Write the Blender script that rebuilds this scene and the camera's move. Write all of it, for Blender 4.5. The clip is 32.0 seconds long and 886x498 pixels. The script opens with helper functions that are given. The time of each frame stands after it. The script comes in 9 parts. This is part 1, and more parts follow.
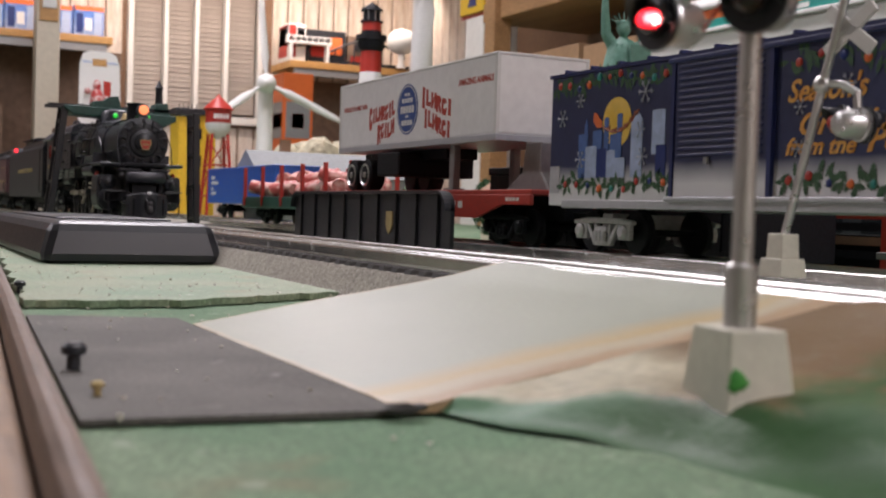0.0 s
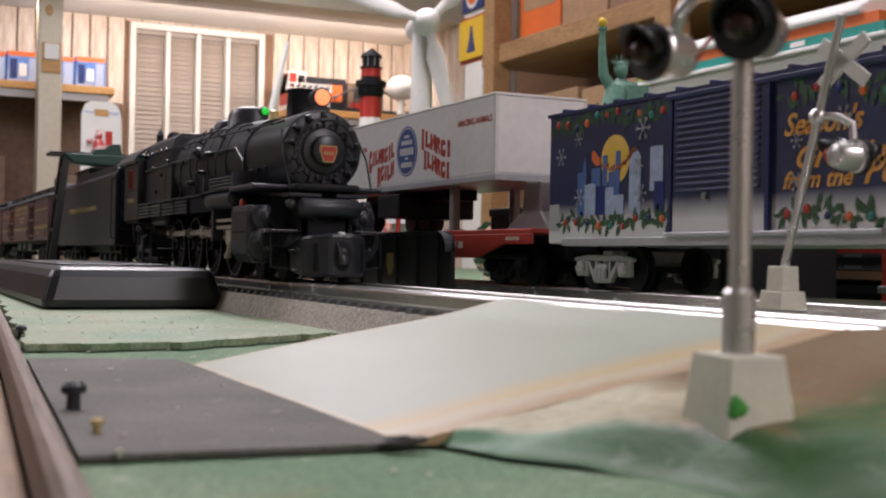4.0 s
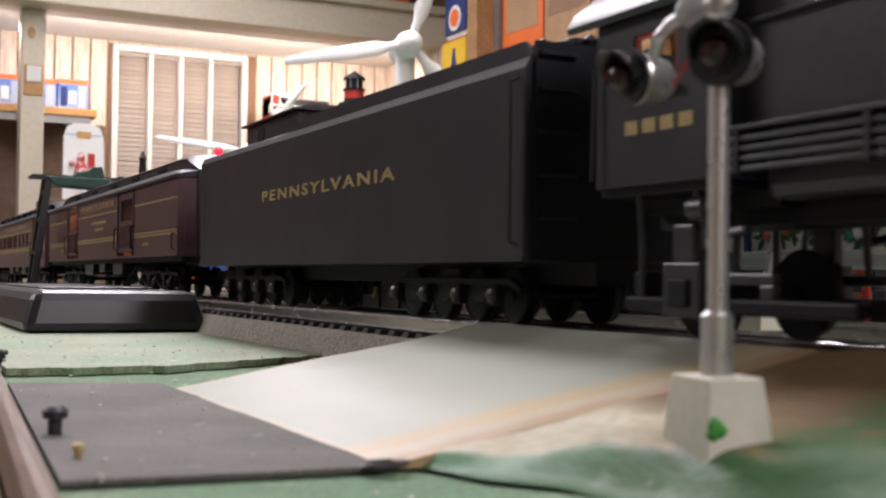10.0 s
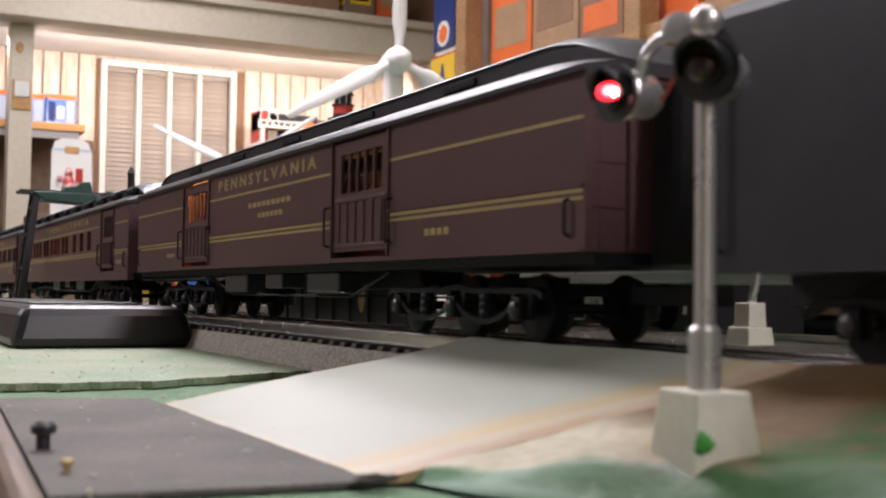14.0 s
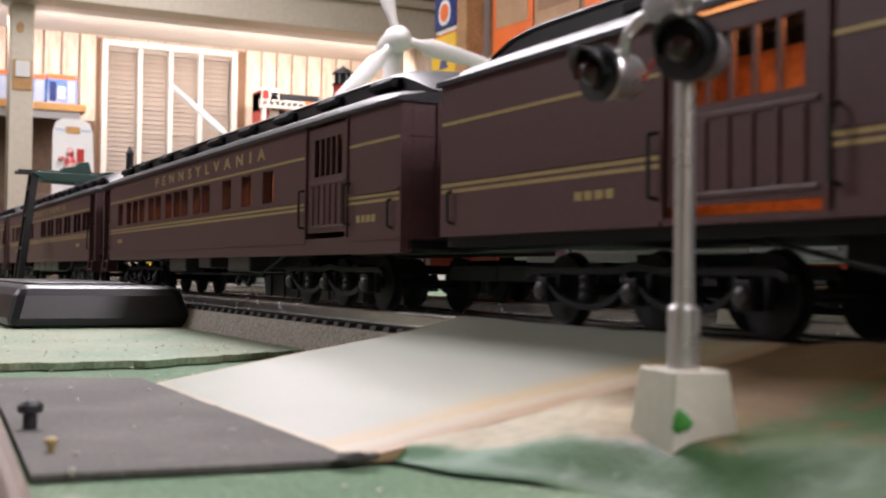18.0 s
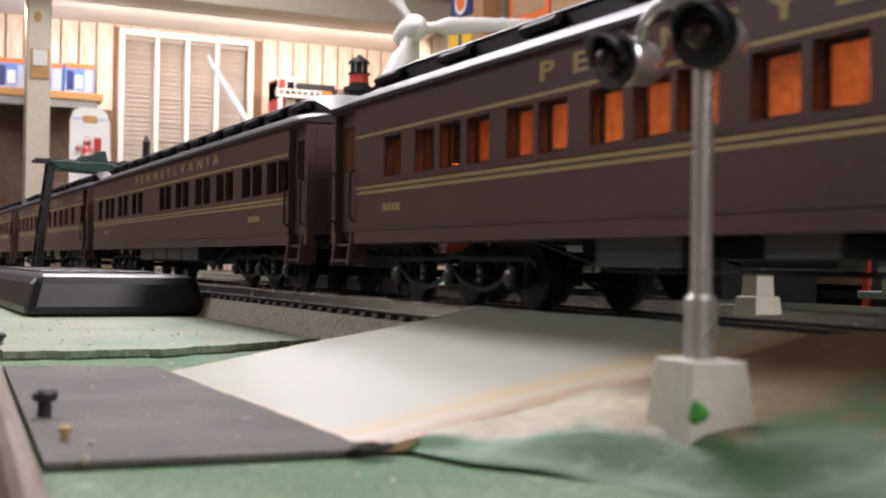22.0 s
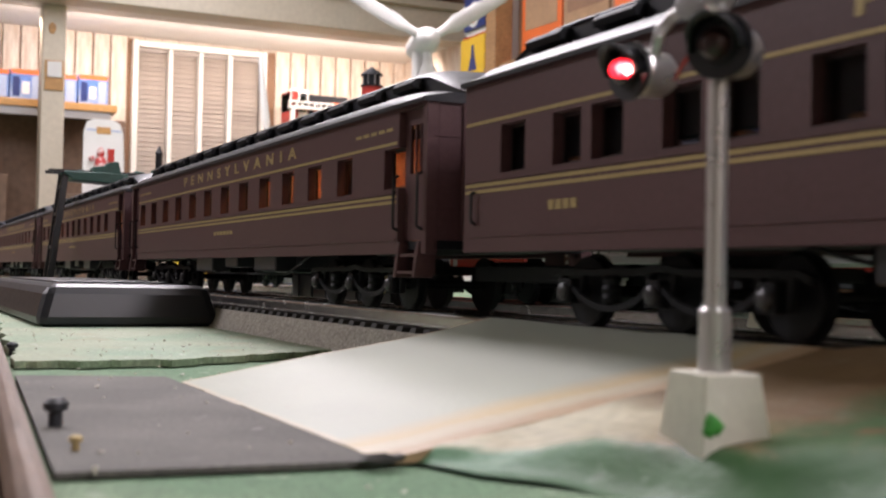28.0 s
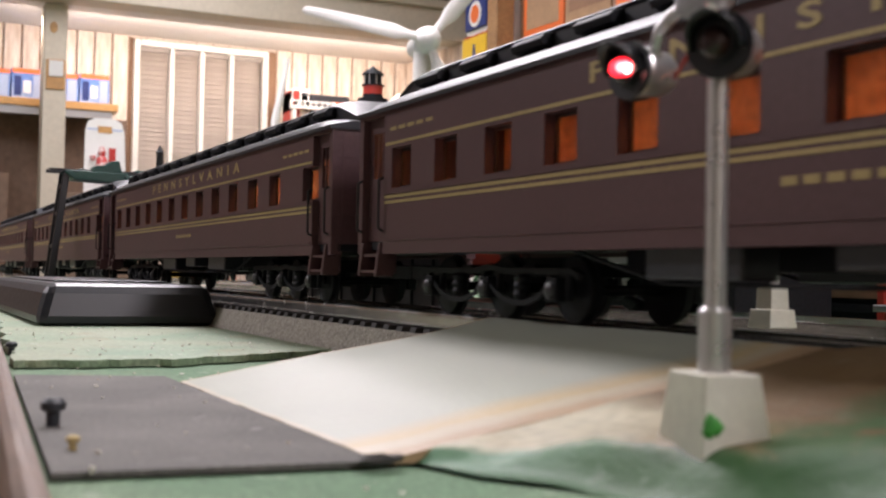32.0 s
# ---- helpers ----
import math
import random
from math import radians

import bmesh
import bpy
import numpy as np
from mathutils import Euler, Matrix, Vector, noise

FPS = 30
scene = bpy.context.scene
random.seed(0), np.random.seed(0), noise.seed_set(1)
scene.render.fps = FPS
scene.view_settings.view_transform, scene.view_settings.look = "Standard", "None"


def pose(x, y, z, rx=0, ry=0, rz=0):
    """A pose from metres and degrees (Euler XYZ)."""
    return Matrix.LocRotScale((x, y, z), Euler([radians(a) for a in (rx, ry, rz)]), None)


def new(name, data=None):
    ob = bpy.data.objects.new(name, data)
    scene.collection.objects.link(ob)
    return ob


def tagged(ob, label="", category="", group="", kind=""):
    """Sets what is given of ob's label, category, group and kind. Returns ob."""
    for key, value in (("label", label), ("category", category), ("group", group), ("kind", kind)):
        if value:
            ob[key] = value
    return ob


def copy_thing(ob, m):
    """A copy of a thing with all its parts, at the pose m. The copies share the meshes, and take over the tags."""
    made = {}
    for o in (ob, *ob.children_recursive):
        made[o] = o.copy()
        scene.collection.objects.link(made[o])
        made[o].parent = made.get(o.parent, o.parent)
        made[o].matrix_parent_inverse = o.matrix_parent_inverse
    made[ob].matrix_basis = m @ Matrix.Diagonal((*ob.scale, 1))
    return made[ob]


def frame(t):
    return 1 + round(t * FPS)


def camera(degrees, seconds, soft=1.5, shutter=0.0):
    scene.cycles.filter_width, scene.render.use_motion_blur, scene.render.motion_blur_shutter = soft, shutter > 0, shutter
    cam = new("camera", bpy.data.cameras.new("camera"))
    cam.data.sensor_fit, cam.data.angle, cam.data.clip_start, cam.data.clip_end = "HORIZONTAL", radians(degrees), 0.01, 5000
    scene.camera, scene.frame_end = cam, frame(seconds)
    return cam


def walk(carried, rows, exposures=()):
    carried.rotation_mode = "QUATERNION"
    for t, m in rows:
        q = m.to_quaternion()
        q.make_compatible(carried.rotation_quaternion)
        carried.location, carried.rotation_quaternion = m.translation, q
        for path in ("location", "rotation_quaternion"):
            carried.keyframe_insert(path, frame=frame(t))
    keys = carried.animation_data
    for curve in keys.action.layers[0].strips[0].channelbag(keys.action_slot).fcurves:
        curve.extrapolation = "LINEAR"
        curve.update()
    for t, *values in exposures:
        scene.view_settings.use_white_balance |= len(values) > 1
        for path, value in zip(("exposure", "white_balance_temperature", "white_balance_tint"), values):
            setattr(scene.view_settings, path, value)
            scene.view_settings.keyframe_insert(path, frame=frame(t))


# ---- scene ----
cam = camera(41.0, 32.0, soft=2.1, shutter=0.4)
# a small lens that is focused on the train, so that the table's rim is out of focus
cam.data.dof.use_dof, cam.data.dof.focus_distance, cam.data.dof.aperture_fstop = True, 0.60, 33.0
CAMERA_ROWS = [
    (0.0, -0.00305, -0.00396, 0.03460, 88.241, -1.830, 64.310),
    (0.5, -0.00206, -0.00395, 0.03252, 89.151, -1.298, 64.326),
    (1.0, -0.00198, -0.00390, 0.03217, 89.594, -1.082, 64.312),
    (1.5, -0.00201, -0.00358, 0.03241, 89.919, -0.901, 64.478),
    (2.0, -0.00204, -0.00372, 0.03222, 90.012, -0.970, 64.434),
    (2.5, -0.00197, -0.00361, 0.03248, 90.216, -0.962, 64.455),
    (3.0, -0.00225, -0.00343, 0.03243, 90.231, -1.002, 64.427),
    (3.5, -0.00217, -0.00348, 0.03237, 90.336, -1.003, 64.415),
    (5.5, -0.00228, -0.00336, 0.03255, 90.545, -0.924, 64.343),
    (6.0, -0.00124, -0.00370, 0.03267, 90.743, -0.879, 64.228),
    (6.5, -0.00172, -0.00327, 0.03262, 91.169, -0.821, 64.105),
    (7.0, -0.00169, -0.00318, 0.03269, 91.328, -0.748, 64.063),
    (7.5, -0.00139, -0.00367, 0.03267, 91.476, -0.938, 64.009),
    (8.0, -0.00089, -0.00383, 0.03284, 91.007, -0.847, 63.828),
    (8.5, -0.00094, -0.00378, 0.03274, 91.022, -0.850, 63.670),
    (9.0, -0.00099, -0.00376, 0.03281, 91.322, -0.841, 63.654),
    (9.5, -0.00070, -0.00379, 0.03295, 91.332, -0.804, 63.632),
    (10.0, -0.00078, -0.00366, 0.03282, 91.446, -0.783, 63.621),
    (10.5, -0.00078, -0.00372, 0.03263, 91.936, -0.938, 63.589),
    (11.0, -0.00020, -0.00404, 0.03315, 91.868, -0.798, 63.557),
    (11.5, 0.00006, -0.00415, 0.03305, 91.769, -0.877, 63.122),
    (12.0, -0.00004, -0.00408, 0.03284, 92.086, -0.951, 63.117),
    (12.5, -0.00014, -0.00392, 0.03296, 92.175, -0.869, 63.134),
    (13.0, -0.00015, -0.00393, 0.03289, 92.054, -0.802, 63.104),
    (13.5, -0.00016, -0.00391, 0.03276, 92.108, -0.672, 63.091),
    (14.0, 0.00004, -0.00413, 0.03276, 92.193, -0.777, 63.068),
    (14.5, 0.00151, -0.00233, 0.03283, 91.921, -0.673, 62.889),
    (16.5, 0.00192, -0.00096, 0.03280, 91.654, -0.761, 63.215),
    (17.0, 0.00185, -0.00080, 0.03286, 91.447, -0.662, 63.234),
    (17.5, 0.00198, -0.00085, 0.03290, 91.354, -0.593, 63.227),
    (18.0, 0.00210, -0.00109, 0.03275, 91.212, -0.707, 63.199),
    (18.5, 0.00199, -0.00099, 0.03276, 91.229, -0.721, 63.189),
    (19.0, 0.00185, -0.00082, 0.03289, 91.237, -0.720, 63.157),
    (19.5, 0.00198, -0.00099, 0.03282, 91.221, -0.826, 63.142),
    (20.0, 0.00189, -0.00069, 0.03271, 91.585, -0.809, 63.167),
    (20.5, 0.00075, -0.00024, 0.03265, 91.349, -0.827, 63.614),
    (21.0, 0.00055, -0.00021, 0.03260, 90.917, -0.908, 63.910),
    (21.5, 0.00088, -0.00033, 0.03271, 90.722, -0.821, 63.954),
    (22.0, 0.00091, -0.00028, 0.03265, 90.695, -0.839, 63.967),
    (22.5, 0.00006, 0.00006, 0.03255, 90.826, -0.950, 64.157),
    (23.0, -0.00018, 0.00031, 0.03266, 90.880, -0.904, 64.342),
    (23.5, -0.00010, 0.00024, 0.03270, 90.736, -0.867, 64.436),
    (24.0, 0.00004, -0.00005, 0.03248, 90.598, -1.019, 64.446),
    (24.5, -0.00003, 0.00006, 0.03245, 90.532, -0.988, 64.472),
    (25.0, -0.00027, 0.00029, 0.03253, 90.641, -0.947, 64.507),
    (25.5, -0.00019, 0.00012, 0.03252, 90.735, -1.029, 64.485),
    (27.5, -0.00020, 0.00029, 0.03243, 91.128, -0.993, 64.550),
    (28.0, 0.00000, 0.00000, 0.03240, 91.281, -1.098, 64.526),
    (28.5, -0.00005, 0.00012, 0.03254, 91.421, -1.031, 64.536),
    (29.0, -0.00059, 0.00048, 0.03253, 91.489, -1.127, 64.598),
    (29.5, -0.00044, 0.00045, 0.03261, 91.486, -1.029, 64.646),
    (30.0, -0.00004, 0.00024, 0.03239, 91.244, -0.985, 64.626),
    (30.5, -0.00003, 0.00017, 0.03274, 91.209, -0.935, 64.525),
    (31.0, 0.00010, 0.00000, 0.03246, 91.209, -1.122, 64.483),
    (31.5, -0.00004, 0.00015, 0.03249, 91.240, -1.101, 64.489),
    (32.0, -0.00064, 0.00081, 0.03244, 91.255, -1.141, 64.594),
]
walk(cam, [(t, pose(*p)) for t, *p in CAMERA_ROWS], [(0, 0.08), (1, 0.16), (4, 0.14), (6, 0.3), (7, 0.58), (9, 0.72), (10, 0.50), (11, 0.5), (13, 0.5), (19, 0.5), (32, 0.5)])

# ---- light: a closed hobby room, unseen lamps added on the ceiling, one behind the soffit ----
world = bpy.data.worlds.new("room_air")
world.use_nodes = True
world.node_tree.nodes["Background"].inputs[0].default_value = (0.9, 0.85, 0.8, 1)
world.node_tree.nodes["Background"].inputs[1].default_value = 0.02
scene.world = world
scene.view_settings.exposure = 0.0

CEIL = 1.45          # ceiling above the layout's surface
FLOOR = -0.95


def area_lamp(name, x, y, z, sx, sy, watts, color, turn=(0, 0, 0)):
    data = bpy.data.lights.new(name, "AREA")
    data.shape, data.size, data.size_y, data.energy, data.color = "RECTANGLE", sx, sy, watts, color
    ob = new(name, data)
    ob.matrix_world = pose(x, y, z, *turn)
    return ob


WARM = (1.0, 0.92, 0.99)
LAMPS = ((-1.55, 0.34, 25), (-0.60, 0.50, 5), (1.40, 0.75, 25), (-2.1, -1.15, 27), (-3.1, 0.85, 12))          # unseen ceiling lamps, placed and weighed to suit the brightness: x, y, watts
for lamp_x, lamp_y, watts in LAMPS:
    area_lamp("ceiling_lamp", lamp_x, lamp_y, CEIL - 0.06, 1.2, 0.3, watts, WARM)
area_lamp("soffit_lamp", -4.25, 1.15, 0.880, 0.05, 1.6, 7, (1.0, 0.82, 0.74), (0, 48, 0))


# ---- materials ----
def mat(name, color, rough=0.5, metal=0.0, grain=200.0, vary=0.15, bump=0.1, second=None, patch=12.0, amount=0.3, coat=0.0, stretch=(1, 1, 1), spec=0.5, each=0.0):
    """A surface with fine grain, broad patches of a second colour, and a little relief."""
    m = bpy.data.materials.new(name)
    m.use_nodes = True
    nt, b = m.node_tree, m.node_tree.nodes["Principled BSDF"]
    b.inputs["Metallic"].default_value = metal
    b.inputs["Specular IOR Level"].default_value = spec
    b.inputs["Coat Weight"].default_value = coat
    co = nt.nodes.new("ShaderNodeTexCoord")
    mp = nt.nodes.new("ShaderNodeMapping")
    mp.inputs["Scale"].default_value = stretch
    nt.links.new(co.outputs["Object"], mp.inputs[0])
    fine, broad = nt.nodes.new("ShaderNodeTexNoise"), nt.nodes.new("ShaderNodeTexNoise")
    fine.inputs["Scale"].default_value, fine.inputs["Detail"].default_value = grain, 5
    broad.inputs["Scale"].default_value, broad.inputs["Detail"].default_value = patch, 4
    nt.links.new(mp.outputs[0], fine.inputs["Vector"]), nt.links.new(mp.outputs[0], broad.inputs["Vector"])
    ramp = nt.nodes.new("ShaderNodeMapRange")
    ramp.inputs[1].default_value, ramp.inputs[2].default_value = 0.42, 0.68
    ramp.inputs[3].default_value, ramp.inputs[4].default_value = 0.0, amount
    nt.links.new(broad.outputs[0], ramp.inputs[0])
    two = nt.nodes.new("ShaderNodeMix")
    two.data_type = "RGBA"
    two.inputs[6].default_value = (*color, 1)
    two.inputs[7].default_value = (*(second or [c * 0.7 for c in color]), 1)
    nt.links.new(ramp.outputs[0], two.inputs[0])
    val = nt.nodes.new("ShaderNodeMapRange")
    val.inputs[1].default_value, val.inputs[2].default_value = 0.3, 0.7
    val.inputs[3].default_value, val.inputs[4].default_value = 1 - vary, 1 + vary
    nt.links.new(fine.outputs[0], val.inputs[0])
    hsv = nt.nodes.new("ShaderNodeHueSaturation")
    nt.links.new(two.outputs[2], hsv.inputs["Color"]), nt.links.new(val.outputs[0], hsv.inputs["Value"])
    last = hsv
    if each:
        own = nt.nodes.new("ShaderNodeObjectInfo")
        span = nt.nodes.new("ShaderNodeMapRange")
        span.inputs[3].default_value, span.inputs[4].default_value = 1 - each, 1 + each
        last = nt.nodes.new("ShaderNodeHueSaturation")
        nt.links.new(own.outputs["Random"], span.inputs[0]), nt.links.new(span.outputs[0], last.inputs["Value"])
        nt.links.new(hsv.outputs[0], last.inputs["Color"])
    nt.links.new(last.outputs[0], b.inputs["Base Color"])
    rg = nt.nodes.new("ShaderNodeMapRange")
    rg.inputs[3].default_value, rg.inputs[4].default_value = max(0.03, rough - 0.1), min(1, rough + 0.1)
    nt.links.new(fine.outputs[0], rg.inputs[0]), nt.links.new(rg.outputs[0], b.inputs["Roughness"])
    if bump:
        bp = nt.nodes.new("ShaderNodeBump")
        bp.inputs["Strength"].default_value, bp.inputs["Distance"].default_value = bump, 0.6 / grain
        nt.links.new(fine.outputs[0], bp.inputs["Height"]), nt.links.new(bp.outputs[0], b.inputs["Normal"])
    return m


def glow(name, color, strength):
    m = bpy.data.materials.new(name)
    m.use_nodes = True
    b = m.node_tree.nodes["Principled BSDF"]
    b.inputs["Base Color"].default_value = (*color, 1)
    b.inputs["Emission Color"].default_value, b.inputs["Emission Strength"].default_value = (*color, 1), strength
    return m


def glass(name, color, rough=0.05):
    """A thin clear sheet: mostly seen through, with its own gloss."""
    m = bpy.data.materials.new(name)
    m.use_nodes = True
    b = m.node_tree.nodes["Principled BSDF"]
    b.inputs["Base Color"].default_value, b.inputs["Roughness"].default_value = (*color, 1), rough
    b.inputs["Alpha"].default_value = 0.12
    return m


M = dict(
    felt=mat("green_felt", (0.115, 0.205, 0.115), 0.85, grain=900, vary=0.35, bump=0.5, second=(0.24, 0.30, 0.20), patch=14, amount=0.7),
    felt_pale=mat("pale_green_sheet", (0.25, 0.29, 0.19), 0.6, grain=700, vary=0.3, bump=0.4, second=(0.13, 0.24, 0.14), patch=16, amount=0.8),
    road=mat("grey_road_board", (0.098, 0.094, 0.084), 0.8, grain=900, vary=0.3, bump=0.4, second=(0.17, 0.162, 0.145), patch=30, amount=0.6),
    ramp=mat("painted_ramp", (0.345, 0.372, 0.300), 0.42, grain=500, vary=0.06, bump=0.12, second=(0.305, 0.325, 0.268), patch=25, amount=0.5),
    ballast=mat("ballast", (0.40, 0.37, 0.32), 0.9, grain=1100, vary=0.4, bump=0.9, second=(0.24, 0.22, 0.19), patch=420, amount=0.7),
    roadbed=mat("grey_roadbed", (0.22, 0.22, 0.22), 0.7, grain=800, vary=0.3, bump=0.5),
    tie=mat("dark_tie", (0.035, 0.032, 0.03), 0.7, grain=600, vary=0.3, bump=0.3),
    rail=mat("steel_rail", (0.78, 0.77, 0.75), 0.24, 0.95, grain=120, vary=0.05, bump=0.0, second=(0.66, 0.64, 0.61), patch=30, amount=0.4),
    black=mat("black_plastic", (0.017, 0.0185, 0.0235), 0.36, grain=300, vary=0.08, bump=0.0, second=(0.024, 0.025, 0.029), patch=20, amount=0.4),
    engine=mat("black_engine_paint", (0.0180, 0.0205, 0.0300), 0.37, grain=700, vary=0.2, bump=0.0, second=(0.034, 0.036, 0.044), patch=40, amount=0.7),
    soot=mat("sooty_black", (0.0105, 0.0115, 0.0145), 0.55, spec=0.2, grain=500, vary=0.3, bump=0.1),
    graphite=mat("graphite_grey", (0.055, 0.055, 0.06), 0.36, 0.3, grain=600, vary=0.2, bump=0.08),
    rod=mat("rod_steel", (0.44, 0.40, 0.33), 0.42, 0.35, grain=600, vary=0.2, bump=0.05),
    tuscan=mat("tuscan_red_paint", (0.096, 0.046, 0.050), 0.42, grain=500, vary=0.12, bump=0.05, second=(0.078, 0.037, 0.040), patch=18, amount=0.6),
    roof=mat("black_roof", (0.023, 0.026, 0.034), 0.4, grain=500, vary=0.15, bump=0.05),
    gold=mat("gold_lettering", (0.44, 0.34, 0.15), 0.45, 0.2, grain=900, vary=0.15, bump=0.0),
    silver=mat("silver_paint", (0.62, 0.62, 0.62), 0.3, 0.8, grain=300, vary=0.02, bump=0.0, second=(0.57, 0.56, 0.55), patch=60, amount=0.5),
    white=mat("white_plastic", (0.74, 0.74, 0.72), 0.4, grain=300, vary=0.04, bump=0.03, second=(0.66, 0.65, 0.62), patch=10, amount=0.5),
    white_room=mat("white_room_paint", (0.78, 0.76, 0.72), 0.5, grain=60, vary=0.05, bump=0.05, second=(0.68, 0.65, 0.6), patch=2, amount=0.5),
    cream=mat("cream_paint", (0.62, 0.56, 0.45), 0.55, grain=60, vary=0.06, bump=0.05, second=(0.55, 0.48, 0.37), patch=3, amount=0.5),
    concrete=mat("white_base_paint", (0.66, 0.645, 0.54), 0.55, grain=500, vary=0.06, bump=0.1, second=(0.5, 0.49, 0.43), patch=60, amount=0.4),
    trailer=mat("white_trailer_paint", (0.86, 0.86, 0.85), 0.35, grain=200, vary=0.04, bump=0.02),
    trailer_grey=mat("grey_trailer_trim", (0.30, 0.30, 0.30), 0.4, 0.3, grain=300, vary=0.08, bump=0.03),
    red=mat("red_paint", (0.42, 0.03, 0.02), 0.4, grain=400, vary=0.1, bump=0.04),
    flat_red=mat("red_car_paint", (0.46, 0.045, 0.028), 0.45, grain=400, vary=0.12, bump=0.05),
    blue=mat("dark_blue_paint", (0.018, 0.026, 0.10), 0.35, grain=300, vary=0.15, bump=0.04, second=(0.03, 0.05, 0.18), patch=20, amount=0.6),
    blue_mid=mat("mid_blue_print", (0.07, 0.14, 0.36), 0.45, grain=300, vary=0.15, bump=0.0),
    blue_pale=mat("pale_blue_print", (0.36, 0.44, 0.62), 0.45, grain=300, vary=0.15, bump=0.0),
    silver_side=mat("pale_grey_sill_paint", (0.50, 0.51, 0.54), 0.35, 0.2, grain=300, vary=0.06, bump=0.03),
    yellow=mat("yellow_paint", (0.75, 0.48, 0.03), 0.5, grain=200, vary=0.1, bump=0.0),
    orange=mat("orange_paint", (0.72, 0.15, 0.03), 0.5, grain=200, vary=0.1, bump=0.0),
    leaf=mat("holly_green", (0.03, 0.09, 0.035), 0.5, grain=500, vary=0.3, bump=0.1),
    green=mat("dark_green_paint", (0.015, 0.075, 0.06), 0.4, grain=300, vary=0.15, bump=0.04),
    verdigris=mat("verdigris_plastic", (0.12, 0.27, 0.21), 0.5, grain=250, vary=0.15, bump=0.1, second=(0.2, 0.36, 0.3), patch=40, amount=0.6),
    wood=mat("brown_wood", (0.30, 0.19, 0.11), 0.5, grain=60, vary=0.25, bump=0.1, second=(0.22, 0.13, 0.07), patch=8, amount=0.6, stretch=(1, 6, 6)),
    rim_wood=mat("rim_wood", (0.17, 0.115, 0.085), 0.45, grain=60, vary=0.25, bump=0.1, second=(0.11, 0.07, 0.05), patch=8, amount=0.6, stretch=(1, 6, 6)),
    bounce_panel=mat("bounce_wall_panel", (0.40, 0.36, 0.32), 0.6, grain=30, vary=0.2, bump=0.05, second=(0.30, 0.26, 0.22), patch=2, amount=0.6, stretch=(4, 4, 0.6)),
    old_wood=mat("old_wood", (0.34, 0.19, 0.085), 0.6, grain=40, vary=0.25, bump=0.08, second=(0.24, 0.13, 0.055), patch=5, amount=0.7, stretch=(1, 4, 4)),
    shelf=mat("pine_shelf", (0.52, 0.29, 0.10), 0.45, grain=40, vary=0.2, bump=0.05, second=(0.42, 0.22, 0.07), patch=5, amount=0.6, stretch=(4, 1, 4)),
    dark=mat("dark_brown_board", (0.17, 0.11, 0.075), 0.7, grain=40, vary=0.2, bump=0.05),
    blind_slat=mat("blind_slat", (0.36, 0.31, 0.27), 0.55, grain=60, vary=0.05, bump=0.02, each=0.06),
    stone=mat("pale_rock", (0.45, 0.40, 0.28), 0.85, grain=120, vary=0.3, bump=0.5, second=(0.3, 0.28, 0.2), patch=40, amount=0.8),
    brown=mat("brown_carton", (0.25, 0.14, 0.08), 0.65, grain=60, vary=0.12, bump=0.05),
    teal=mat("teal_paint", (0.02, 0.26, 0.22), 0.45, grain=200, vary=0.1, bump=0.0),
    skyblue=mat("package_blue", (0.10, 0.20, 0.52), 0.3, grain=80, vary=0.15, bump=0.0, second=(0.4, 0.5, 0.7), patch=20, amount=0.7),
    navy=mat("navy_print", (0.012, 0.03, 0.16), 0.4, grain=80, vary=0.1, bump=0.0),
    doll_red=mat("doll_red", (0.50, 0.03, 0.03), 0.5, grain=150, vary=0.1, bump=0.0, second=(0.75, 0.70, 0.66), patch=70, amount=1.0),
    leaf_bright=mat("bright_green_paint", (0.06, 0.30, 0.05), 0.45, grain=500, vary=0.2, bump=0.0),
    silver_dull=mat("dull_silver_paint", (0.52, 0.52, 0.53), 0.45, 0.4, grain=500, vary=0.15, bump=0.06),
    rust_print=mat("rust_printing_ink", (0.30, 0.075, 0.025), 0.45, grain=900, vary=0.35, bump=0.0),
    boxcar_side=mat("boxcar_side_paint", (0.024, 0.030, 0.080), 0.35, grain=300, vary=0.12, bump=0.03, second=(0.03, 0.042, 0.12), patch=25, amount=0.6),
    moon=mat("moon_print", (0.78, 0.50, 0.05), 0.45, grain=200, vary=0.08, bump=0.0, second=(0.8, 0.58, 0.2), patch=120, amount=0.6),
    print_gold=mat("orange_gold_print", (0.62, 0.27, 0.04), 0.45, grain=300, vary=0.12, bump=0.0, second=(0.75, 0.45, 0.12), patch=150, amount=0.7),
    emblem_blue=mat("emblem_blue", (0.03, 0.08, 0.28), 0.4, grain=200, vary=0.1, bump=0.0),
    bundle=mat("pink_checked_wrap", (0.50, 0.10, 0.09), 0.5, grain=200, vary=0.15, bump=0.2, second=(0.72, 0.52, 0.45), patch=150, amount=1.0),
    bright_blue=mat("bright_blue_paint", (0.02, 0.09, 0.42), 0.4, grain=200, vary=0.1, bump=0.03),
    roofing=mat("grey_roofing", (0.24, 0.25, 0.25), 0.7, grain=250, vary=0.15, bump=0.1),
    ballast_stone=mat("ballast_grain", (0.64, 0.62, 0.56), 0.85, grain=2500, vary=0.6, bump=0.0, second=(0.22, 0.21, 0.20), patch=900, amount=1.0),
    crumb=mat("crumb", (0.60, 0.58, 0.50), 0.8, grain=900, vary=0.4, bump=0.0, second=(0.34, 0.29, 0.20), patch=60, amount=0.9),
    rust=mat("rusty_steel", (0.30, 0.14, 0.06), 0.7, 0.4, grain=500, vary=0.3, bump=0.2),
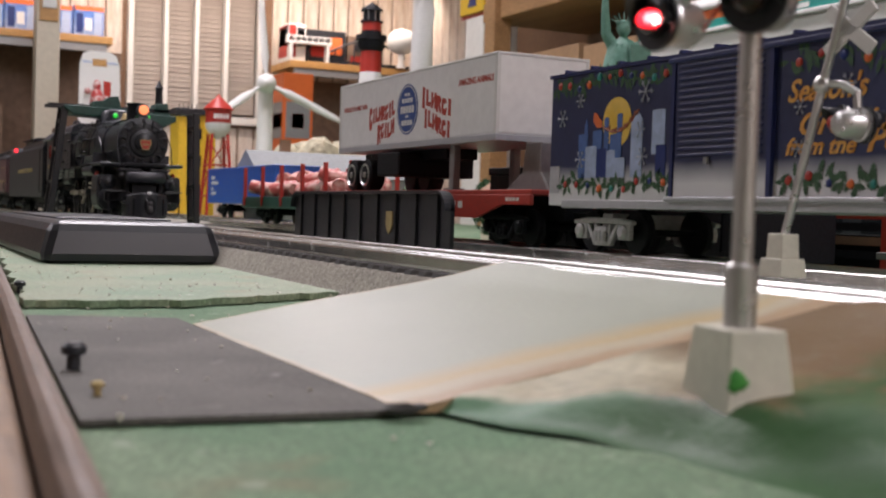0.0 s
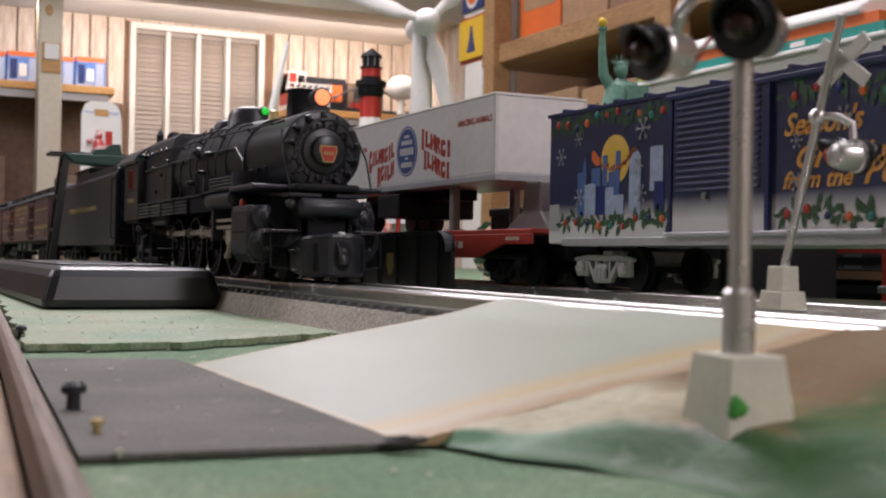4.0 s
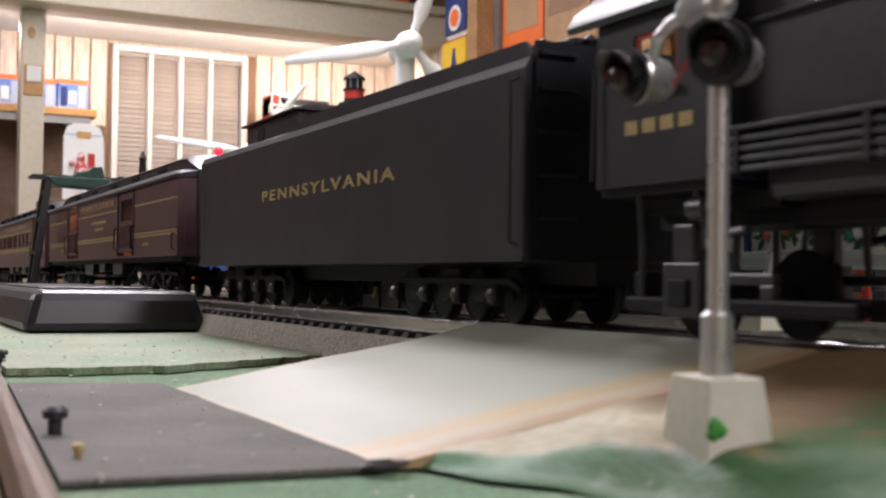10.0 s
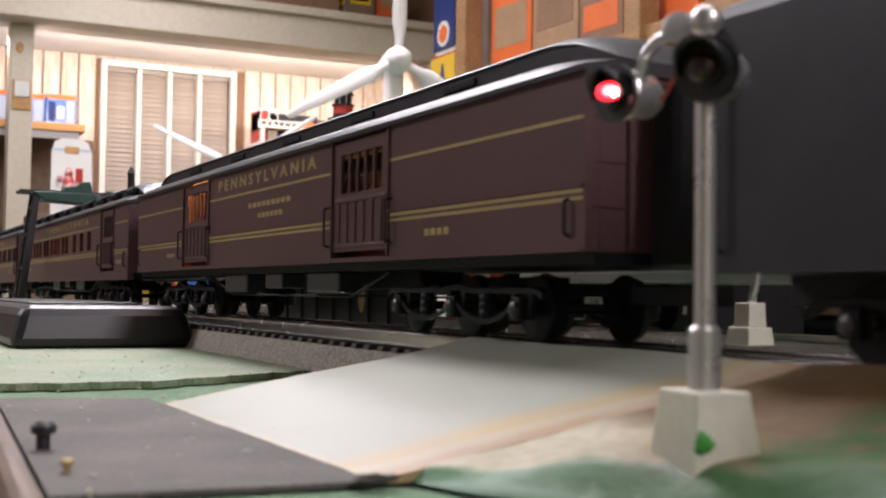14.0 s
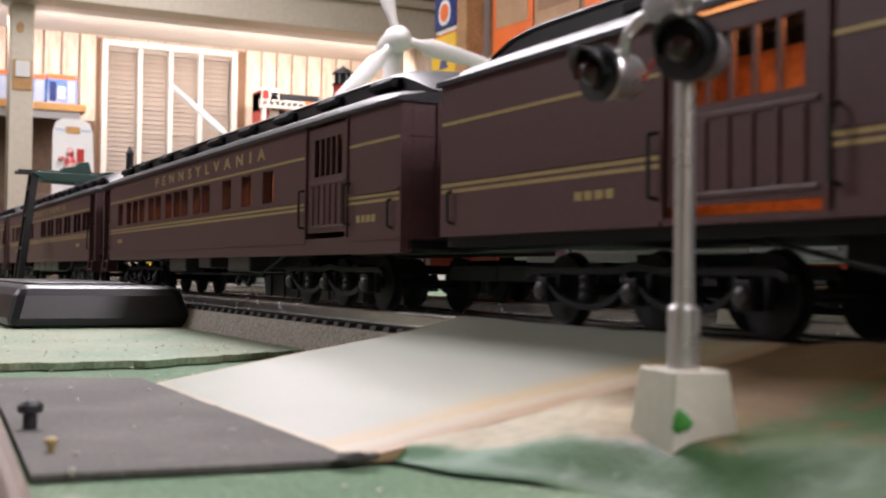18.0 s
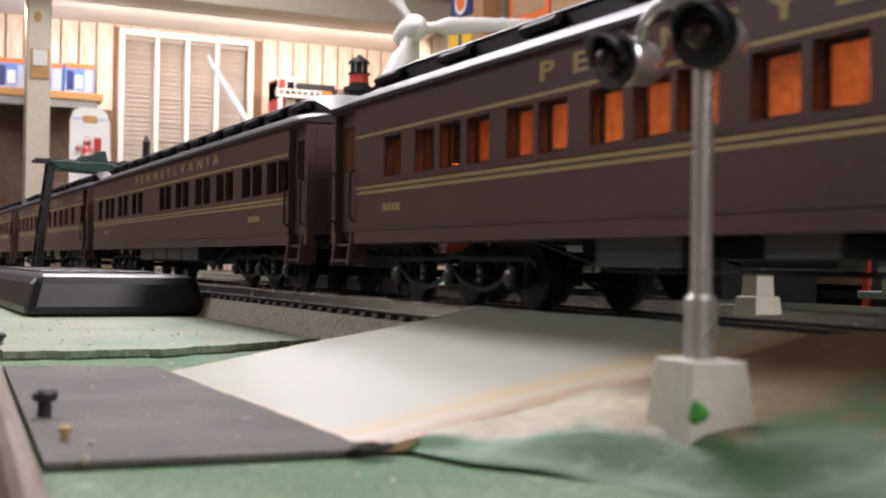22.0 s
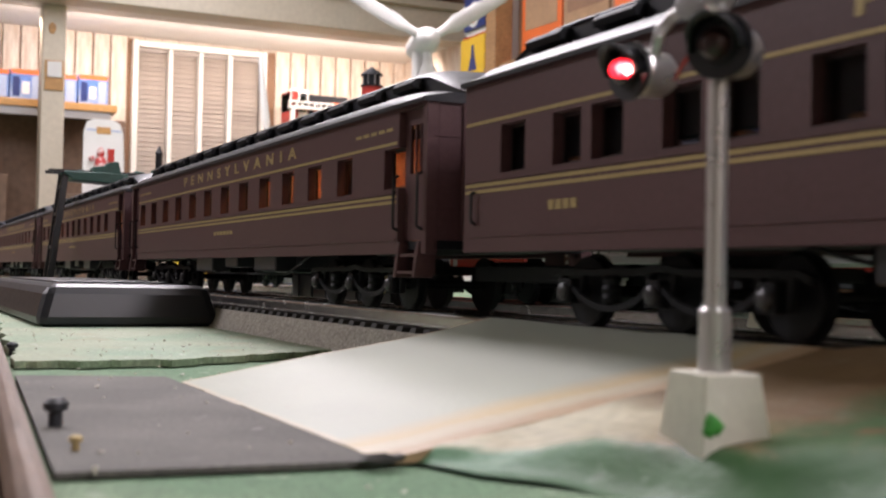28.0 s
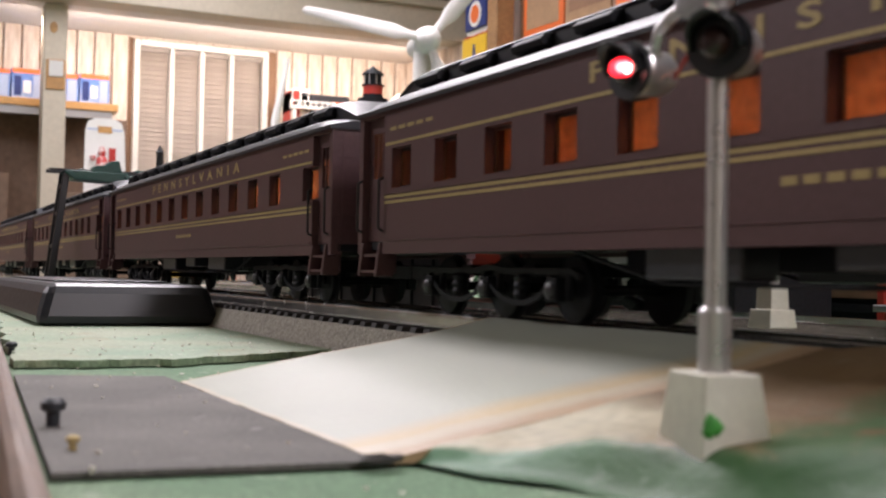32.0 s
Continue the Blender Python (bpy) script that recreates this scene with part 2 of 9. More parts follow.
    red_halo=glow("red_lamp_halo", (1.0, 0.10, 0.11), 9.0),
    red_core=glow("red_lamp_core", (1.0, 0.42, 0.38), 14.0),
    panel=mat("whitewashed_panel", (0.74, 0.66, 0.57), 0.55, grain=45, vary=0.15, bump=0.08, second=(0.52, 0.38, 0.27), patch=7, amount=0.75, stretch=(1, 6, 0.9), each=0.08),
    blind=mat("grey_blind", (0.36, 0.32, 0.29), 0.6, grain=50, vary=0.06, bump=0.03),
    card=mat("cardboard", (0.36, 0.22, 0.12), 0.7, grain=60, vary=0.1, bump=0.05),
    floor=mat("room_floor", (0.18, 0.15, 0.13), 0.6, grain=20, vary=0.2, bump=0.05),
    ceiling=mat("ceiling_paint", (0.72, 0.70, 0.66), 0.7, grain=30, vary=0.05, bump=0.05),
    headlight=glow("headlight_lens", (1.0, 0.30, 0.12), 1.0),
    red_glow=glow("red_lamp", (1.0, 0.015, 0.03), 3.2),
    marker_green=glow("green_marker", (0.02, 0.6, 0.05), 0.6),
    bulb_dark=mat("unlit_bulb", (0.03, 0.012, 0.012), 0.2, grain=300, vary=0.1, bump=0.0),
    key_red=mat("keystone_red", (0.45, 0.045, 0.025), 0.45, grain=500, vary=0.1, bump=0.0),
    spoke_black=mat("dull_spoke_black", (0.007, 0.0075, 0.009), 0.6, spec=0.1, grain=500, vary=0.2, bump=0.0),
    tyre=mat("worn_tyre_steel", (0.16, 0.15, 0.14), 0.45, 0.6, grain=600, vary=0.2, bump=0.0),
    sash=mat("dark_sash", (0.022, 0.011, 0.012), 0.45, grain=500, vary=0.1, bump=0.0),
    inside=mat("orange_brown_interior", (0.42, 0.17, 0.07), 0.5, grain=300, vary=0.3, bump=0.05, second=(0.25, 0.08, 0.03), patch=60, amount=0.8),
    strip_bright=glow("bright_strip", (1.0, 0.42, 0.15), 13.0),
    strip_dim=glow("dim_strip", (1.0, 0.42, 0.16), 8.0),
    graphite_dark=mat("dark_grey_box_paint", (0.022, 0.025, 0.031), 0.36, grain=500, vary=0.2, bump=0.02),
    pane=glass("clear_pane", (0.02, 0.022, 0.022)),
    flake=mat("snowflake_print", (0.42, 0.44, 0.52), 0.45, grain=300, vary=0.1, bump=0.0),
    pane_dark=mat("dark_pane", (0.02, 0.022, 0.025), 0.12, grain=200, vary=0.1, bump=0.0),
    lamp_white=glow("lamp_diffuser", (1.0, 0.88, 0.75), 6.0),
    skin=mat("pink_plastic", (0.62, 0.30, 0.25), 0.45, grain=200, vary=0.2, bump=0.1, second=(0.7, 0.62, 0.55), patch=60, amount=0.9),
)


def tint(m, color, build):
    """Lay a further colour over a material's base, where build() of its nodes says so."""
    nt, b = m.node_tree, m.node_tree.nodes["Principled BSDF"]
    was = b.inputs["Base Color"].links[0].from_socket
    mix = nt.nodes.new("ShaderNodeMix")
    mix.data_type = "RGBA"
    mix.inputs[7].default_value = (*color, 1)
    nt.links.new(was, mix.inputs[6]), nt.links.new(build(nt), mix.inputs[0])
    nt.links.new(mix.outputs[2], b.inputs["Base Color"])
    return m


def band(axis, lo, hi, wobble=0.003, scale=60.0, top=1.0):
    """0 below lo and top above hi, along an axis of the object, with an uneven edge."""
    def build(nt):
        co = nt.nodes.new("ShaderNodeTexCoord")
        sep = nt.nodes.new("ShaderNodeSeparateXYZ")
        nt.links.new(co.outputs["Object"], sep.inputs[0])
        no = nt.nodes.new("ShaderNodeTexNoise")
        no.inputs["Scale"].default_value, no.inputs["Detail"].default_value = scale, 5
        nt.links.new(co.outputs["Object"], no.inputs["Vector"])
        mul = nt.nodes.new("ShaderNodeMath")
        mul.operation = "MULTIPLY_ADD"
        mul.inputs[1].default_value, mul.inputs[2].default_value = wobble * 4, -wobble * 2
        nt.links.new(no.outputs[0], mul.inputs[0])
        add = nt.nodes.new("ShaderNodeMath")
        nt.links.new(sep.outputs[axis], add.inputs[0]), nt.links.new(mul.outputs[0], add.inputs[1])
        mr = nt.nodes.new("ShaderNodeMapRange")
        mr.inputs[1].default_value, mr.inputs[2].default_value, mr.inputs[4].default_value = lo, hi, top
        nt.links.new(add.outputs[0], mr.inputs[0])
        return mr.outputs[0]
    return build


def blotch(scale, lo, hi, top=1.0, seed=0.0):
    def build(nt):
        co = nt.nodes.new("ShaderNodeTexCoord")
        mp = nt.nodes.new("ShaderNodeMapping")
        mp.inputs["Location"].default_value = (seed, seed * 1.7, seed * 0.6)
        nt.links.new(co.outputs["Object"], mp.inputs[0])
        no = nt.nodes.new("ShaderNodeTexNoise")
        no.inputs["Scale"].default_value, no.inputs["Detail"].default_value = scale, 6
        nt.links.new(mp.outputs[0], no.inputs["Vector"])
        mr = nt.nodes.new("ShaderNodeMapRange")
        mr.inputs[1].default_value, mr.inputs[2].default_value, mr.inputs[4].default_value = lo, hi, top
        nt.links.new(no.outputs[0], mr.inputs[0])
        return mr.outputs[0]
    return build


# worn paint: ochre, then rust red, along the ramp's edge; a tan line at its other edge
tint(M["ramp"], (0.46, 0.34, 0.15), band(0, -0.2120, -0.2020, 0.0030, 40, 0.85))
tint(M["ramp"], (0.43, 0.41, 0.32), band(0, -0.2010, -0.1980, 0.0025, 50, 0.6))
tint(M["ramp"], (0.34, 0.20, 0.09), band(0, -0.1950, -0.1905, 0.0022, 60, 0.7))
tint(M["ramp"], (0.50, 0.36, 0.20), band(0, -0.3315, -0.3335, 0.0006, 60, 0.7))
tint(M["ramp"], (0.52, 0.40, 0.26), band(1, 0.0800, 0.0785, 0.0010, 60, 0.6))
tint(M["ramp"], (0.30, 0.27, 0.22), blotch(260, 0.70, 0.74, 0.8, 0.3))
M["slope"] = mat("slope_paint", (0.46, 0.43, 0.31), 0.52, spec=0.20, grain=350, vary=0.15, bump=0.2, second=(0.34, 0.28, 0.17), patch=60, amount=0.8, coat=0.02)


def up_bank(lo, hi, top=1.0, wobble=0.25):
    """By how far up the bank from its toe a point lies, with an uneven edge."""
    def build(nt):
        uv = nt.nodes.new("ShaderNodeUVMap")
        sep = nt.nodes.new("ShaderNodeSeparateXYZ")
        nt.links.new(uv.outputs[0], sep.inputs[0])
        co = nt.nodes.new("ShaderNodeTexCoord")
        no = nt.nodes.new("ShaderNodeTexNoise")
        no.inputs["Scale"].default_value, no.inputs["Detail"].default_value = 110, 5
        nt.links.new(co.outputs["Object"], no.inputs["Vector"])
        add = nt.nodes.new("ShaderNodeMath")
        add.operation = "MULTIPLY_ADD"
        add.inputs[1].default_value = wobble * 2
        nt.links.new(no.outputs[0], add.inputs[0]), nt.links.new(sep.outputs[0], add.inputs[2])
        mr = nt.nodes.new("ShaderNodeMapRange")
        mr.inputs[1].default_value, mr.inputs[2].default_value, mr.inputs[4].default_value = lo + wobble, hi + wobble, top
        nt.links.new(add.outputs[0], mr.inputs[0])
        return mr.outputs[0]
    return build


def both(one, other):
    """Where one and the other hold."""
    def build(nt):
        mul = nt.nodes.new("ShaderNodeMath")
        mul.operation = "MULTIPLY"
        nt.links.new(one(nt), mul.inputs[0]), nt.links.new(other(nt), mul.inputs[1])
        return mul.outputs[0]
    return build


# brown earth away from the ramp, green paint on the bank, dark green dabs past the signal
tint(M["slope"], (0.20, 0.148, 0.060), band(0, -0.160, -0.146, 0.004, 50, 0.9))
# brown again, darkened towards the track: the shade there is in the colour
tint(M["slope"], (0.145, 0.085, 0.033), band(1, 0.121, 0.135, 0.004, 45, 0.9))
tint(M["slope"], (0.085, 0.205, 0.11), up_bank(0.98, 0.70, 0.95))
tint(M["slope"], (0.03, 0.115, 0.045), up_bank(0.55, 0.22, 0.8, 0.35))
tint(M["slope"], (0.042, 0.105, 0.036), both(up_bank(1.0, 0.80, 0.9), band(0, -0.172, -0.156, 0.004, 50)))
tint(M["slope"], (0.40, 0.48, 0.38), blotch(150, 0.62, 0.70, 0.15, 4.0))
tint(M["slope"], (0.035, 0.105, 0.03), both(blotch(90, 0.44, 0.54, 0.9, 0.9), band(0, -0.150, -0.138, 0.004, 60)))
tint(M["felt"], (0.20, 0.17, 0.10), blotch(26, 0.60, 0.70, 0.6, 1.0))
tint(M["felt"], (0.30, 0.36, 0.27), blotch(110, 0.62, 0.70, 0.6, 5.0))
tint(M["felt_pale"], (0.50, 0.50, 0.42), blotch(190, 0.68, 0.72, 0.8, 2.0))
tint(M["felt_pale"], (0.27, 0.22, 0.12), blotch(30, 0.58, 0.72, 0.6, 7.0))
tint(M["road"], (0.26, 0.25, 0.24), blotch(150, 0.66, 0.72, 0.7, 1.0))
tint(M["boxcar_side"], (0.72, 0.72, 0.74), band(2, 0.0375, 0.0290, 0.0006, 60, 1.0))


# ---- mesh helpers ----
def box(bm, x0, x1, y0, y1, z0, z1):
    v = [bm.verts.new(p) for p in ((x0, y0, z0), (x1, y0, z0), (x1, y1, z0), (x0, y1, z0), (x0, y0, z1), (x1, y0, z1), (x1, y1, z1), (x0, y1, z1))]
    for f in ((3, 2, 1, 0), (4, 5, 6, 7), (0, 1, 5, 4), (1, 2, 6, 5), (2, 3, 7, 6), (3, 0, 4, 7)):
        bm.faces.new([v[i] for i in f])
    return v


def frustum(bm, x0, x1, y0, y1, z0, z1, inset_x, inset_y):
    v = box(bm, x0, x1, y0, y1, z0, z1)
    cx, cy = (x0 + x1) / 2, (y0 + y1) / 2
    for q in v[4:]:
        q.co.x += inset_x if q.co.x < cx else -inset_x
        q.co.y += inset_y if q.co.y < cy else -inset_y
    return v


def tube(bm, a, b, r0, r1=None, seg=16, caps=True):
    a, b = Vector(a), Vector(b)
    r1 = r0 if r1 is None else r1
    turn = (b - a).to_track_quat("Z", "Y")
    rings = []
    for c, r in ((a, r0), (b, r1)):
        rings.append([bm.verts.new(c + turn @ Vector((r * math.cos(2 * math.pi * i / seg), r * math.sin(2 * math.pi * i / seg), 0))) for i in range(seg)])
    for i in range(seg):
        j = (i + 1) % seg
        bm.faces.new((rings[0][i], rings[0][j], rings[1][j], rings[1][i]))
    if caps:
        bm.faces.new(rings[0][::-1]), bm.faces.new(rings[1])
    return rings


def lathe(bm, a, b, profile, seg=24):
    """A body of revolution from a towards b: profile is (distance along, radius)."""
    a, b = Vector(a), Vector(b)
    way = (b - a).normalized()
    turn = way.to_track_quat("Z", "Y")
    rings = []
    for d, r in profile:
        rings.append([bm.verts.new(a + way * d + turn @ Vector((r * math.cos(2 * math.pi * i / seg), r * math.sin(2 * math.pi * i / seg), 0))) for i in range(seg)])
    for p, q in zip(rings, rings[1:]):
        for i in range(seg):
            j = (i + 1) % seg
            bm.faces.new((p[i], p[j], q[j], q[i]))
    bm.faces.new(rings[0][::-1]), bm.faces.new(rings[-1])


def prism(bm, outline, axis, lo, hi):
    """An outline in the two other axes, extruded along axis from lo to hi."""
    def at(p, h):
        return {"x": (h, p[0], p[1]), "y": (p[0], h, p[1]), "z": (p[0], p[1], h)}[axis]
    a, b = [bm.verts.new(at(p, lo)) for p in outline], [bm.verts.new(at(p, hi)) for p in outline]
    n = len(outline)
    for i in range(n):
        j = (i + 1) % n
        bm.faces.new((a[i], a[j], b[j], b[i]))
    bm.faces.new(a[::-1]), bm.faces.new(b)


def ball(bm, c, r, seg=12, rings=8, squash=1.0):
    bmesh.ops.create_uvsphere(bm, u_segments=seg, v_segments=rings, radius=r, matrix=Matrix.Translation(c) @ Matrix.Diagonal((1, 1, squash, 1)))


def wire(bm, points, r, seg=6):
    for p, q in zip(points, points[1:]):
        tube(bm, p, q, r, seg=seg)


def finish(name, bm, material, bevel=0.0, smooth=False):
    bmesh.ops.recalc_face_normals(bm, faces=bm.faces)
    me = bpy.data.meshes.new(name)
    if smooth:
        for f in bm.faces:
            f.smooth = True
    bm.to_mesh(me)
    bm.free()
    me.materials.append(M[material] if isinstance(material, str) else material)
    ob = new(name, me)
    if smooth:
        me.set_sharp_from_angle(angle=radians(38))
    if bevel:
        mod = ob.modifiers.new("bevel", "BEVEL")
        mod.width, mod.segments, mod.limit_method, mod.angle_limit = bevel, 2, "ANGLE", radians(35)
    return ob


def part(name, bm, material, parent, label="", bevel=0.0, smooth=False):
    ob = finish(name, bm, material, bevel, smooth)
    ob.parent = parent
    return tagged(ob, label)


def thing(name, label, category, group="", m=None, kind=""):
    ob = tagged(new(name), label, category, group, kind)
    ob.empty_display_size = 0.01
    if m is not None:
        ob.matrix_world = m
    return ob


def piece(name, mesh, parent, m):
    ob = new(name, mesh)
    ob.parent = parent
    ob.matrix_basis = m
    return ob


def boxes(name, material, parent, spans, label="", bevel=0.0):
    bm = bmesh.new()
    for s in spans:
        box(bm, *s)
    return part(name, bm, material, parent, label, bevel)


def tubes(name, material, parent, runs, label="", seg=12):
    bm = bmesh.new()
    for r in runs:
        tube(bm, *r, seg=seg)
    return part(name, bm, material, parent, label, smooth=True)


def lettering(text, material, parent, x, y, z, size, turn=(90, 0, 0), width=None, depth=0.00015, shear=0.0, space=1.0, name="lettering", label=""):
    """Raised letters on a face, centred at x, y, z."""
    cu = bpy.data.curves.new("lettering", "FONT")
    cu.body, cu.size, cu.align_x, cu.align_y, cu.extrude, cu.shear, cu.space_character, cu.resolution_u, cu.offset = text, size, "CENTER", "CENTER", depth, shear, space, 3, size * 0.022
    tmp = new("lettering_curve", cu)
    bpy.context.view_layer.update()
    me = bpy.data.meshes.new_from_object(tmp.evaluated_get(bpy.context.evaluated_depsgraph_get()))
    bpy.data.objects.remove(tmp)
    me.materials.clear()
    me.materials.append(M[material])
    if width:
        span = max(v.co.x for v in me.vertices) - min(v.co.x for v in me.vertices)
        for v in me.vertices:
            v.co.x *= width / span
    ob = new(name, me)
    ob.parent = parent
    ob.matrix_basis = pose(x, y, z, *turn)
    return tagged(ob, label)

# ---- the room ----
RAIL = 0.0195            # top of the rails above the layout's surface
TRACK1, TRACK2 = 0.193, 0.305
WALL_X, WALL_Y = -4.65, 2.02


def slab(name, material, spans, label, category, bevel=0.0):
    bm = bmesh.new()
    for s in spans:
        box(bm, *s)
    return tagged(finish(name, bm, material, bevel), label, category, kind="structure")


slab("floor", "floor", [(-4.9, 2.2, -2.6, 2.2, FLOOR - 0.1, FLOOR)], "brown basement floor", "floor")
slab("ceiling", "ceiling", [(-4.9, 2.2, -2.6, 2.2, CEIL, CEIL + 0.1)], "white basement ceiling", "ceiling")
WIN = (0.885, 1.375, 0.385, 0.895)          # y0, y1, z0, z1 of the window's opening
slab("wall_west", "brown", [(WALL_X - 0.12, WALL_X, -2.6, WIN[0], FLOOR, CEIL), (WALL_X - 0.12, WALL_X, WIN[1], WALL_Y + 0.15, FLOOR, CEIL),
     (WALL_X - 0.12, WALL_X, WIN[0], WIN[1], FLOOR, WIN[2]), (WALL_X - 0.12, WALL_X, WIN[0], WIN[1], WIN[3], CEIL)], "unseen whitewashed wall, kept pale to bounce light with a window", "wall")
slab("wall_north", "brown", [(WALL_X, 2.2, WALL_Y, WALL_Y + 0.12, FLOOR, CEIL)], "unseen whitewashed wall, kept pale to bounce light behind the layout", "wall")
# two unseen walls, toned for how much light they throw back
slab("wall_east", "panel", [(2.1, 2.22, -2.6, WALL_Y, FLOOR, CEIL)], "unseen whitewashed wall, kept pale to bounce light", "wall")
slab("wall_south", "bounce_panel", [(WALL_X, 2.1, -2.62, -2.5, FLOOR, CEIL)], "unseen grey-brown wall, toned to limit bounce light", "wall")

# soffit beam along the window wall, with its underside and the strip of light behind it
slab("soffit_beam", "cream", [(-4.20, -4.08, 0.2, WALL_Y, 0.93, 1.045), (-4.23, -4.05, 0.2, WALL_Y, 1.045, 1.075)], "cream painted soffit beam", "beam", 0.004)
slab("soffit_underside", "white_room", [(WALL_X, -4.201, 0.2, WALL_Y, 0.935, 0.955)], "white underside of the soffit", "soffit")
slab("back_partition", "dark", [(-4.645, -4.625, -0.3, 0.84, -0.2, 0.60), (-4.645, -4.625, 1.42, WALL_Y, -0.2, 0.555)], "dark brown board behind the shelves", "partition")

# the layout's table: a main board and an arm on which the track turns back
def rim_line(x):
    """The near rim of the table runs a little askew to the track."""
    return 0.0115 - 0.068 * max(-0.8, min(0.3, x))


def sheet(name, material, label, category, outline, z0, z1, bevel=0.0):
    bm = bmesh.new()
    prism(bm, outline, "z", z0, z1)
    return tagged(finish(name, bm, material, bevel), label, category, kind="structure")


sheet("layout_board", "felt", "train layout board covered in green", "board", [(1.3, rim_line(0.3)), (0.3, rim_line(0.3)), (-0.8, rim_line(-0.8)), (-3.95, rim_line(-0.8)), (-3.95, 1.75), (1.3, 1.75)], -0.04, -0.0005)
slab("layout_arm", "felt", [(-3.95, -2.35, -2.0, rim_line(-0.8) - 0.001, -0.04, -0.0005)], "green covered arm of the layout board", "board")
sheet("layout_rim", "rim_wood", "rounded brown wooden rim of the table", "rim", [(0.3, rim_line(0.3) - 0.0005), (-0.8, rim_line(-0.8) - 0.0005), (-0.8, rim_line(-0.8) - 0.0062), (0.3, rim_line(0.3) - 0.0062)], -0.03, 0.0036, 0.0022)
sheet("layout_edge", "wood", "tan wooden edge board of the table", "edge board", [(0.3, rim_line(0.3) - 0.0065), (-0.8, rim_line(-0.8) - 0.0065), (-0.8, rim_line(-0.8) - 0.0185), (0.3, rim_line(0.3) - 0.0185)], -0.10, -0.0035, 0.0015)


for x, y in ((-3.85, 1.6), (-2.2, 1.6), (-0.4, 1.6), (1.2, 1.6), (-2.2, 0.15), (-0.7, 0.15), (1.2, 0.10), (-3.85, -1.9), (-2.45, -1.9)):
    slab("table_leg", "old_wood", [(x - 0.035, x + 0.035, y - 0.035, y + 0.035, FLOOR, -0.0405)], "square wooden leg under the layout board", "table leg", 0.003)


# ---- ground on the layout ----
random.seed(4)
edge = [(-0.40 + random.uniform(-0.0025, 0.0025) - max(0, y - 0.09) * 0.55, y) for y in [0.0402 + 0.0033 * i for i in range(40)]]
torn = [(-0.8 + 0.4 * k / 120, 0.0670 - 0.0268 * k / 120 + random.uniform(-0.0009, 0.0009) + 0.0012 * math.sin(k * 0.37)) for k in range(1, 120)]
sheet("grass_sheet", "felt_pale", "pale green grass sheet with a torn edge", "grass", edge + [(-2.3, 0.167), (-2.3, 0.0670), (-0.8, 0.0670)] + torn, 0.0, 0.0024)
sheet("road_pad", "road", "dark grey road board before the crossing", "road", [(-0.366, 0.0368), (-0.190, 0.0252), (-0.1855, 0.0775), (-0.352, 0.0775)], 0.0, 0.001)


RAMP = (-0.3340, -0.1860, 0.0780, 0.1755)


def ramp_height(y):
    lift = max(0.0, (y - 0.1600) / 0.0155)
    return 0.0010 + 0.0172 * max(0.0, (y - RAMP[2]) / (RAMP[3] - RAMP[2])) + 0.0011 * min(1.0, lift)


bm = bmesh.new()
nx, ny = 26, 20
grid = []
for i in range(nx + 1):
    col = []
    for j in range(ny + 1):
        x, y = RAMP[0] + (RAMP[1] - RAMP[0]) * i / nx, RAMP[2] + (RAMP[3] - RAMP[2]) * j / ny
        sag = noise.noise(Vector((x * 30, y * 30, 0.3))) * 0.0004
        col.append(bm.verts.new((x + (0.0006 * noise.noise(Vector((0, y * 120, i))) if i in (0, nx) else 0), y + (0.0006 * noise.noise(Vector((x * 120, 0, j))) if j == 0 else 0), ramp_height(y) + sag)))
    grid.append(col)
for i in range(nx):
    for j in range(ny):
        bm.faces.new((grid[i][j], grid[i + 1][j], grid[i + 1][j + 1], grid[i][j + 1]))
rim = [grid[i][0] for i in range(nx + 1)] + [grid[nx][j] for j in range(1, ny + 1)] + [grid[i][ny] for i in range(nx - 1, -1, -1)] + [grid[0][j] for j in range(ny - 1, 0, -1)]
low = [bm.verts.new((v.co.x, v.co.y, 0.0002)) for v in rim]
for k in range(len(rim)):
    n = (k + 1) % len(rim)
    bm.faces.new((rim[k], rim[n], low[n], low[k]))
tagged(finish("crossing_ramp", bm, "ramp", smooth=True), "worn white road ramp up to the crossing", "ramp", kind="structure")


def toe(x):
    """Where the modelled slope meets the flat ground."""
    for (x0, y0), (x1, y1) in zip(((-0.2, 0.078), (-0.19, 0.083), (-0.17, 0.0885), (-0.158, 0.097), (-0.148, 0.101), (-0.05, 0.103)), ((-0.19, 0.083), (-0.17, 0.0885), (-0.158, 0.097), (-0.148, 0.101), (-0.05, 0.103), (0.5, 0.104))):
        if x <= x1:
            return y0 + (y1 - y0) * (x - x0) / (x1 - x0)
    return 0.104


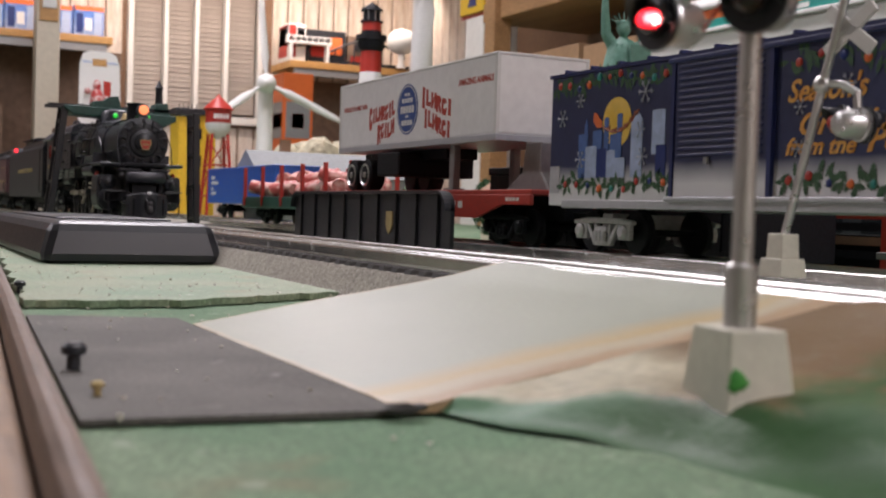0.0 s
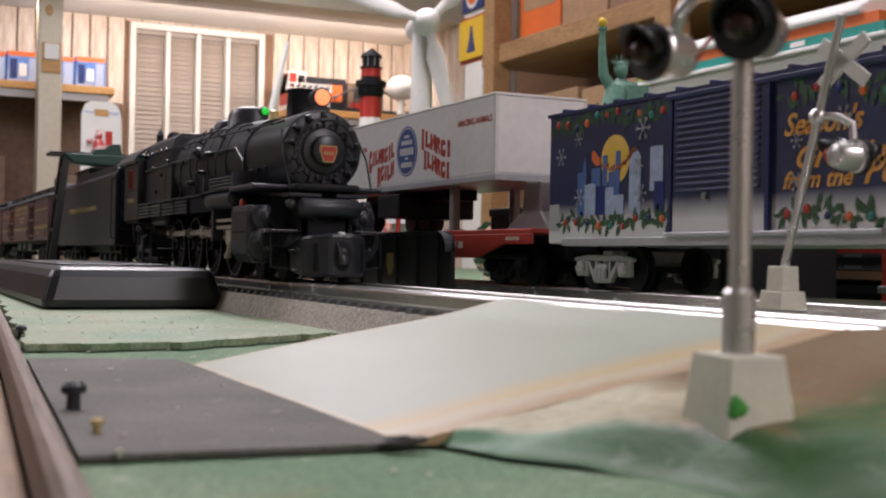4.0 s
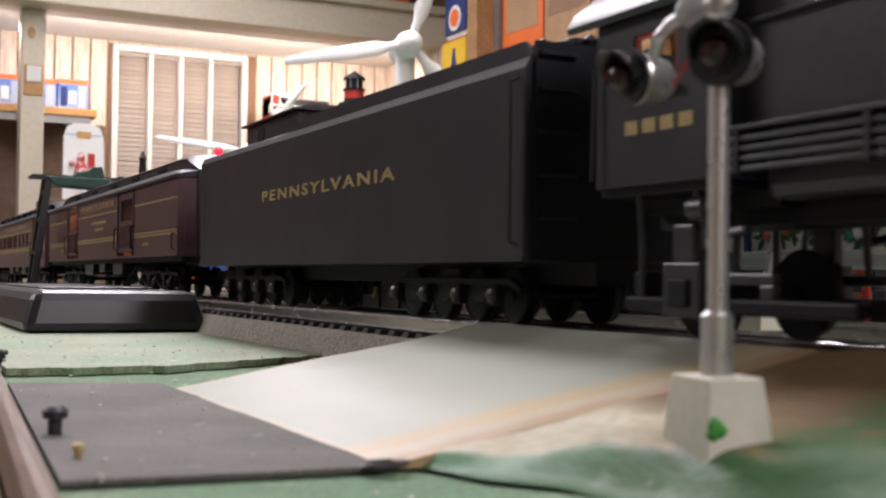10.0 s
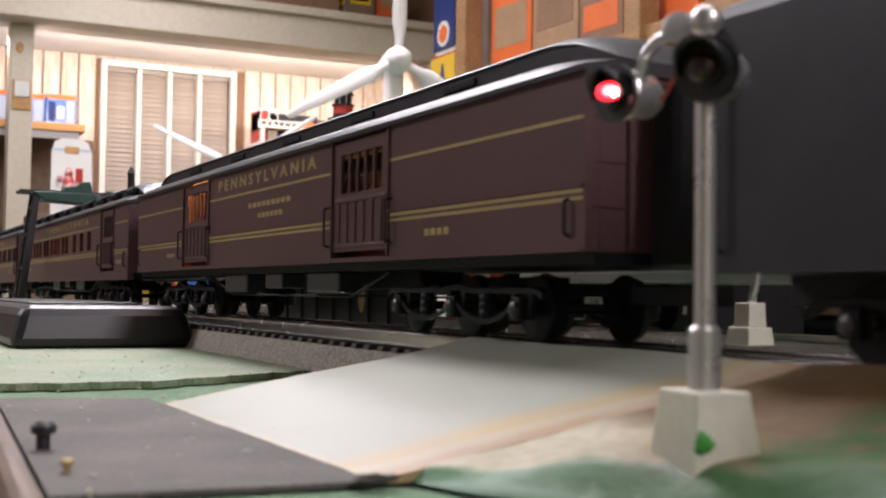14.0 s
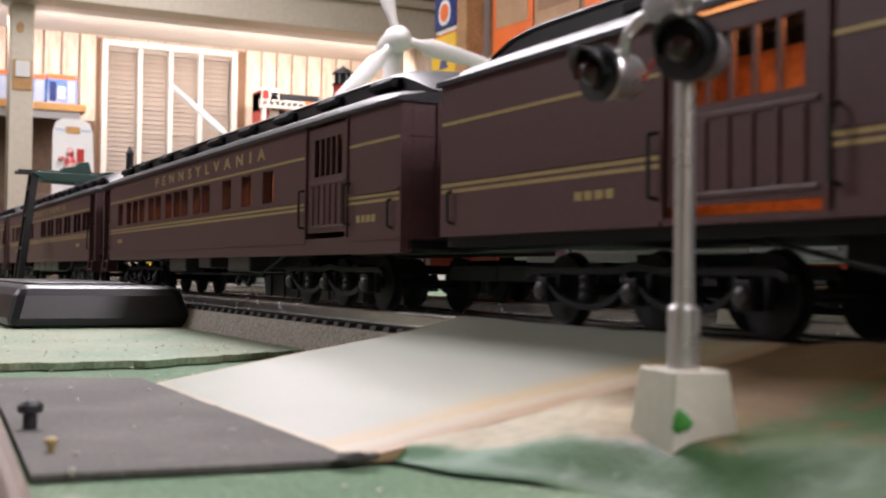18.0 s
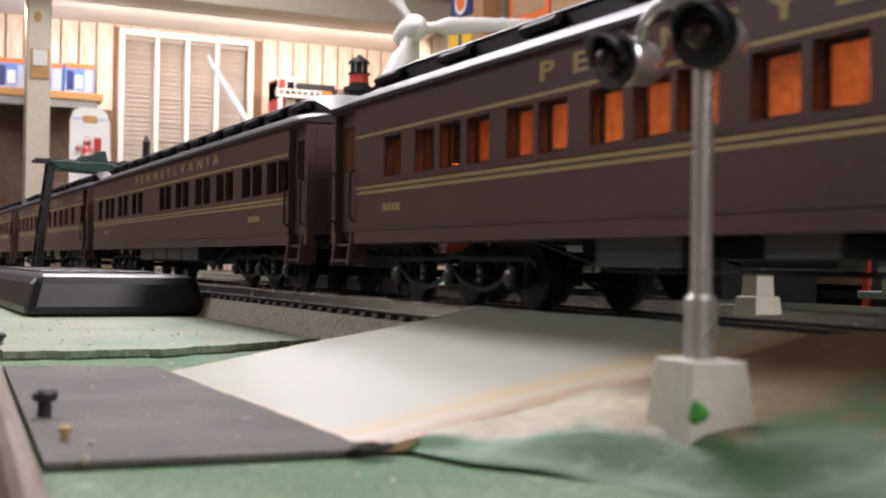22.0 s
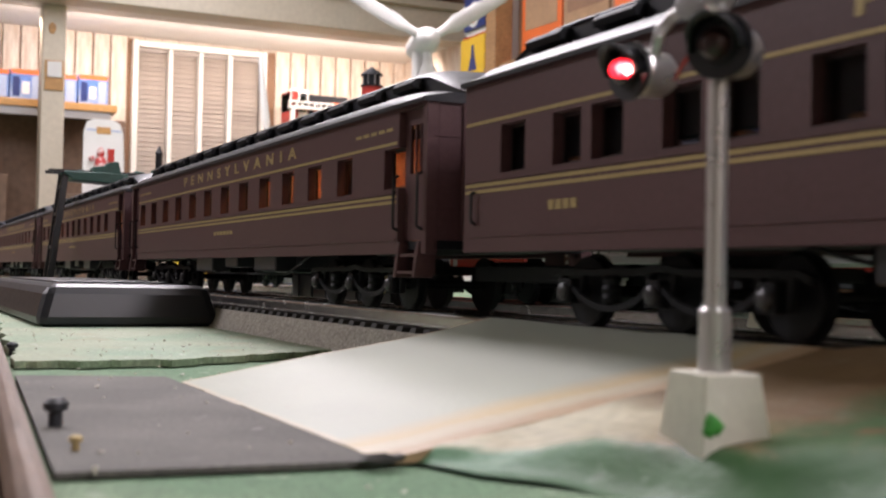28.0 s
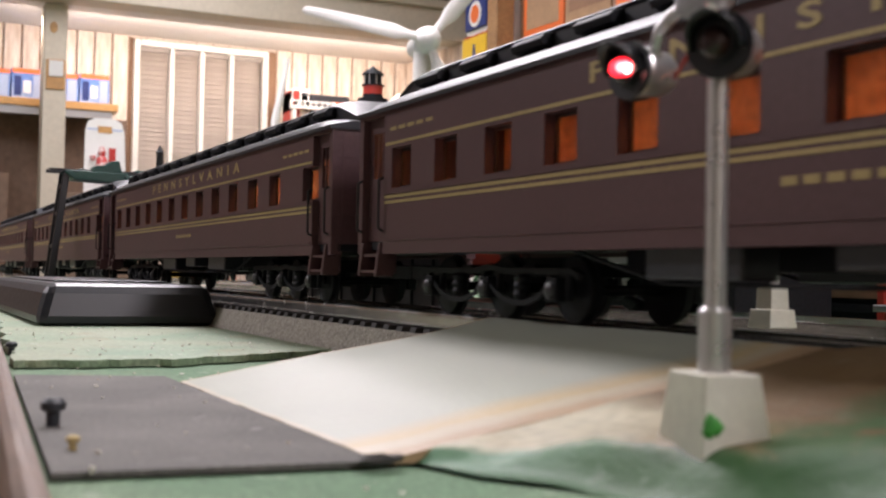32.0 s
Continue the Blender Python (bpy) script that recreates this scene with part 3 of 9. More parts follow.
bm = bmesh.new()
nx, ny = 110, 40
grid, rise = [], {}
for i in range(nx + 1):
    col = []
    for j in range(ny + 1):
        x = RAMP[1] - 0.004 + 0.45 * (i / nx) ** 1.4
        y = toe(x) + (0.1765 - toe(x)) * (j / ny) ** 1.3
        wide = min(1.0, max(0.0, (x + 0.139) / 0.025))
        rise_over = 0.004 + 0.011 * min(1.0, max(0.0, (x - RAMP[1]) / 0.020)) + 0.020 * wide * wide * (3 - 2 * wide)
        up = min(1.0, (y - toe(x)) / rise_over)
        up = up * up * (3 - 2 * up)
        n = noise.noise(Vector((x * 45, y * 45, 3.1))) * 0.0016 + noise.noise(Vector((x * 140, y * 140, 1.7))) * 0.0004
        flat = min(1.0, max(0.0, (i / nx) * 14))
        z = 0.0004 - 0.0012 * min(1.0, max(0.0, (x + 0.160) / 0.012)) * (1 - up) + (ramp_height(y) - 0.0004) * up - (0.0008 if x < RAMP[1] - 0.0006 else 0.0) + n * up * flat
        v = bm.verts.new((x, y, z))
        rise[v] = min(1.5, (y - toe(x)) / rise_over)
        col.append(v)
    grid.append(col)
uv = bm.loops.layers.uv.new("bank")
for i in range(nx):
    for j in range(ny):
        f = bm.faces.new((grid[i][j], grid[i + 1][j], grid[i + 1][j + 1], grid[i][j + 1]))
        for corner in f.loops:
            corner[uv].uv = (rise[corner.vert], 0.0)
tagged(finish("painted_slope", bm, "slope", smooth=True), "glossy green and brown painted slope beside the crossing", "slope", kind="structure")
bm = bmesh.new()
bmesh.ops.create_icosphere(bm, subdivisions=2, radius=0.0018)
for v in bm.verts:
    v.co = Vector((v.co.x * 1.1, v.co.y * 2.2, v.co.z * 0.55 + 0.0016)) * (1 + 0.3 * noise.noise(v.co * 900))
lump = tagged(finish("pebble", bm, "tie"), "dark lump of dirt by the corner of the ramp", "pebble")
lump.matrix_world = pose(-0.1835, 0.0768, 0.0)


# ---- tracks ----
def track(name, y, x0, x1, label):
    root = thing(name, label, "track", kind="structure")
    bm = bmesh.new()
    prism(bm, [(y - 0.033, 0.0), (y + 0.033, 0.0), (y + 0.0262, 0.0122), (y - 0.0262, 0.0122)], "x", x0, x1)
    part("roadbed", bm, "ballast", root, "grey ballast roadbed")
    for k, yy in enumerate((y - 0.0159, y, y + 0.0159)):
        bm = bmesh.new()
        h = RAIL if k != 1 else RAIL - 0.0005
        head = [(yy + 0.0015 * math.cos(radians(a)), h - 0.0012 + 0.0012 * math.sin(radians(a))) for a in range(0, 181, 20)]
        prism(bm, [(yy - 0.0011, 0.0150), (yy - 0.0022, 0.0142), (yy + 0.0022, 0.0142), (yy + 0.0011, 0.0150), (yy + 0.0010, h - 0.0017)] + head + [(yy - 0.0010, h - 0.0017)], "x", x0, x1)
        part("rail", bm, "rail", root, smooth=True)
    return root


track_near = track("track_near", TRACK1, -2.72, 0.9, "three-rail model track on ballast")
track_far = track("track_far", TRACK2, -0.80, 0.9, "three-rail model track behind the first")
track_siding = track("track_siding", 0.350, -1.30, -0.81, "three-rail siding behind the girder")
track_spur = track("track_spur", 0.440, -2.2, -1.05, "three-rail spur in the back of the layout")


# ---- crossing signals ----
BULBS = []


def crossing_signal(name, label, m, heads, arm, lean=None, crossbuck=False, lens="bulb_dark"):
    root = thing(name, label, "crossing signal", "crossing signals", m)
    bm = bmesh.new()
    if lean:
        frustum(bm, -0.0052, 0.0052, -0.0052, 0.0052, 0.0, 0.0055, 0.0006, 0.0006)
        frustum(bm, -0.0035, 0.0035, -0.0035, 0.0035, 0.0055, 0.0130, 0.0003, 0.0003)
    else:
        frustum(bm, -0.0075, 0.0075, -0.0063, 0.0063, -0.0035, 0.0108, 0.0017, 0.0015)
    base = part("base", bm, "concrete", root, "pale chipped base", bevel=0.0003)
    tilt = Matrix.Rotation(lean, 4, "Y") if lean else Matrix.Identity(4)
    foot = Vector((0, 0, 0.0108))
    bm = bmesh.new()
    if lean:
        lathe(bm, (0, 0, 0.0108), (0, 0, 0.07), [(0, 0.0013), (0.078, 0.0013), (0.0785, 0.0006)], 20)
    else:
        lathe(bm, (0, 0, 0.0108), (0, 0, 0.07), [(0, 0.0026), (0.0095, 0.0026), (0.0102, 0.0019), (0.0102, 0.0017), (0.0520, 0.0017)], 20)
    bm.transform(Matrix.Translation(foot) @ tilt @ Matrix.Translation(-foot))
    part("pole", bm, "silver", root, smooth=True)
    bm = bmesh.new()
    wire(bm, arm, 0.0012, 8)
    for p in arm[1:-1]:
        ball(bm, p, 0.00122, 8, 6)
    ball(bm, arm[-1], 0.0027, 12, 8)
    part("crossarm", bm, "silver", root, smooth=True)
    for x, y, z, turn in heads:
        bm = bmesh.new()
        lathe(bm, (0, -0.0020, 0), (0, 0.02, 0), [(0, 0.0026), (0.0, 0.0046), (0.0012, 0.0049), (0.0016, 0.0043), (0.0072, 0.0041), (0.0088, 0.0030), (0.0094, 0.0010)], 24)
        body = part("lamp_housing", bm, "silver", root, "rounded silver lamp housing", smooth=True)
        body.matrix_basis = pose(x, y, z, 0, 0, turn)
        bm = bmesh.new()
        lathe(bm, (0, -0.0030, 0), (0, 0.02, 0), [(0, 0.0022), (0.0, 0.0053), (0.0008, 0.0054), (0.0011, 0.0045)], 28)
        part("lamp_target", bm, "black", body, "black round target", smooth=True)
        bm = bmesh.new()
        n = 18
        lo, hi = [], []
        for i in range(n + 1):
            a = radians(-12 + 204 * i / n)
            lo.append(bm.verts.new((0.0044 * math.cos(a), -0.0030, 0.0044 * math.sin(a))))
            hi.append(bm.verts.new((0.0044 * math.cos(a), -0.0050 - 0.0035 * max(0.0, math.sin(a)), 0.0044 * math.sin(a))))
        for i in range(n):
            bm.faces.new((lo[i], lo[i + 1], hi[i + 1], hi[i]))
        hood = part("lamp_hood", bm, "black", body, smooth=True)
        hood.modifiers.new("thick", "SOLIDIFY").thickness = 0.0004
        bm = bmesh.new()
        tube(bm, (0, -0.0010, 0), (0, -0.00415, 0), 0.0032, 0.0031, seg=20)
        part("socket", bm, "black", body, smooth=True)
        bm = bmesh.new()
        ball(bm, (0, 0, 0), 0.0026, 40, 30)
        bm.transform(Matrix.Rotation(radians(90), 4, "X"))
        bulb = part("bulb", bm, lens, body, "red bulb, glowing on one side")
        bulb.matrix_basis = pose(0, -0.0040, 0, 0, 0, 180)
        bulb.data.materials.append(M["red_glow"])
        bulb.data.materials.append(M["red_core"])
        bulb.data.materials.append(M["red_halo"])
        # the lit side: a hot core off its middle, its longer red halo painted around
        for f in bulb.data.polygons if not BULBS else ():
            n = f.center / 0.0026
            across, ahead = 0.65 * n.x + 0.76 * n.y, 0.76 * n.x - 0.65 * n.y
            if ahead > 0:
                if ((across - 0.28) / 0.26) ** 2 + ((n.z + 0.10) / 0.26) ** 2 < 1:
                    f.material_index = 2
                elif ((across - 0.05) / 0.60) ** 2 + (n.z / 0.38) ** 2 < 1:
                    f.material_index = 3
                elif ((across + 0.10) / 0.90) ** 2 + (n.z / 0.66) ** 2 < 1:
                    f.material_index = 1
        BULBS.append(bulb)
    if crossbuck:
        for a in (38, -38):
            bm = bmesh.new()
            box(bm, -0.0102, 0.0102, -0.0006, 0.0006, -0.0021, 0.0021)
            bm.transform(Matrix.Translation(crossbuck) @ Matrix.Rotation(radians(6), 4, "Z") @ Matrix.Rotation(radians(a), 4, "Y"))
            part("crossbuck_board", bm, "white", root, "white crossbuck board", bevel=0.0002)
    return root, base


signal_near, near_base = crossing_signal("crossing_signal", "silver flashing crossing signal on a chipped white base", pose(-0.1500, 0.1190, 0.0073, 0, 0, -8),
                                         [(-0.0295, 0.0012, 0.0627, 15), (0.0030, -0.0005, 0.0613, 36)],
                                         [(-0.0275, 0.0030, 0.0662), (-0.0255, 0.0030, 0.0695), (-0.0200, 0.0025, 0.0712), (-0.0080, 0.0010, 0.0712), (0.0000, 0.0000, 0.0700)])
bm = bmesh.new()
wire(bm, [(-0.0215, 0.0040, 0.0605), (-0.0150, 0.0020, 0.0620), (-0.0070, 0.0015, 0.0660)], 0.0004)
part("wiring", bm, "red", signal_near, "red wire")
bm = bmesh.new()
lathe(bm, (-0.0062, -0.0012, 0.0700), (-0.0062 + 0.56, -0.0012 - 0.83, 0.0700), [(0, 0.0016), (0.0004, 0.0027), (0.0012, 0.0027), (0.0015, 0.0022)], 20)
part("end_plate", bm, "silver_side", signal_near, "pale round bracket plate", smooth=True)
bm = bmesh.new()
ball(bm, (0, 0, 0), 0.0017, 18, 12)
for v in bm.verts:
    lobe = 1 + 0.16 * math.cos(3 * math.atan2(v.co.z, v.co.y) + 0.6) + 0.10 * math.cos(7 * math.atan2(v.co.z, v.co.y))
    v.co = Vector((0.0069 + v.co.x * 0.4, -0.0042 + v.co.y * lobe, 0.0032 + v.co.z * lobe))
part("paint_spot", bm, "leaf_bright", near_base, "dab of bright green paint")
signal_far, far_base = crossing_signal("crossing_signal", "leaning silver crossing signal with a white crossbuck", pose(-0.2820, 0.2450, 0.0185),
                                       [(0.0128, 0.0120, 0.0466, -26), (0.0250, 0.003, 0.0448, 172)],
                                       [(0.0250, 0.0030, 0.0495), (0.0245, 0.0030, 0.0540), (0.0190, 0.0022, 0.0568), (0.0137, 0.0000, 0.0570)], lean=radians(17), crossbuck=Vector((0.0226, 0.0012, 0.0720)), lens="red")

# ---- black plastic plinth beside the track ----
plinth = thing("plastic_plinth", "glossy black plastic plinth with rounded corners", "plinth")
bm = bmesh.new()
frustum(bm, -0.96, -0.627, 0.0715, 0.1680, 0.0025, 0.0243, 0.005, 0.006)
part("shell", bm, "black", plinth, bevel=0.0052)
boxes("top_slab", "black", plinth, [(-0.93, -0.690, 0.088, 0.152, 0.0244, 0.0254)], bevel=0.0006)

# ---- dark signal bridge over the near track ----
gx = -1.12
bridge = thing("signal_bridge", "black signal bridge with dark green fittings", "signal bridge")
for y, lean in ((0.133, 0.014), (0.268, -0.003)):
    bm = bmesh.new()
    for dx in (-0.014, 0.010):
        prism(bm, [(y, 0.0), (y + 0.006, 0.0), (y + 0.006 + lean, 0.120), (y + lean, 0.120)], "x", gx + dx, gx + dx + 0.004)
    leg = part("leg", bm, "black", bridge, bevel=0.0006)
    for z in (0.02, 0.05, 0.08, 0.105):
        f = z / 0.12
        boxes("brace", "black", leg, [(gx - 0.010, gx + 0.010, y + lean * f + 0.001, y + lean * f + 0.005, z, z + 0.003)])
boxes("beam", "black", bridge, [(gx - 0.012, gx - 0.009, 0.135, 0.272, 0.1185, 0.1215), (gx + 0.009, gx + 0.012, 0.135, 0.272, 0.1185, 0.1215)])
for k in range(7):
    boxes("cross_tie", "black", bridge, [(gx - 0.009, gx + 0.009, 0.150 + 0.018 * k, 0.152 + 0.018 * k, 0.1185, 0.1215)])
def moulding(parent, outline, x0, x1, label="", bevel=0.0008):
    bm = bmesh.new()
    prism(bm, outline, "x", x0, x1)
    return part("green_fitting", bm, "green", parent, label, bevel)


fit_a = moulding(bridge, [(0.148, 0.1180), (0.156, 0.1120), (0.196, 0.1100), (0.204, 0.1130), (0.204, 0.1195), (0.148, 0.1200)], gx - 0.012, gx + 0.018, "dark green moulded fitting")
moulding(fit_a, [(0.172, 0.1196), (0.199, 0.1196), (0.196, 0.1310), (0.188, 0.1300), (0.184, 0.1265), (0.174, 0.1250)], gx - 0.008, gx + 0.014)
moulding(fit_a, [(0.158, 0.1196), (0.168, 0.1196), (0.166, 0.1225), (0.160, 0.1220)], gx - 0.004, gx + 0.010)
fit_b = moulding(bridge, [(0.200, 0.1120), (0.208, 0.1040), (0.236, 0.1050), (0.247, 0.1100), (0.247, 0.1150), (0.200, 0.1170)], gx - 0.012, gx + 0.022, "dark green moulded fitting")
moulding(fit_b, [(0.208, 0.1155), (0.222, 0.1150), (0.220, 0.1225), (0.212, 0.1235)], gx - 0.006, gx + 0.012)
moulding(fit_b, [(0.226, 0.1148), (0.244, 0.1148), (0.241, 0.1275), (0.230, 0.1265)], gx - 0.008, gx + 0.012)
for k in range(5):
    bm = bmesh.new()
    tube(bm, (gx + 0.012, 0.252 + 0.004 * k, 0.1215), (gx + 0.012, 0.252 + 0.004 * k, 0.1285), 0.0004, seg=5)
    part("rail_post", bm, "black", bridge)
bm = bmesh.new()
lathe(bm, (gx, 0.2355, 0.126), (gx, 0.2355, 0.2), [(0, 0.0035), (0.014, 0.0032), (0.016, 0.0040), (0.023, 0.0004)], 12)
part("finial", bm, "black", fit_b, "pointed black finial", smooth=True)


# ---- freight cars standing on the far track ----
def freight_truck(parent, x, material="soot"):
    bm = bmesh.new()
    for s in (-1, 1):
        y0, y1 = s * 0.0220 - 0.0014, s * 0.0220 + 0.0014
        prism(bm, [(x - 0.0225, 0.0122), (x - 0.0120, 0.0126), (x + 0.0120, 0.0126), (x + 0.0225, 0.0122), (x + 0.0225, 0.0140), (x + 0.0120, 0.0152), (x - 0.0120, 0.0152), (x - 0.0225, 0.0140)], "y", y0, y1)
        box(bm, x - 0.0058, x + 0.0058, y0, y1, 0.0030, 0.0054)
        for e in (-1, 1):
            prism(bm, [(x + e * 0.0128, 0.0128), (x + e * 0.0106, 0.0128), (x + e * 0.0040, 0.0044), (x + e * 0.0064, 0.0030)], "y", y0 + 0.0001, y1 - 0.0001)
            box(bm, x + e * 0.0052 - 0.0010, x + e * 0.0052 + 0.0010, y0 + 0.0002, y1 - 0.0002, 0.0050, 0.0128)
            box(bm, x + e * 0.0165 - 0.0044, x + e * 0.0165 + 0.0044, y0 + 0.0002, y1 - 0.0002, 0.0058, 0.0126)
        box(bm, x - 0.0048, x + 0.0048, min(s * 0.0205, s * 0.0242), max(s * 0.0205, s * 0.0242), 0.0088, 0.0114)
    box(bm, x - 0.004, x + 0.004, -0.0205, 0.0205, 0.010, 0.017)
    tr = part("truck", bm, material, parent, bevel=0.0006)
    for s in (-1, 1):
        for dx in (-0.0165, 0.0165):
            bm = bmesh.new()
            lathe(bm, (x + dx, s * 0.0230, 0.0092), (x + dx, s * 0.0260, 0.0092), [(0, 0.0034), (0.0012, 0.0032), (0.0022, 0.0020)], 14)
            part("journal", bm, material, tr, smooth=True)
        for dx in (-0.0032, 0.0, 0.0032):
            bm = bmesh.new()
            tube(bm, (x + dx, s * 0.0240, 0.0048), (x + dx, s * 0.0240, 0.0095), 0.0012, seg=8)
            part("spring", bm, material, tr, smooth=True)
    for dx in (-0.0165, 0.0165):
        bm = bmesh.new()
        for s in (-1, 1):
            lathe(bm, (x + dx, s * 0.0172, 0.0092), (x + dx, 0, 0.0092), [(0, 0.0060), (0.0003, 0.0088), (0, 0.0090), (0.0002, 0.0092), (0.0026, 0.0092), (0.0028, 0.0101), (0.0034, 0.0101)], 24)
        tube(bm, (x + dx, -0.018, 0.0092), (x + dx, 0.018, 0.0092), 0.0015, seg=8)
        part("wheelset", bm, "soot", tr, smooth=True)
    return tr


def couplers(parent, half):
    for e in (-1, 1):
        boxes("coupler", "soot", parent, [(min(e * (half - 0.02), e * (half + 0.011)), max(e * (half - 0.02), e * (half + 0.011)), -0.003, 0.003, 0.0120, 0.0170)], bevel=0.0006)


boxcar = thing("boxcar", "dark blue holiday boxcar with silver lower sides and printed garlands", "boxcar", "freight cars", pose(-0.3425, TRACK2, RAIL))
H = 0.1260
boxes("body", "boxcar_side", boxcar, [(-H, H, -0.0320, 0.0320, 0.0200, 0.0775)], bevel=0.0006)
boxes("side_sill", "silver_side", boxcar, [(-H + 0.012, H - 0.012, -0.0326, 0.0326, 0.0190, 0.0225)], bevel=0.0004)
bm = bmesh.new()
prism(bm, [(-0.0328, 0.0770), (-0.0328, 0.0785), (-0.015, 0.0815), (0, 0.0822), (0.015, 0.0815), (0.0328, 0.0785), (0.0328, 0.0770)], "x", -H - 0.001, H + 0.001)
roof = part("roof", bm, "blue", boxcar, "blue ribbed roof")
for i in range(12):
    x = -H + 0.012 + i * (2 * H - 0.024) / 11
    boxes("roof_rib", "blue", roof, [(x - 0.0010, x + 0.0010, -0.0325, 0.0325, 0.0785, 0.0800)], bevel=0.0003)
boxes("roof_walk", "trailer_grey", roof, [(-H, H, -0.006, 0.006, 0.0832, 0.0842)])
D0, D1 = -0.0320, 0.0210
for s in (-1, 1):
    def q(a, b):
        return (min(s * a, s * b), max(s * a, s * b))
    door = boxes("door", "boxcar_side", boxcar, [(D0, D1, *q(0.0318, 0.0332), 0.0235, 0.0755)], bevel=0.0004)
    for k in range(15):
        z = 0.0390 + 0.0024 * k
        boxes("corrugation", "blue", door, [(D0 + 0.003, D1 - 0.003, *q(0.0330, 0.0339), z, z + 0.0012)], bevel=0.0003)
    boxes("door_track", "blue", boxcar, [(D0 - 0.004, 0.075, *q(0.0320, 0.0342), 0.0748, 0.0768)], bevel=0.0004)
    boxes("door_track", "silver_side", boxcar, [(D0 - 0.004, 0.075, *q(0.0320, 0.0345), 0.0222, 0.0240)], bevel=0.0004)
    for x in (D0 - 0.001, D1 + 0.001):
        boxes("door_post", "blue", boxcar, [(x - 0.0010, x + 0.0010, *q(0.0318, 0.0338), 0.0235, 0.0760)])
    boxes("door_latch", "trailer_grey", door, [(D0 + 0.020, D0 + 0.022, *q(0.0338, 0.0348), 0.0360, 0.0385)])
    boxes("placard", "silver_side", boxcar, [(-H + 0.001, -H + 0.009, *q(0.0319, 0.0323), 0.0255, 0.0375)])
for x in (-0.0950, 0.0950):
    freight_truck(boxcar, x, "silver_dull")
couplers(boxcar, H)


def decal(name, material, outline, parent, label="", y=-0.0320, thick=0.0002):
    bm = bmesh.new()
    prism(bm, outline, "y", y - thick, y)
    return part(name, bm, material, parent, label)


def disc(cx, cz, r, n=28):
    return [(cx + r * math.cos(2 * math.pi * i / n), cz + r * math.sin(2 * math.pi * i / n)) for i in range(n)]


decal("moon", "moon", disc(-0.0728, 0.0548, 0.0104), boxcar, "printed yellow moon")
rng = random.Random(21)
for x0, x1, top, foot, mt, lift, peak in ((-0.1016, -0.0946, 0.0507, 0.0320, "blue_mid", 1, 0), (-0.0972, -0.0949, 0.0544, 0.0502, "blue_mid", 1, 0.0026), (-0.0906, -0.0837, 0.0519, 0.0320, "blue_mid", 1, 0), (-0.0819, -0.0784, 0.0569, 0.0320, "blue_mid", 2, 0), (-0.0775, -0.0690, 0.0498, 0.0320, "blue_mid", 2, 0), (-0.0722, -0.0686, 0.0581, 0.0494, "blue_mid", 3, 0), (-0.0870, -0.0791, 0.0440, 0.0320, "navy", 3, 0), (-0.0959, -0.0873, 0.0453, 0.0320, "blue_pale", 2, 0), (-0.0794, -0.0733, 0.0432, 0.0320, "blue_pale", 4, 0), (-0.0733, -0.0661, 0.0399, 0.0320, "blue_pale", 4, 0), (-0.0623, -0.0544, 0.0550, 0.0320, "blue_pale", 1, 0.003), (-0.0451, -0.0385, 0.0440, 0.0320, "navy", 1, 0), (-0.0479, -0.0394, 0.0581, 0.0443, "blue_pale", 2, 0), (-0.0479, -0.0449, 0.0448, 0.0407, "blue_pale", 3, 0)):
    decal("skyline_tower", mt, [(x0, foot), (x1, foot), (x1, top), (x0 * 0.4 + x1 * 0.6, top + peak + 0.0003), (x0, top)], boxcar, y=-0.0320 - 0.00005 * lift)
bm = bmesh.new()
wire(bm, [(-0.0835, -0.0323, 0.0540), (-0.0819, -0.0323, 0.0527), (-0.0756, -0.0323, 0.0508), (-0.0692, -0.0323, 0.0510), (-0.0629, -0.0323, 0.0545), (-0.0572, -0.0323, 0.0590)], 0.0004, 6)
for x, z in ((-0.0790, 0.0523), (-0.0745, 0.0515), (-0.0700, 0.0516), (-0.0660, 0.0532), (-0.0622, 0.0556), (-0.0590, 0.0580)):
    prism(bm, [(x - 0.0016, z - 0.0010), (x - 0.0008, z - 0.0004), (x + 0.0010, z - 0.0012), (x + 0.0018, z + 0.0012), (x + 0.0008, z + 0.0008), (x - 0.0012, z + 0.0006)], "y", -0.0325, -0.0321)
part("sleigh_print", bm, "rust_print", boxcar, "printed orange sleigh team silhouette")
decal("sleigh_body", "orange", [(-0.0902, 0.0560), (-0.0896, 0.0598), (-0.0872, 0.0590), (-0.0856, 0.0572), (-0.0835, 0.0558), (-0.0836, 0.0532), (-0.0870, 0.0530)], boxcar, y=-0.0323)


def snowflake(cx, cz, r):
    bm = bmesh.new()
    for k in range(6):
        a = math.pi * k / 3
        dx, dz = math.cos(a), math.sin(a)
        tube(bm, (cx, -0.03235, cz), (cx + r * dx, -0.03235, cz + r * dz), r * 0.06, seg=4)
        for t in (-0.6, 0.6):
            tube(bm, (cx + r * 0.6 * dx, -0.03235, cz + r * 0.6 * dz), (cx + r * 0.6 * dx + r * 0.35 * math.cos(a + t), -0.03235, cz + r * 0.6 * dz + r * 0.35 * math.sin(a + t)), r * 0.045, seg=4)
    part("snowflake", bm, "flake", boxcar, "printed white snowflake")


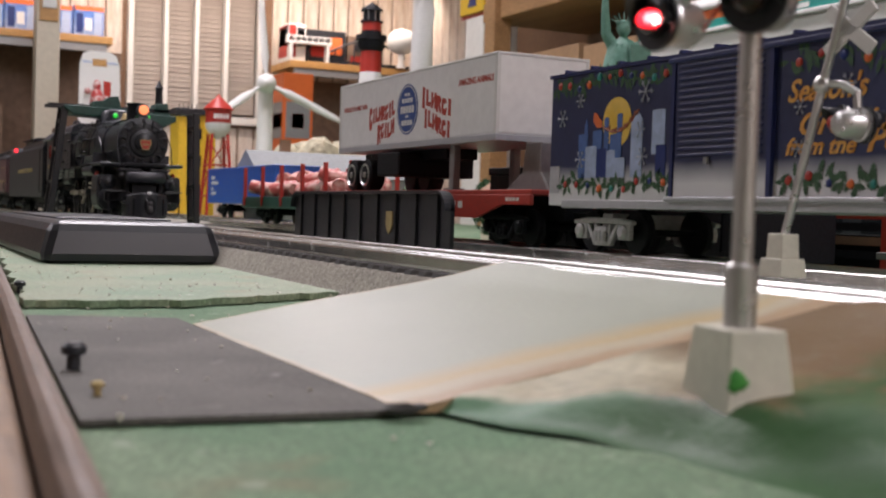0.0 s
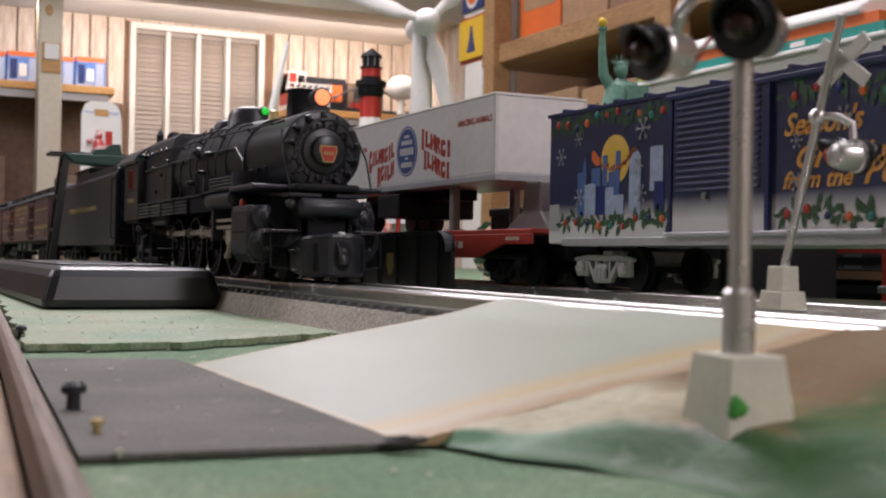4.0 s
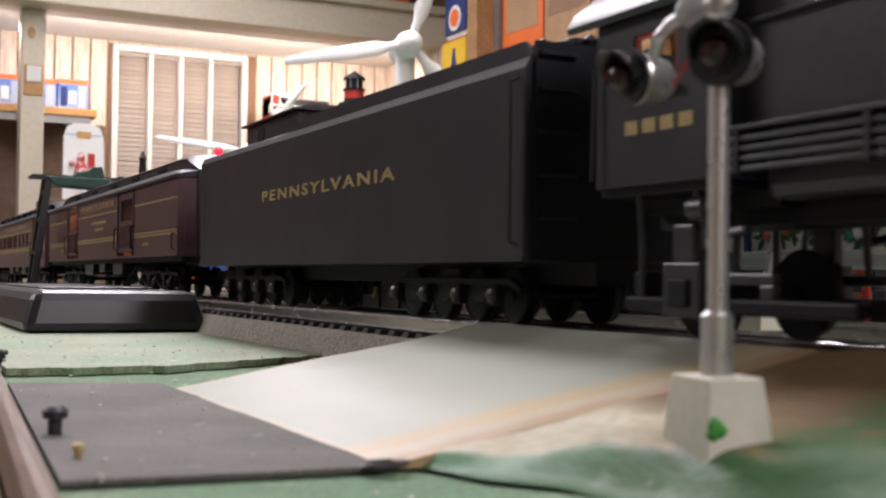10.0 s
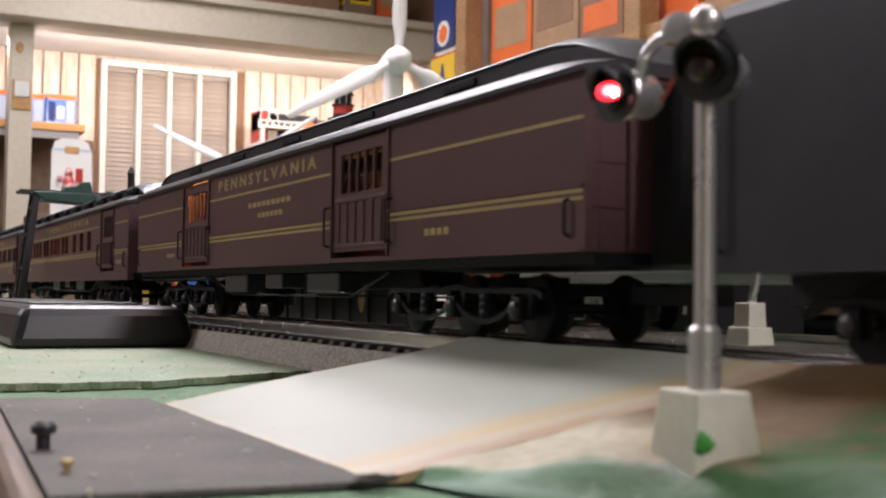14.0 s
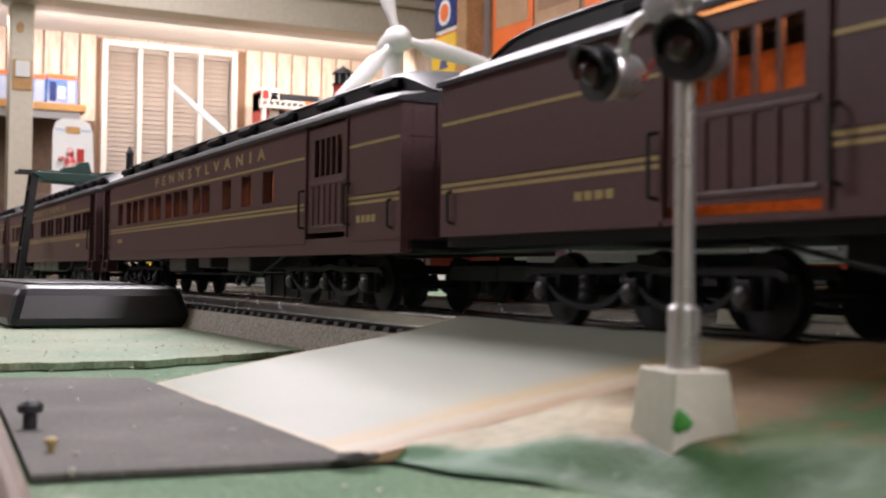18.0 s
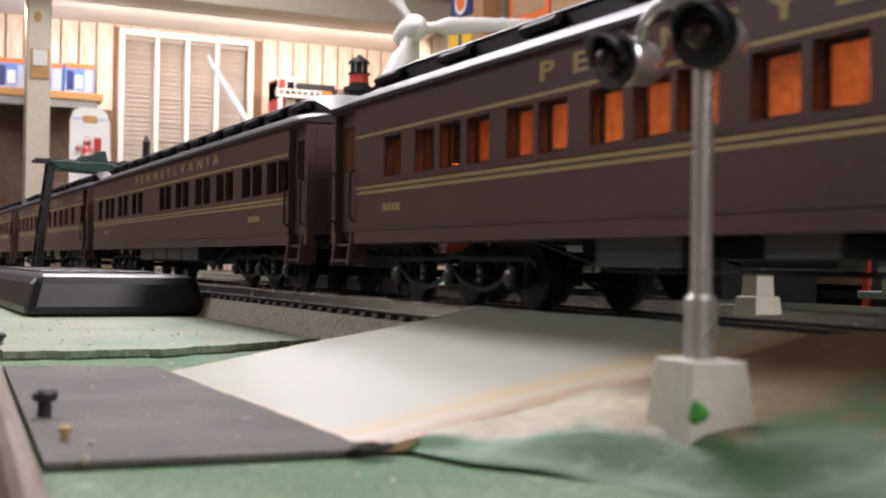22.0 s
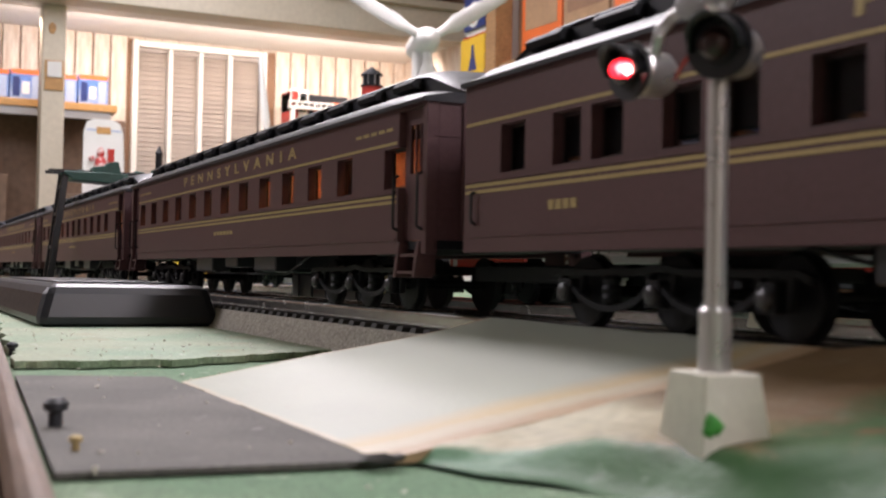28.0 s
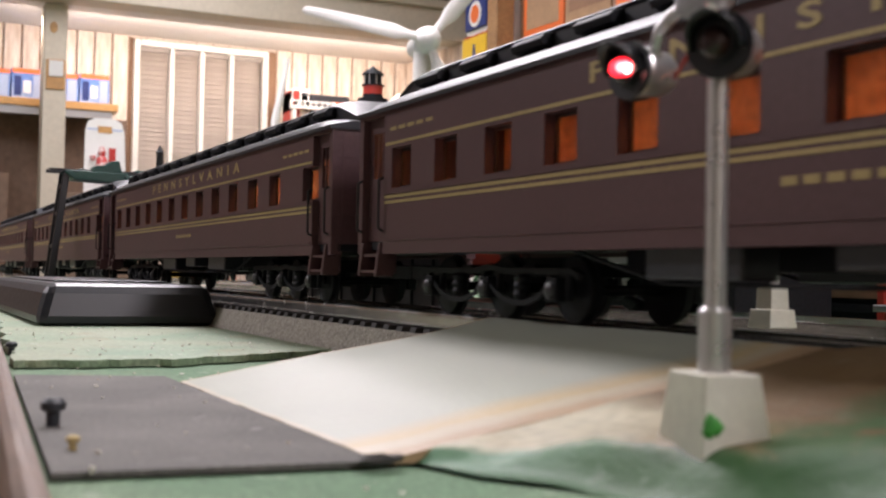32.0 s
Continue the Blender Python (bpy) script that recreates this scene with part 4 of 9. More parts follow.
for cx, cz, r in ((-0.1155, 0.0585, 0.0042), (-0.1010, 0.0655, 0.0034), (-0.0530, 0.0660, 0.0050), (-0.0560, 0.0510, 0.0036), (-0.1000, 0.0400, 0.0040), (-0.0540, 0.0400, 0.0040), (0.0560, 0.0600, 0.0038), (0.0350, 0.0400, 0.0034), (0.0640, 0.0455, 0.0040), (0.0350, 0.0540, 0.0030), (0.0920, 0.0620, 0.0042)):
    snowflake(cx, cz, r)


def garland(x0, x1, z, n, sag):
    """A run of printed holly with coloured baubles."""
    bm = bmesh.new()
    for i in range(n * 7):
        t = i / (n * 7 - 1)
        cx, cz = x0 + (x1 - x0) * t, z + sag * math.sin(t * math.pi * 3) + rng.uniform(-0.0012, 0.0012)
        a, L, W = rng.uniform(0, 6.28), rng.uniform(0.0040, 0.0066), rng.uniform(0.0011, 0.0019)
        pts = []
        for k in range(10):
            u = k / 9
            pts.append((u, (1 if k % 2 else 0.45) * math.sin(math.pi * min(0.97, max(0.06, u)))))
        outline = [(u * L, w * W) for u, w in pts] + [(u * L, -w * W) for u, w in pts[::-1]]
        yy = -0.03225 - 0.00004 * (i % 5)
        vs = [bm.verts.new((cx + p * math.cos(a) - r * math.sin(a), yy, cz + p * math.sin(a) + r * math.cos(a))) for p, r in outline]
        bm.faces.new(vs)
    run = part("holly_garland", bm, "leaf", boxcar, "printed green holly garland")
    run["kind"] = "stuff"
    for i in range(n):
        t = (i + 0.5) / n
        bm = bmesh.new()
        ball(bm, (x0 + (x1 - x0) * t, -0.0322, z + sag * math.sin(t * math.pi * 3) + rng.uniform(-0.0015, 0.0008)), rng.uniform(0.0013, 0.0019), 12, 8)
        for v in bm.verts:
            v.co.y = -0.0322 + (v.co.y + 0.0322) * 0.4
        part("bauble", bm, ("key_red", "red", "navy", "orange", "teal")[i % 5], boxcar, smooth=True)


garland(-0.1220, -0.0360, 0.0735, 11, -0.0016)
garland(-0.1160, -0.0350, 0.0290, 9, 0.0012)
garland(0.0285, 0.1200, 0.0690, 9, 0.0018)
garland(0.0260, 0.1200, 0.0290, 10, 0.0012)
lettering("Season's", "print_gold", boxcar, 0.0460, -0.0321, 0.0590, 0.0105, width=0.036, shear=0.35)
lettering("Greetings", "print_gold", boxcar, 0.0585, -0.0321, 0.0478, 0.0105, width=0.050, shear=0.35)
lettering("from the", "print_gold", boxcar, 0.0440, -0.0321, 0.0405, 0.0080, width=0.032, shear=0.35)
lettering("Penns", "print_gold", boxcar, 0.0800, -0.0321, 0.0418, 0.0115, width=0.032, shear=0.35)

flatcar = thing("flatcar", "red piggyback flatcar carrying a trailer", "flatcar", "freight cars", pose(-0.633, TRACK2, RAIL))
boxes("deck", "flat_red", flatcar, [(-0.146, 0.146, -0.0305, 0.0305, 0.0250, 0.0274)], bevel=0.0005)
for s in (-1, 1):
    bm = bmesh.new()
    prism(bm, [(-0.146, 0.0250), (0.146, 0.0250), (0.146, 0.0200), (0.118, 0.0200), (0.090, 0.0130), (-0.090, 0.0130), (-0.118, 0.0200), (-0.146, 0.0200)], "y", min(s * 0.0290, s * 0.0310), max(s * 0.0290, s * 0.0310))
    sill = part("side_sill", bm, "flat_red", flatcar, bevel=0.0004)
    for i in range(6):
        boxes("marking_bar", "white", sill, [(0.030 + 0.008 * i, 0.035 + 0.008 * i, min(s * 0.0309, s * 0.03115), max(s * 0.0309, s * 0.03115), 0.0180, 0.0215)])
    for i in range(4):
        boxes("marking_bar", "white", sill, [(0.122 + 0.0035 * i, 0.1245 + 0.0035 * i, min(s * 0.0309, s * 0.03115), max(s * 0.0309, s * 0.03115), 0.0218, 0.0235)])
boxes("centre_sill", "soot", flatcar, [(-0.140, 0.140, -0.008, 0.008, 0.0130, 0.0248)])
for x in (-0.106, 0.106):
    freight_truck(flatcar, x)
couplers(flatcar, 0.146)
bm = bmesh.new()
prism(bm, [(0.082, 0.0275), (0.128, 0.0275), (0.119, 0.0370), (0.119, 0.0520), (0.103, 0.0520), (0.100, 0.0370)], "y", -0.010, 0.010)
part("trailer_hitch", bm, "trailer_grey", flatcar, "grey trailer hitch stand", bevel=0.0008)

trailer = thing("semi_trailer", "white circus semi-trailer standing on the flatcar", "trailer", m=pose(-0.642, TRACK2, RAIL + 0.0275))
body = boxes("body", "trailer", trailer, [(-0.1110, 0.1110, -0.0268, 0.0268, 0.0282, 0.0690)], bevel=0.0014)
boxes("bottom_rail", "silver_side", trailer, [(-0.1114, 0.1114, -0.0272, 0.0272, 0.0250, 0.0284)], bevel=0.0004)
boxes("top_rail", "white", trailer, [(-0.1114, 0.1114, -0.0272, 0.0272, 0.0682, 0.0698)], bevel=0.0004)
for x in (-0.1100, 0.1100):
    for y in (-0.0262, 0.0262):
        boxes("corner_post", "white", trailer, [(x - 0.0013, x + 0.0013, y - 0.0009, y + 0.0009, 0.0284, 0.0682)])
boxes("chassis", "soot", trailer, [(-0.1050, 0.0200, -0.0100, 0.0100, 0.0190, 0.0250)])
for x in (-0.0890, -0.0660):
    for s in (-1, 1):
        bm = bmesh.new()
        lathe(bm, (x, s * 0.0262, 0.0102), (x, s * 0.0150, 0.0102), [(0, 0.0052), (0.0002, 0.0090), (0.0012, 0.0101), (0.0095, 0.0101), (0.0105, 0.0090), (0.0106, 0.004)], 28)
        ty = part("tyre", bm, "soot", trailer, "black tyre", smooth=True)
        bm = bmesh.new()
        lathe(bm, (x, s * 0.0266, 0.0102), (x, s * 0.02, 0.0102), [(-0.0004, 0.0016), (0.0006, 0.0022), (0.0012, 0.0046), (-0.0002, 0.0066), (0.0008, 0.0074)], 24)
        part("hub", bm, "silver", ty, "silver wheel hub", smooth=True)
for s in (-1, 1):
    leg = boxes("landing_leg", "trailer_grey", trailer, [(0.0465, 0.0520, s * 0.0190 - 0.0022, s * 0.0190 + 0.0022, 0.0, 0.0250)], bevel=0.0006)
    boxes("sand_shoe", "trailer_grey", leg, [(0.0440, 0.0545, s * 0.0190 - 0.004, s * 0.0190 + 0.004, 0.0, 0.0012)])
boxes("tool_box", "soot", trailer, [(-0.0480, -0.0140, -0.0255, 0.0255, 0.0090, 0.0235)], bevel=0.0012)
Y = -0.0268
decal("round_emblem", "emblem_blue", disc(0.0, 0.0475, 0.0148), body, "round blue printed emblem", y=Y, thick=0.0003)
for r0, r1 in ((0.0140, 0.0133),):
    bm = bmesh.new()
    a, b = disc(0, 0.0475, r0), disc(0, 0.0475, r1)
    va, vb = [bm.verts.new((x, Y - 0.00034, z)) for x, z in a], [bm.verts.new((x, Y - 0.00034, z)) for x, z in b]
    for i in range(len(va)):
        bm.faces.new((va[i], va[(i + 1) % len(va)], vb[(i + 1) % len(va)], vb[i]))
    part("emblem_ring", bm, "white", body)
for z, w, h in ((0.0562, 0.008, 0.0016), (0.0527, 0.016, 0.0026), (0.0474, 0.020, 0.0042), (0.0433, 0.005, 0.0014), (0.0396, 0.016, 0.0030)):
    n = max(2, int(w / 0.0034))
    for i in range(n):
        boxes("emblem_bar", "white", body, [(-w / 2 + w * (i + 0.1) / n, -w / 2 + w * (i + 0.9) / n, Y - 0.0004, Y - 0.0003, z - h / 2, z + h / 2)])
GLYPHS = ([(-1, -1), (-0.3, -1), (-0.3, 0), (0.4, -1), (1, -1), (0.4, 0.1), (1, 0.6), (0.4, 1), (-1, 1)], [(-0.5, -1), (0.5, -1), (0.4, 0), (0.5, 1), (-0.5, 1), (-0.4, 0)], [(-1, -1), (-0.4, -1), (0.3, 0.3), (0.4, -1), (1, -1), (1, 1), (0.4, 1), (-0.3, -0.2), (-0.4, 1), (-1, 1)],
          [(-0.6, -1), (0.6, -1), (1, -0.4), (1, 0), (0.2, -0.3), (-0.3, -0.2), (-0.3, 0.3), (0.9, 0.5), (0.6, 1), (-0.6, 1), (-1, 0.5), (-1, -0.5)], [(-1, -1), (0.8, -1), (0.9, -0.4), (-0.2, -0.5), (-0.2, 1), (-1, 1)])
for x0, x1, z0, z1, n, big in ((-0.0590, -0.0185, 0.0440, 0.0510, 8, 1.5), (-0.0450, -0.0190, 0.0335, 0.0400, 5, 1.3), (0.0190, 0.0600, 0.0528, 0.0450, 6, 1.3), (0.0230, 0.0590, 0.0408, 0.0330, 6, 1.2)):
    for k in range(n):
        u = (k + 0.5) / n
        x, z = x0 + (x1 - x0) * u, z0 + (z1 - z0) * u + 0.0012 * math.sin(u * 6.3)
        hgt, wid = 0.0046 * (big if k == 0 else 1.0), (x1 - x0) / n * 0.47
        decal("red_letter_shape", "key_red", [(x + p * wid, z + q * hgt + p * wid * (z1 - z0) / (x1 - x0)) for p, q in GLYPHS[(k * 3 + n) % 5]], body, y=Y)
lettering("AMAZING ANIMALS", "key_red", body, 0.0870, Y, 0.0570, 0.0048, width=0.040)
lettering("FABULOUS FAMILY FUN", "key_red", body, -0.0835, Y, 0.0530, 0.0042, width=0.040)

girder = thing("plate_girder", "black plate girder side with round upper corners", "girder bridge")
bm = bmesh.new()
pts = [(-0.755, 0.0120), (-0.520, 0.0120), (-0.520, 0.0370)]
pts += [(-0.531 + 0.011 * math.cos(radians(a)), 0.0370 + 0.0085 * math.sin(radians(a))) for a in range(15, 91, 15)] + [(-0.744 + 0.011 * math.cos(radians(a)), 0.0370 + 0.0085 * math.sin(radians(a))) for a in range(90, 166, 15)] + [(-0.755, 0.0370)]
prism(bm, pts, "y", 0.2490, 0.2510)
web = part("web_plate", bm, "black", girder)
bm = bmesh.new()
rim_pts = pts[2:]
for p, r in zip(rim_pts, rim_pts[1:]):
    prism(bm, [p, r, (r[0], r[1] - 0.0016), (p[0], p[1] - 0.0016)], "y", 0.2455, 0.2512)
part("top_flange", bm, "black", girder)
boxes("bottom_flange", "black", girder, [(-0.756, -0.519, 0.2455, 0.2512, 0.0118, 0.0140)])
for i in range(9):
    x = -0.740 + 0.0258 * i
    boxes("stiffener", "black", girder, [(x - 0.0006, x + 0.0006, 0.2476, 0.2492, 0.0140, 0.0452)])
decal("shield_emblem", "gold", [(-0.5990, 0.0345), (-0.5910, 0.0345), (-0.5905, 0.0275), (-0.5925, 0.0240), (-0.5950, 0.0222), (-0.5975, 0.0240), (-0.5995, 0.0275)], girder, "gold shield emblem", y=0.2489, thick=0.0006)

# ---- cars on the sidings ----
green_car = thing("log_car", "dark green flatcar with red stakes and pink bundles", "flatcar", "freight cars", pose(-0.975, 0.350, RAIL))
boxes("deck", "green", green_car, [(-0.150, 0.150, -0.031, 0.031, 0.0140, 0.0245)], bevel=0.0008)
for s in (-1, 1):
    for i in range(6):
        boxes("stake", "red", green_car, [(-0.140 + 0.056 * i - 0.0018, -0.140 + 0.056 * i + 0.0018, s * 0.0310 - 0.0014, s * 0.0310 + 0.0014, 0.0160, 0.0520)])
for x in (-0.105, 0.105):
    freight_truck(green_car, x)
couplers(green_car, 0.150)
rng = random.Random(5)
for i in range(22):
    bm = bmesh.new()
    r, half = rng.uniform(0.0056, 0.0070), rng.uniform(0.014, 0.019)
    lathe(bm, (-half, 0, 0), (half, 0, 0), [(0.0006, 0.0005), (0, r * 0.82), (0.0010, r), (half, r * 1.06), (2 * half - 0.001, r), (2 * half, r * 0.82), (2 * half - 0.0006, 0.0005)], 18)
    for v in bm.verts:
        v.co *= 1 + 0.05 * noise.noise(v.co * 150 + Vector((i, 0, 0)))
    bm.transform(pose(0, 0, 0, 0, rng.uniform(-14, 14), rng.uniform(-55, 55)))
    b = tagged(finish("wrapped_log", bm, "bundle", smooth=True), "pink and white checked bundle on the flatcar", "bundle", "bundles on the flatcar")
    b.matrix_world = pose(-1.105 + 0.0122 * i, 0.350 + (-0.014, 0.012, -0.002)[i % 3] + rng.uniform(-0.004, 0.004), RAIL + 0.0245 + 0.0075 + (0.009 if i % 3 == 2 else 0))

black_car = thing("black_gondola", "black freight car with white lettering", "freight car", "freight cars", pose(-0.570, 0.393, 0.0))
body = boxes("body", "soot", black_car, [(-0.126, 0.126, -0.0300, 0.0300, 0.0150, 0.0600)], bevel=0.0008)
boxes("top_rim", "soot", black_car, [(-0.127, 0.127, -0.0310, 0.0310, 0.0600, 0.0650)], bevel=0.0008)
boxes("side_sill", "soot", black_car, [(-0.124, 0.124, -0.0306, -0.0300, 0.0150, 0.0200)])
for i in range(9):
    boxes("side_rib", "soot", body, [(-0.112 + 0.028 * i - 0.0010, -0.112 + 0.028 * i + 0.0010, -0.0308, -0.0300, 0.0200, 0.0440)])
lettering("POW", "white", body, -0.0330, -0.0300, 0.0520, 0.0048, width=0.0200)
for x in (-0.085, 0.085):
    freight_truck(black_car, x)

blue_car = thing("blue_gondola", "bright blue freight car with white lettering", "freight car", "freight cars", pose(-1.455, 0.440, RAIL))
body = boxes("body", "bright_blue", blue_car, [(-0.148, 0.148, -0.032, 0.032, 0.0180, 0.0620)], bevel=0.0008)
boxes("roof", "bright_blue", blue_car, [(-0.149, 0.149, -0.0325, 0.0325, 0.0620, 0.0640)], bevel=0.0008)
for r, (n, z) in enumerate(((3, 0.050), (6, 0.043), (2, 0.035), (4, 0.029))):
    for i in range(n):
        boxes("marking_bar", "white", body, [(-0.128 + 0.006 * i, -0.1235 + 0.006 * i, -0.0323, -0.0320, z, z + 0.0042)])
for x in (-0.105, 0.105):
    freight_truck(blue_car, x)
couplers(blue_car, 0.148)

# ---- buildings and models in the back of the layout ----
tower = thing("water_tower", "red model water tower with a white band", "water tower", m=pose(-1.90, 0.4990, 0))
for i in range(4):
    a = math.pi / 4 + i * math.pi / 2
    bm = bmesh.new()
    tube(bm, (0.032 * math.cos(a), 0.032 * math.sin(a), 0), (0.018 * math.cos(a), 0.018 * math.sin(a), 0.150), 0.0026, seg=8)
    part("leg", bm, "red", tower)
for z in (0.05, 0.10):
    for i in range(4):
        a, b = math.pi / 4 + i * math.pi / 2, math.pi / 4 + (i + 1) * math.pi / 2
        r = 0.032 - 0.014 * z / 0.15
        bm = bmesh.new()
        tube(bm, (r * math.cos(a), r * math.sin(a), z), (r * math.cos(b), r * math.sin(b), z), 0.0014, seg=6)
        tube(bm, (r * math.cos(a), r * math.sin(a), z), (r * 0.9 * math.cos(b), r * 0.9 * math.sin(b), z + 0.045), 0.0010, seg=6)
        part("brace", bm, "red", tower)
bm = bmesh.new()
lathe(bm, (0, 0, 0.142), (0, 0, 1), [(0, 0.004), (0.008, 0.014), (0.016, 0.0195), (0.026, 0.0205)], 24)
part("bowl", bm, "white", tower, smooth=True)
bm = bmesh.new()
lathe(bm, (0, 0, 0.168), (0, 0, 1), [(0, 0.0207), (0.020, 0.0207), (0.021, 0.0240), (0.0230, 0.0240), (0.044, 0.003), (0.047, 0.001)], 24)
part("tank", bm, "red", tower, "red tank with a pointed roof", smooth=True)
for i in range(5):
    a = radians(-75 + 14 * i)
    boxes("marking_bar", "white", tower, [(0.0206, 0.0211, -0.013 + 0.0052 * i, -0.0095 + 0.0052 * i, 0.174, 0.182)])

silo = thing("yellow_coal_tower", "tall yellow model coal tower", "model building", m=pose(-2.02, 0.485, 0))
boxes("shaft", "yellow", silo, [(-0.03, 0.03, -0.030, 0.034, 0.0, 0.185)], bevel=0.001)
boxes("roof", "black", silo, [(-0.036, 0.036, -0.036, 0.040, 0.185, 0.196)], bevel=0.001)
for z in (0.05, 0.10, 0.145):
    boxes("window", "soot", silo, [(0.0300, 0.0308, -0.014, 0.010, z, z + 0.018)])

shed = thing("grey_shed", "low grey-roofed model shed", "model building", m=pose(-1.50, 0.545, 0))
boxes("wall", "trailer_grey", shed, [(-0.05, 0.05, -0.10, 0.09, 0.0, 0.078)], bevel=0.001)
bm = bmesh.new()
prism(bm, [(-0.058, 0.076), (0.058, 0.076), (0.0, 0.108)], "y", -0.115, 0.105)
part("roof", bm, "roofing", shed, "grey pitched roof")
boxes("chimney", "brown", shed, [(-0.03, -0.018, -0.06, -0.048, 0.09, 0.125)])

rocks = thing("rock_hill", "pile of pale model rocks with moss", "rocks", m=pose(-1.66, 0.640, 0))
rng = random.Random(3)
for i in range(26):
    bm = bmesh.new()
    bmesh.ops.create_icosphere(bm, subdivisions=2, radius=1.0)
    for v in bm.verts:
        v.co *= 1 + 0.35 * noise.noise(v.co * 1.5 + Vector((i * 3.1, 0, 0)))
    r = rng.uniform(0.018, 0.032)
    lvl = i // 9
    bm.transform(pose(rng.uniform(-0.03, 0.03), -0.10 + 0.024 * (i % 9) + rng.uniform(-0.006, 0.006), 0.02 + 0.046 * lvl, rng.uniform(0, 90), rng.uniform(0, 90), rng.uniform(0, 90)) @ Matrix.Diagonal((r, r * rng.uniform(0.8, 1.2), r * rng.uniform(0.7, 1.0), 1)))
    part("rock", bm, "stone", rocks)

light = thing("lighthouse", "red and white striped model lighthouse", "lighthouse", m=pose(-1.80, 0.7215, 0))
stops = [(0.0, 0.0300, "white"), (0.065, 0.0268, "red"), (0.130, 0.0236, "white"), (0.195, 0.0204, "white"), (0.258, 0.0176, "red"), (0.297, 0.0160, "red")]
for (z0, r0, mt), (z1, r1, _) in zip(stops, stops[1:]):
    bm = bmesh.new()
    lathe(bm, (0, 0, z0), (0, 0, 1), [(0, r0), (z1 - z0, r1)], 28)
    part("stripe", bm, mt if z0 != 0.195 else "white", light, smooth=True)
bm = bmesh.new()
lathe(bm, (0, 0, 0.292), (0, 0, 1), [(0, 0.0170), (0.006, 0.0215), (0.016, 0.0215), (0.018, 0.0250), (0.026, 0.0250), (0.027, 0.0165), (0.033, 0.0165)], 28)
part("gallery", bm, "soot", light, "black gallery", smooth=True)
bm = bmesh.new()
lathe(bm, (0, 0, 0.325), (0, 0, 1), [(0, 0.0160), (0.014, 0.0160)], 24)
part("watch_room", bm, "red", light, smooth=True)
bm = bmesh.new()
lathe(bm, (0, 0, 0.339), (0, 0, 1), [(0, 0.0185), (0.002, 0.0185), (0.0022, 0.0135), (0.018, 0.0135), (0.0182, 0.0180), (0.022, 0.0165), (0.029, 0.006), (0.033, 0.0015)], 24)
part("lantern", bm, "soot", light, "dark glazed lantern", smooth=True)
for i in range(8):
    a = 2 * math.pi * i / 8
    bm = bmesh.new()
    tube(bm, (0.0148 * math.cos(a), 0.0148 * math.sin(a), 0.341), (0.0148 * math.cos(a), 0.0148 * math.sin(a), 0.357), 0.0011, seg=6)
    part("glazing_bar", bm, "silver", light)

# green statue with a torch, one plain mesh
bm = bmesh.new()
lathe(bm, (0, 0, 0), (0, 0, 1), [(0, 0.040), (0.04, 0.036), (0.046, 0.030), (0.110, 0.026), (0.116, 0.030), (0.122, 0.024), (0.128, 0.0225), (0.160, 0.0195), (0.180, 0.0165), (0.190, 0.0140), (0.1955, 0.0105), (0.1985, 0.0050), (0.2005, 0.0040)], 22)
ball(bm, (0.003, 0, 0.2070), 0.0060, 16, 12, 1.3)
ball(bm, (-0.001, 0, 0.2085), 0.0066, 14, 10, 1.1)
lathe(bm, (0.001, 0, 0.2105), (0.001, 0, 1), [(0, 0.0062), (0.001, 0.0070), (0.003, 0.0070), (0.0032, 0.0055)], 18)
for k in range(7):
    a = radians(-72 + 144 * k / 6)
    tube(bm, (0.002, 0.0062 * math.sin(a), 0.2122 + 0.001 * math.cos(a)), (0.001, 0.0130 * math.sin(a), 0.2132 + 0.0095 * math.cos(a)), 0.0009, 0.0002, seg=5)
for a, b, r0, r1 in (((0, -0.0095, 0.1920), (0.001, -0.0158, 0.2020), 0.0058, 0.0048), ((0.001, -0.0158, 0.2020), (0.002, -0.0176, 0.2220), 0.0048, 0.0036), ((0.002, -0.0176, 0.2220), (0.002, -0.0178, 0.2400), 0.0036, 0.0026)):
    tube(bm, a, b, r0, r1, seg=12)
    ball(bm, b, r1 * 1.02, 10, 8)
lathe(bm, (0.002, -0.0178, 0.2400), (0.002, -0.0178, 1), [(0, 0.0024), (0.003, 0.0030), (0.004, 0.0046), (0.006, 0.0046), (0.0065, 0.0030)], 14)
for a, b, r0, r1 in (((0.002, 0.0100, 0.1930), (0.009, 0.0160, 0.1760), 0.0054, 0.0046), ((0.009, 0.0160, 0.1760), (0.019, 0.0110, 0.1740), 0.0046, 0.0034)):
    tube(bm, a, b, r0, r1, seg=12)
    ball(bm, b, r1 * 1.02, 10, 8)
box(bm, 0.018, 0.023, 0.004, 0.022, 0.164, 0.190)
for i in range(18):
    a = 2 * math.pi * i / 18
    tube(bm, (0.0215 * math.cos(a), 0.0215 * math.sin(a), 0.128), (0.0125 * math.cos(a + 0.5), 0.0125 * math.sin(a + 0.5), 0.192), 0.0030, 0.0016, seg=6)
statue = tagged(finish("statue", bm, "verdigris", smooth=True), "pale green robed statue raising a torch", "statue")
statue.matrix_world = pose(-0.9144, 0.6115, 0, 0, 0, -26)
bm = bmesh.new()
ball(bm, (0, 0, 0.0044), 0.0042, 14, 10, 1.15)
flame = tagged(finish("torch_flame", bm, "yellow", smooth=True), "yellow flame on the statue's torch", "flame")
flame.matrix_world = pose(-0.9144 + 0.002 * 0.899 - 0.0178 * 0.438, 0.6115 - 0.002 * 0.438 - 0.0178 * 0.899, 0.2462)

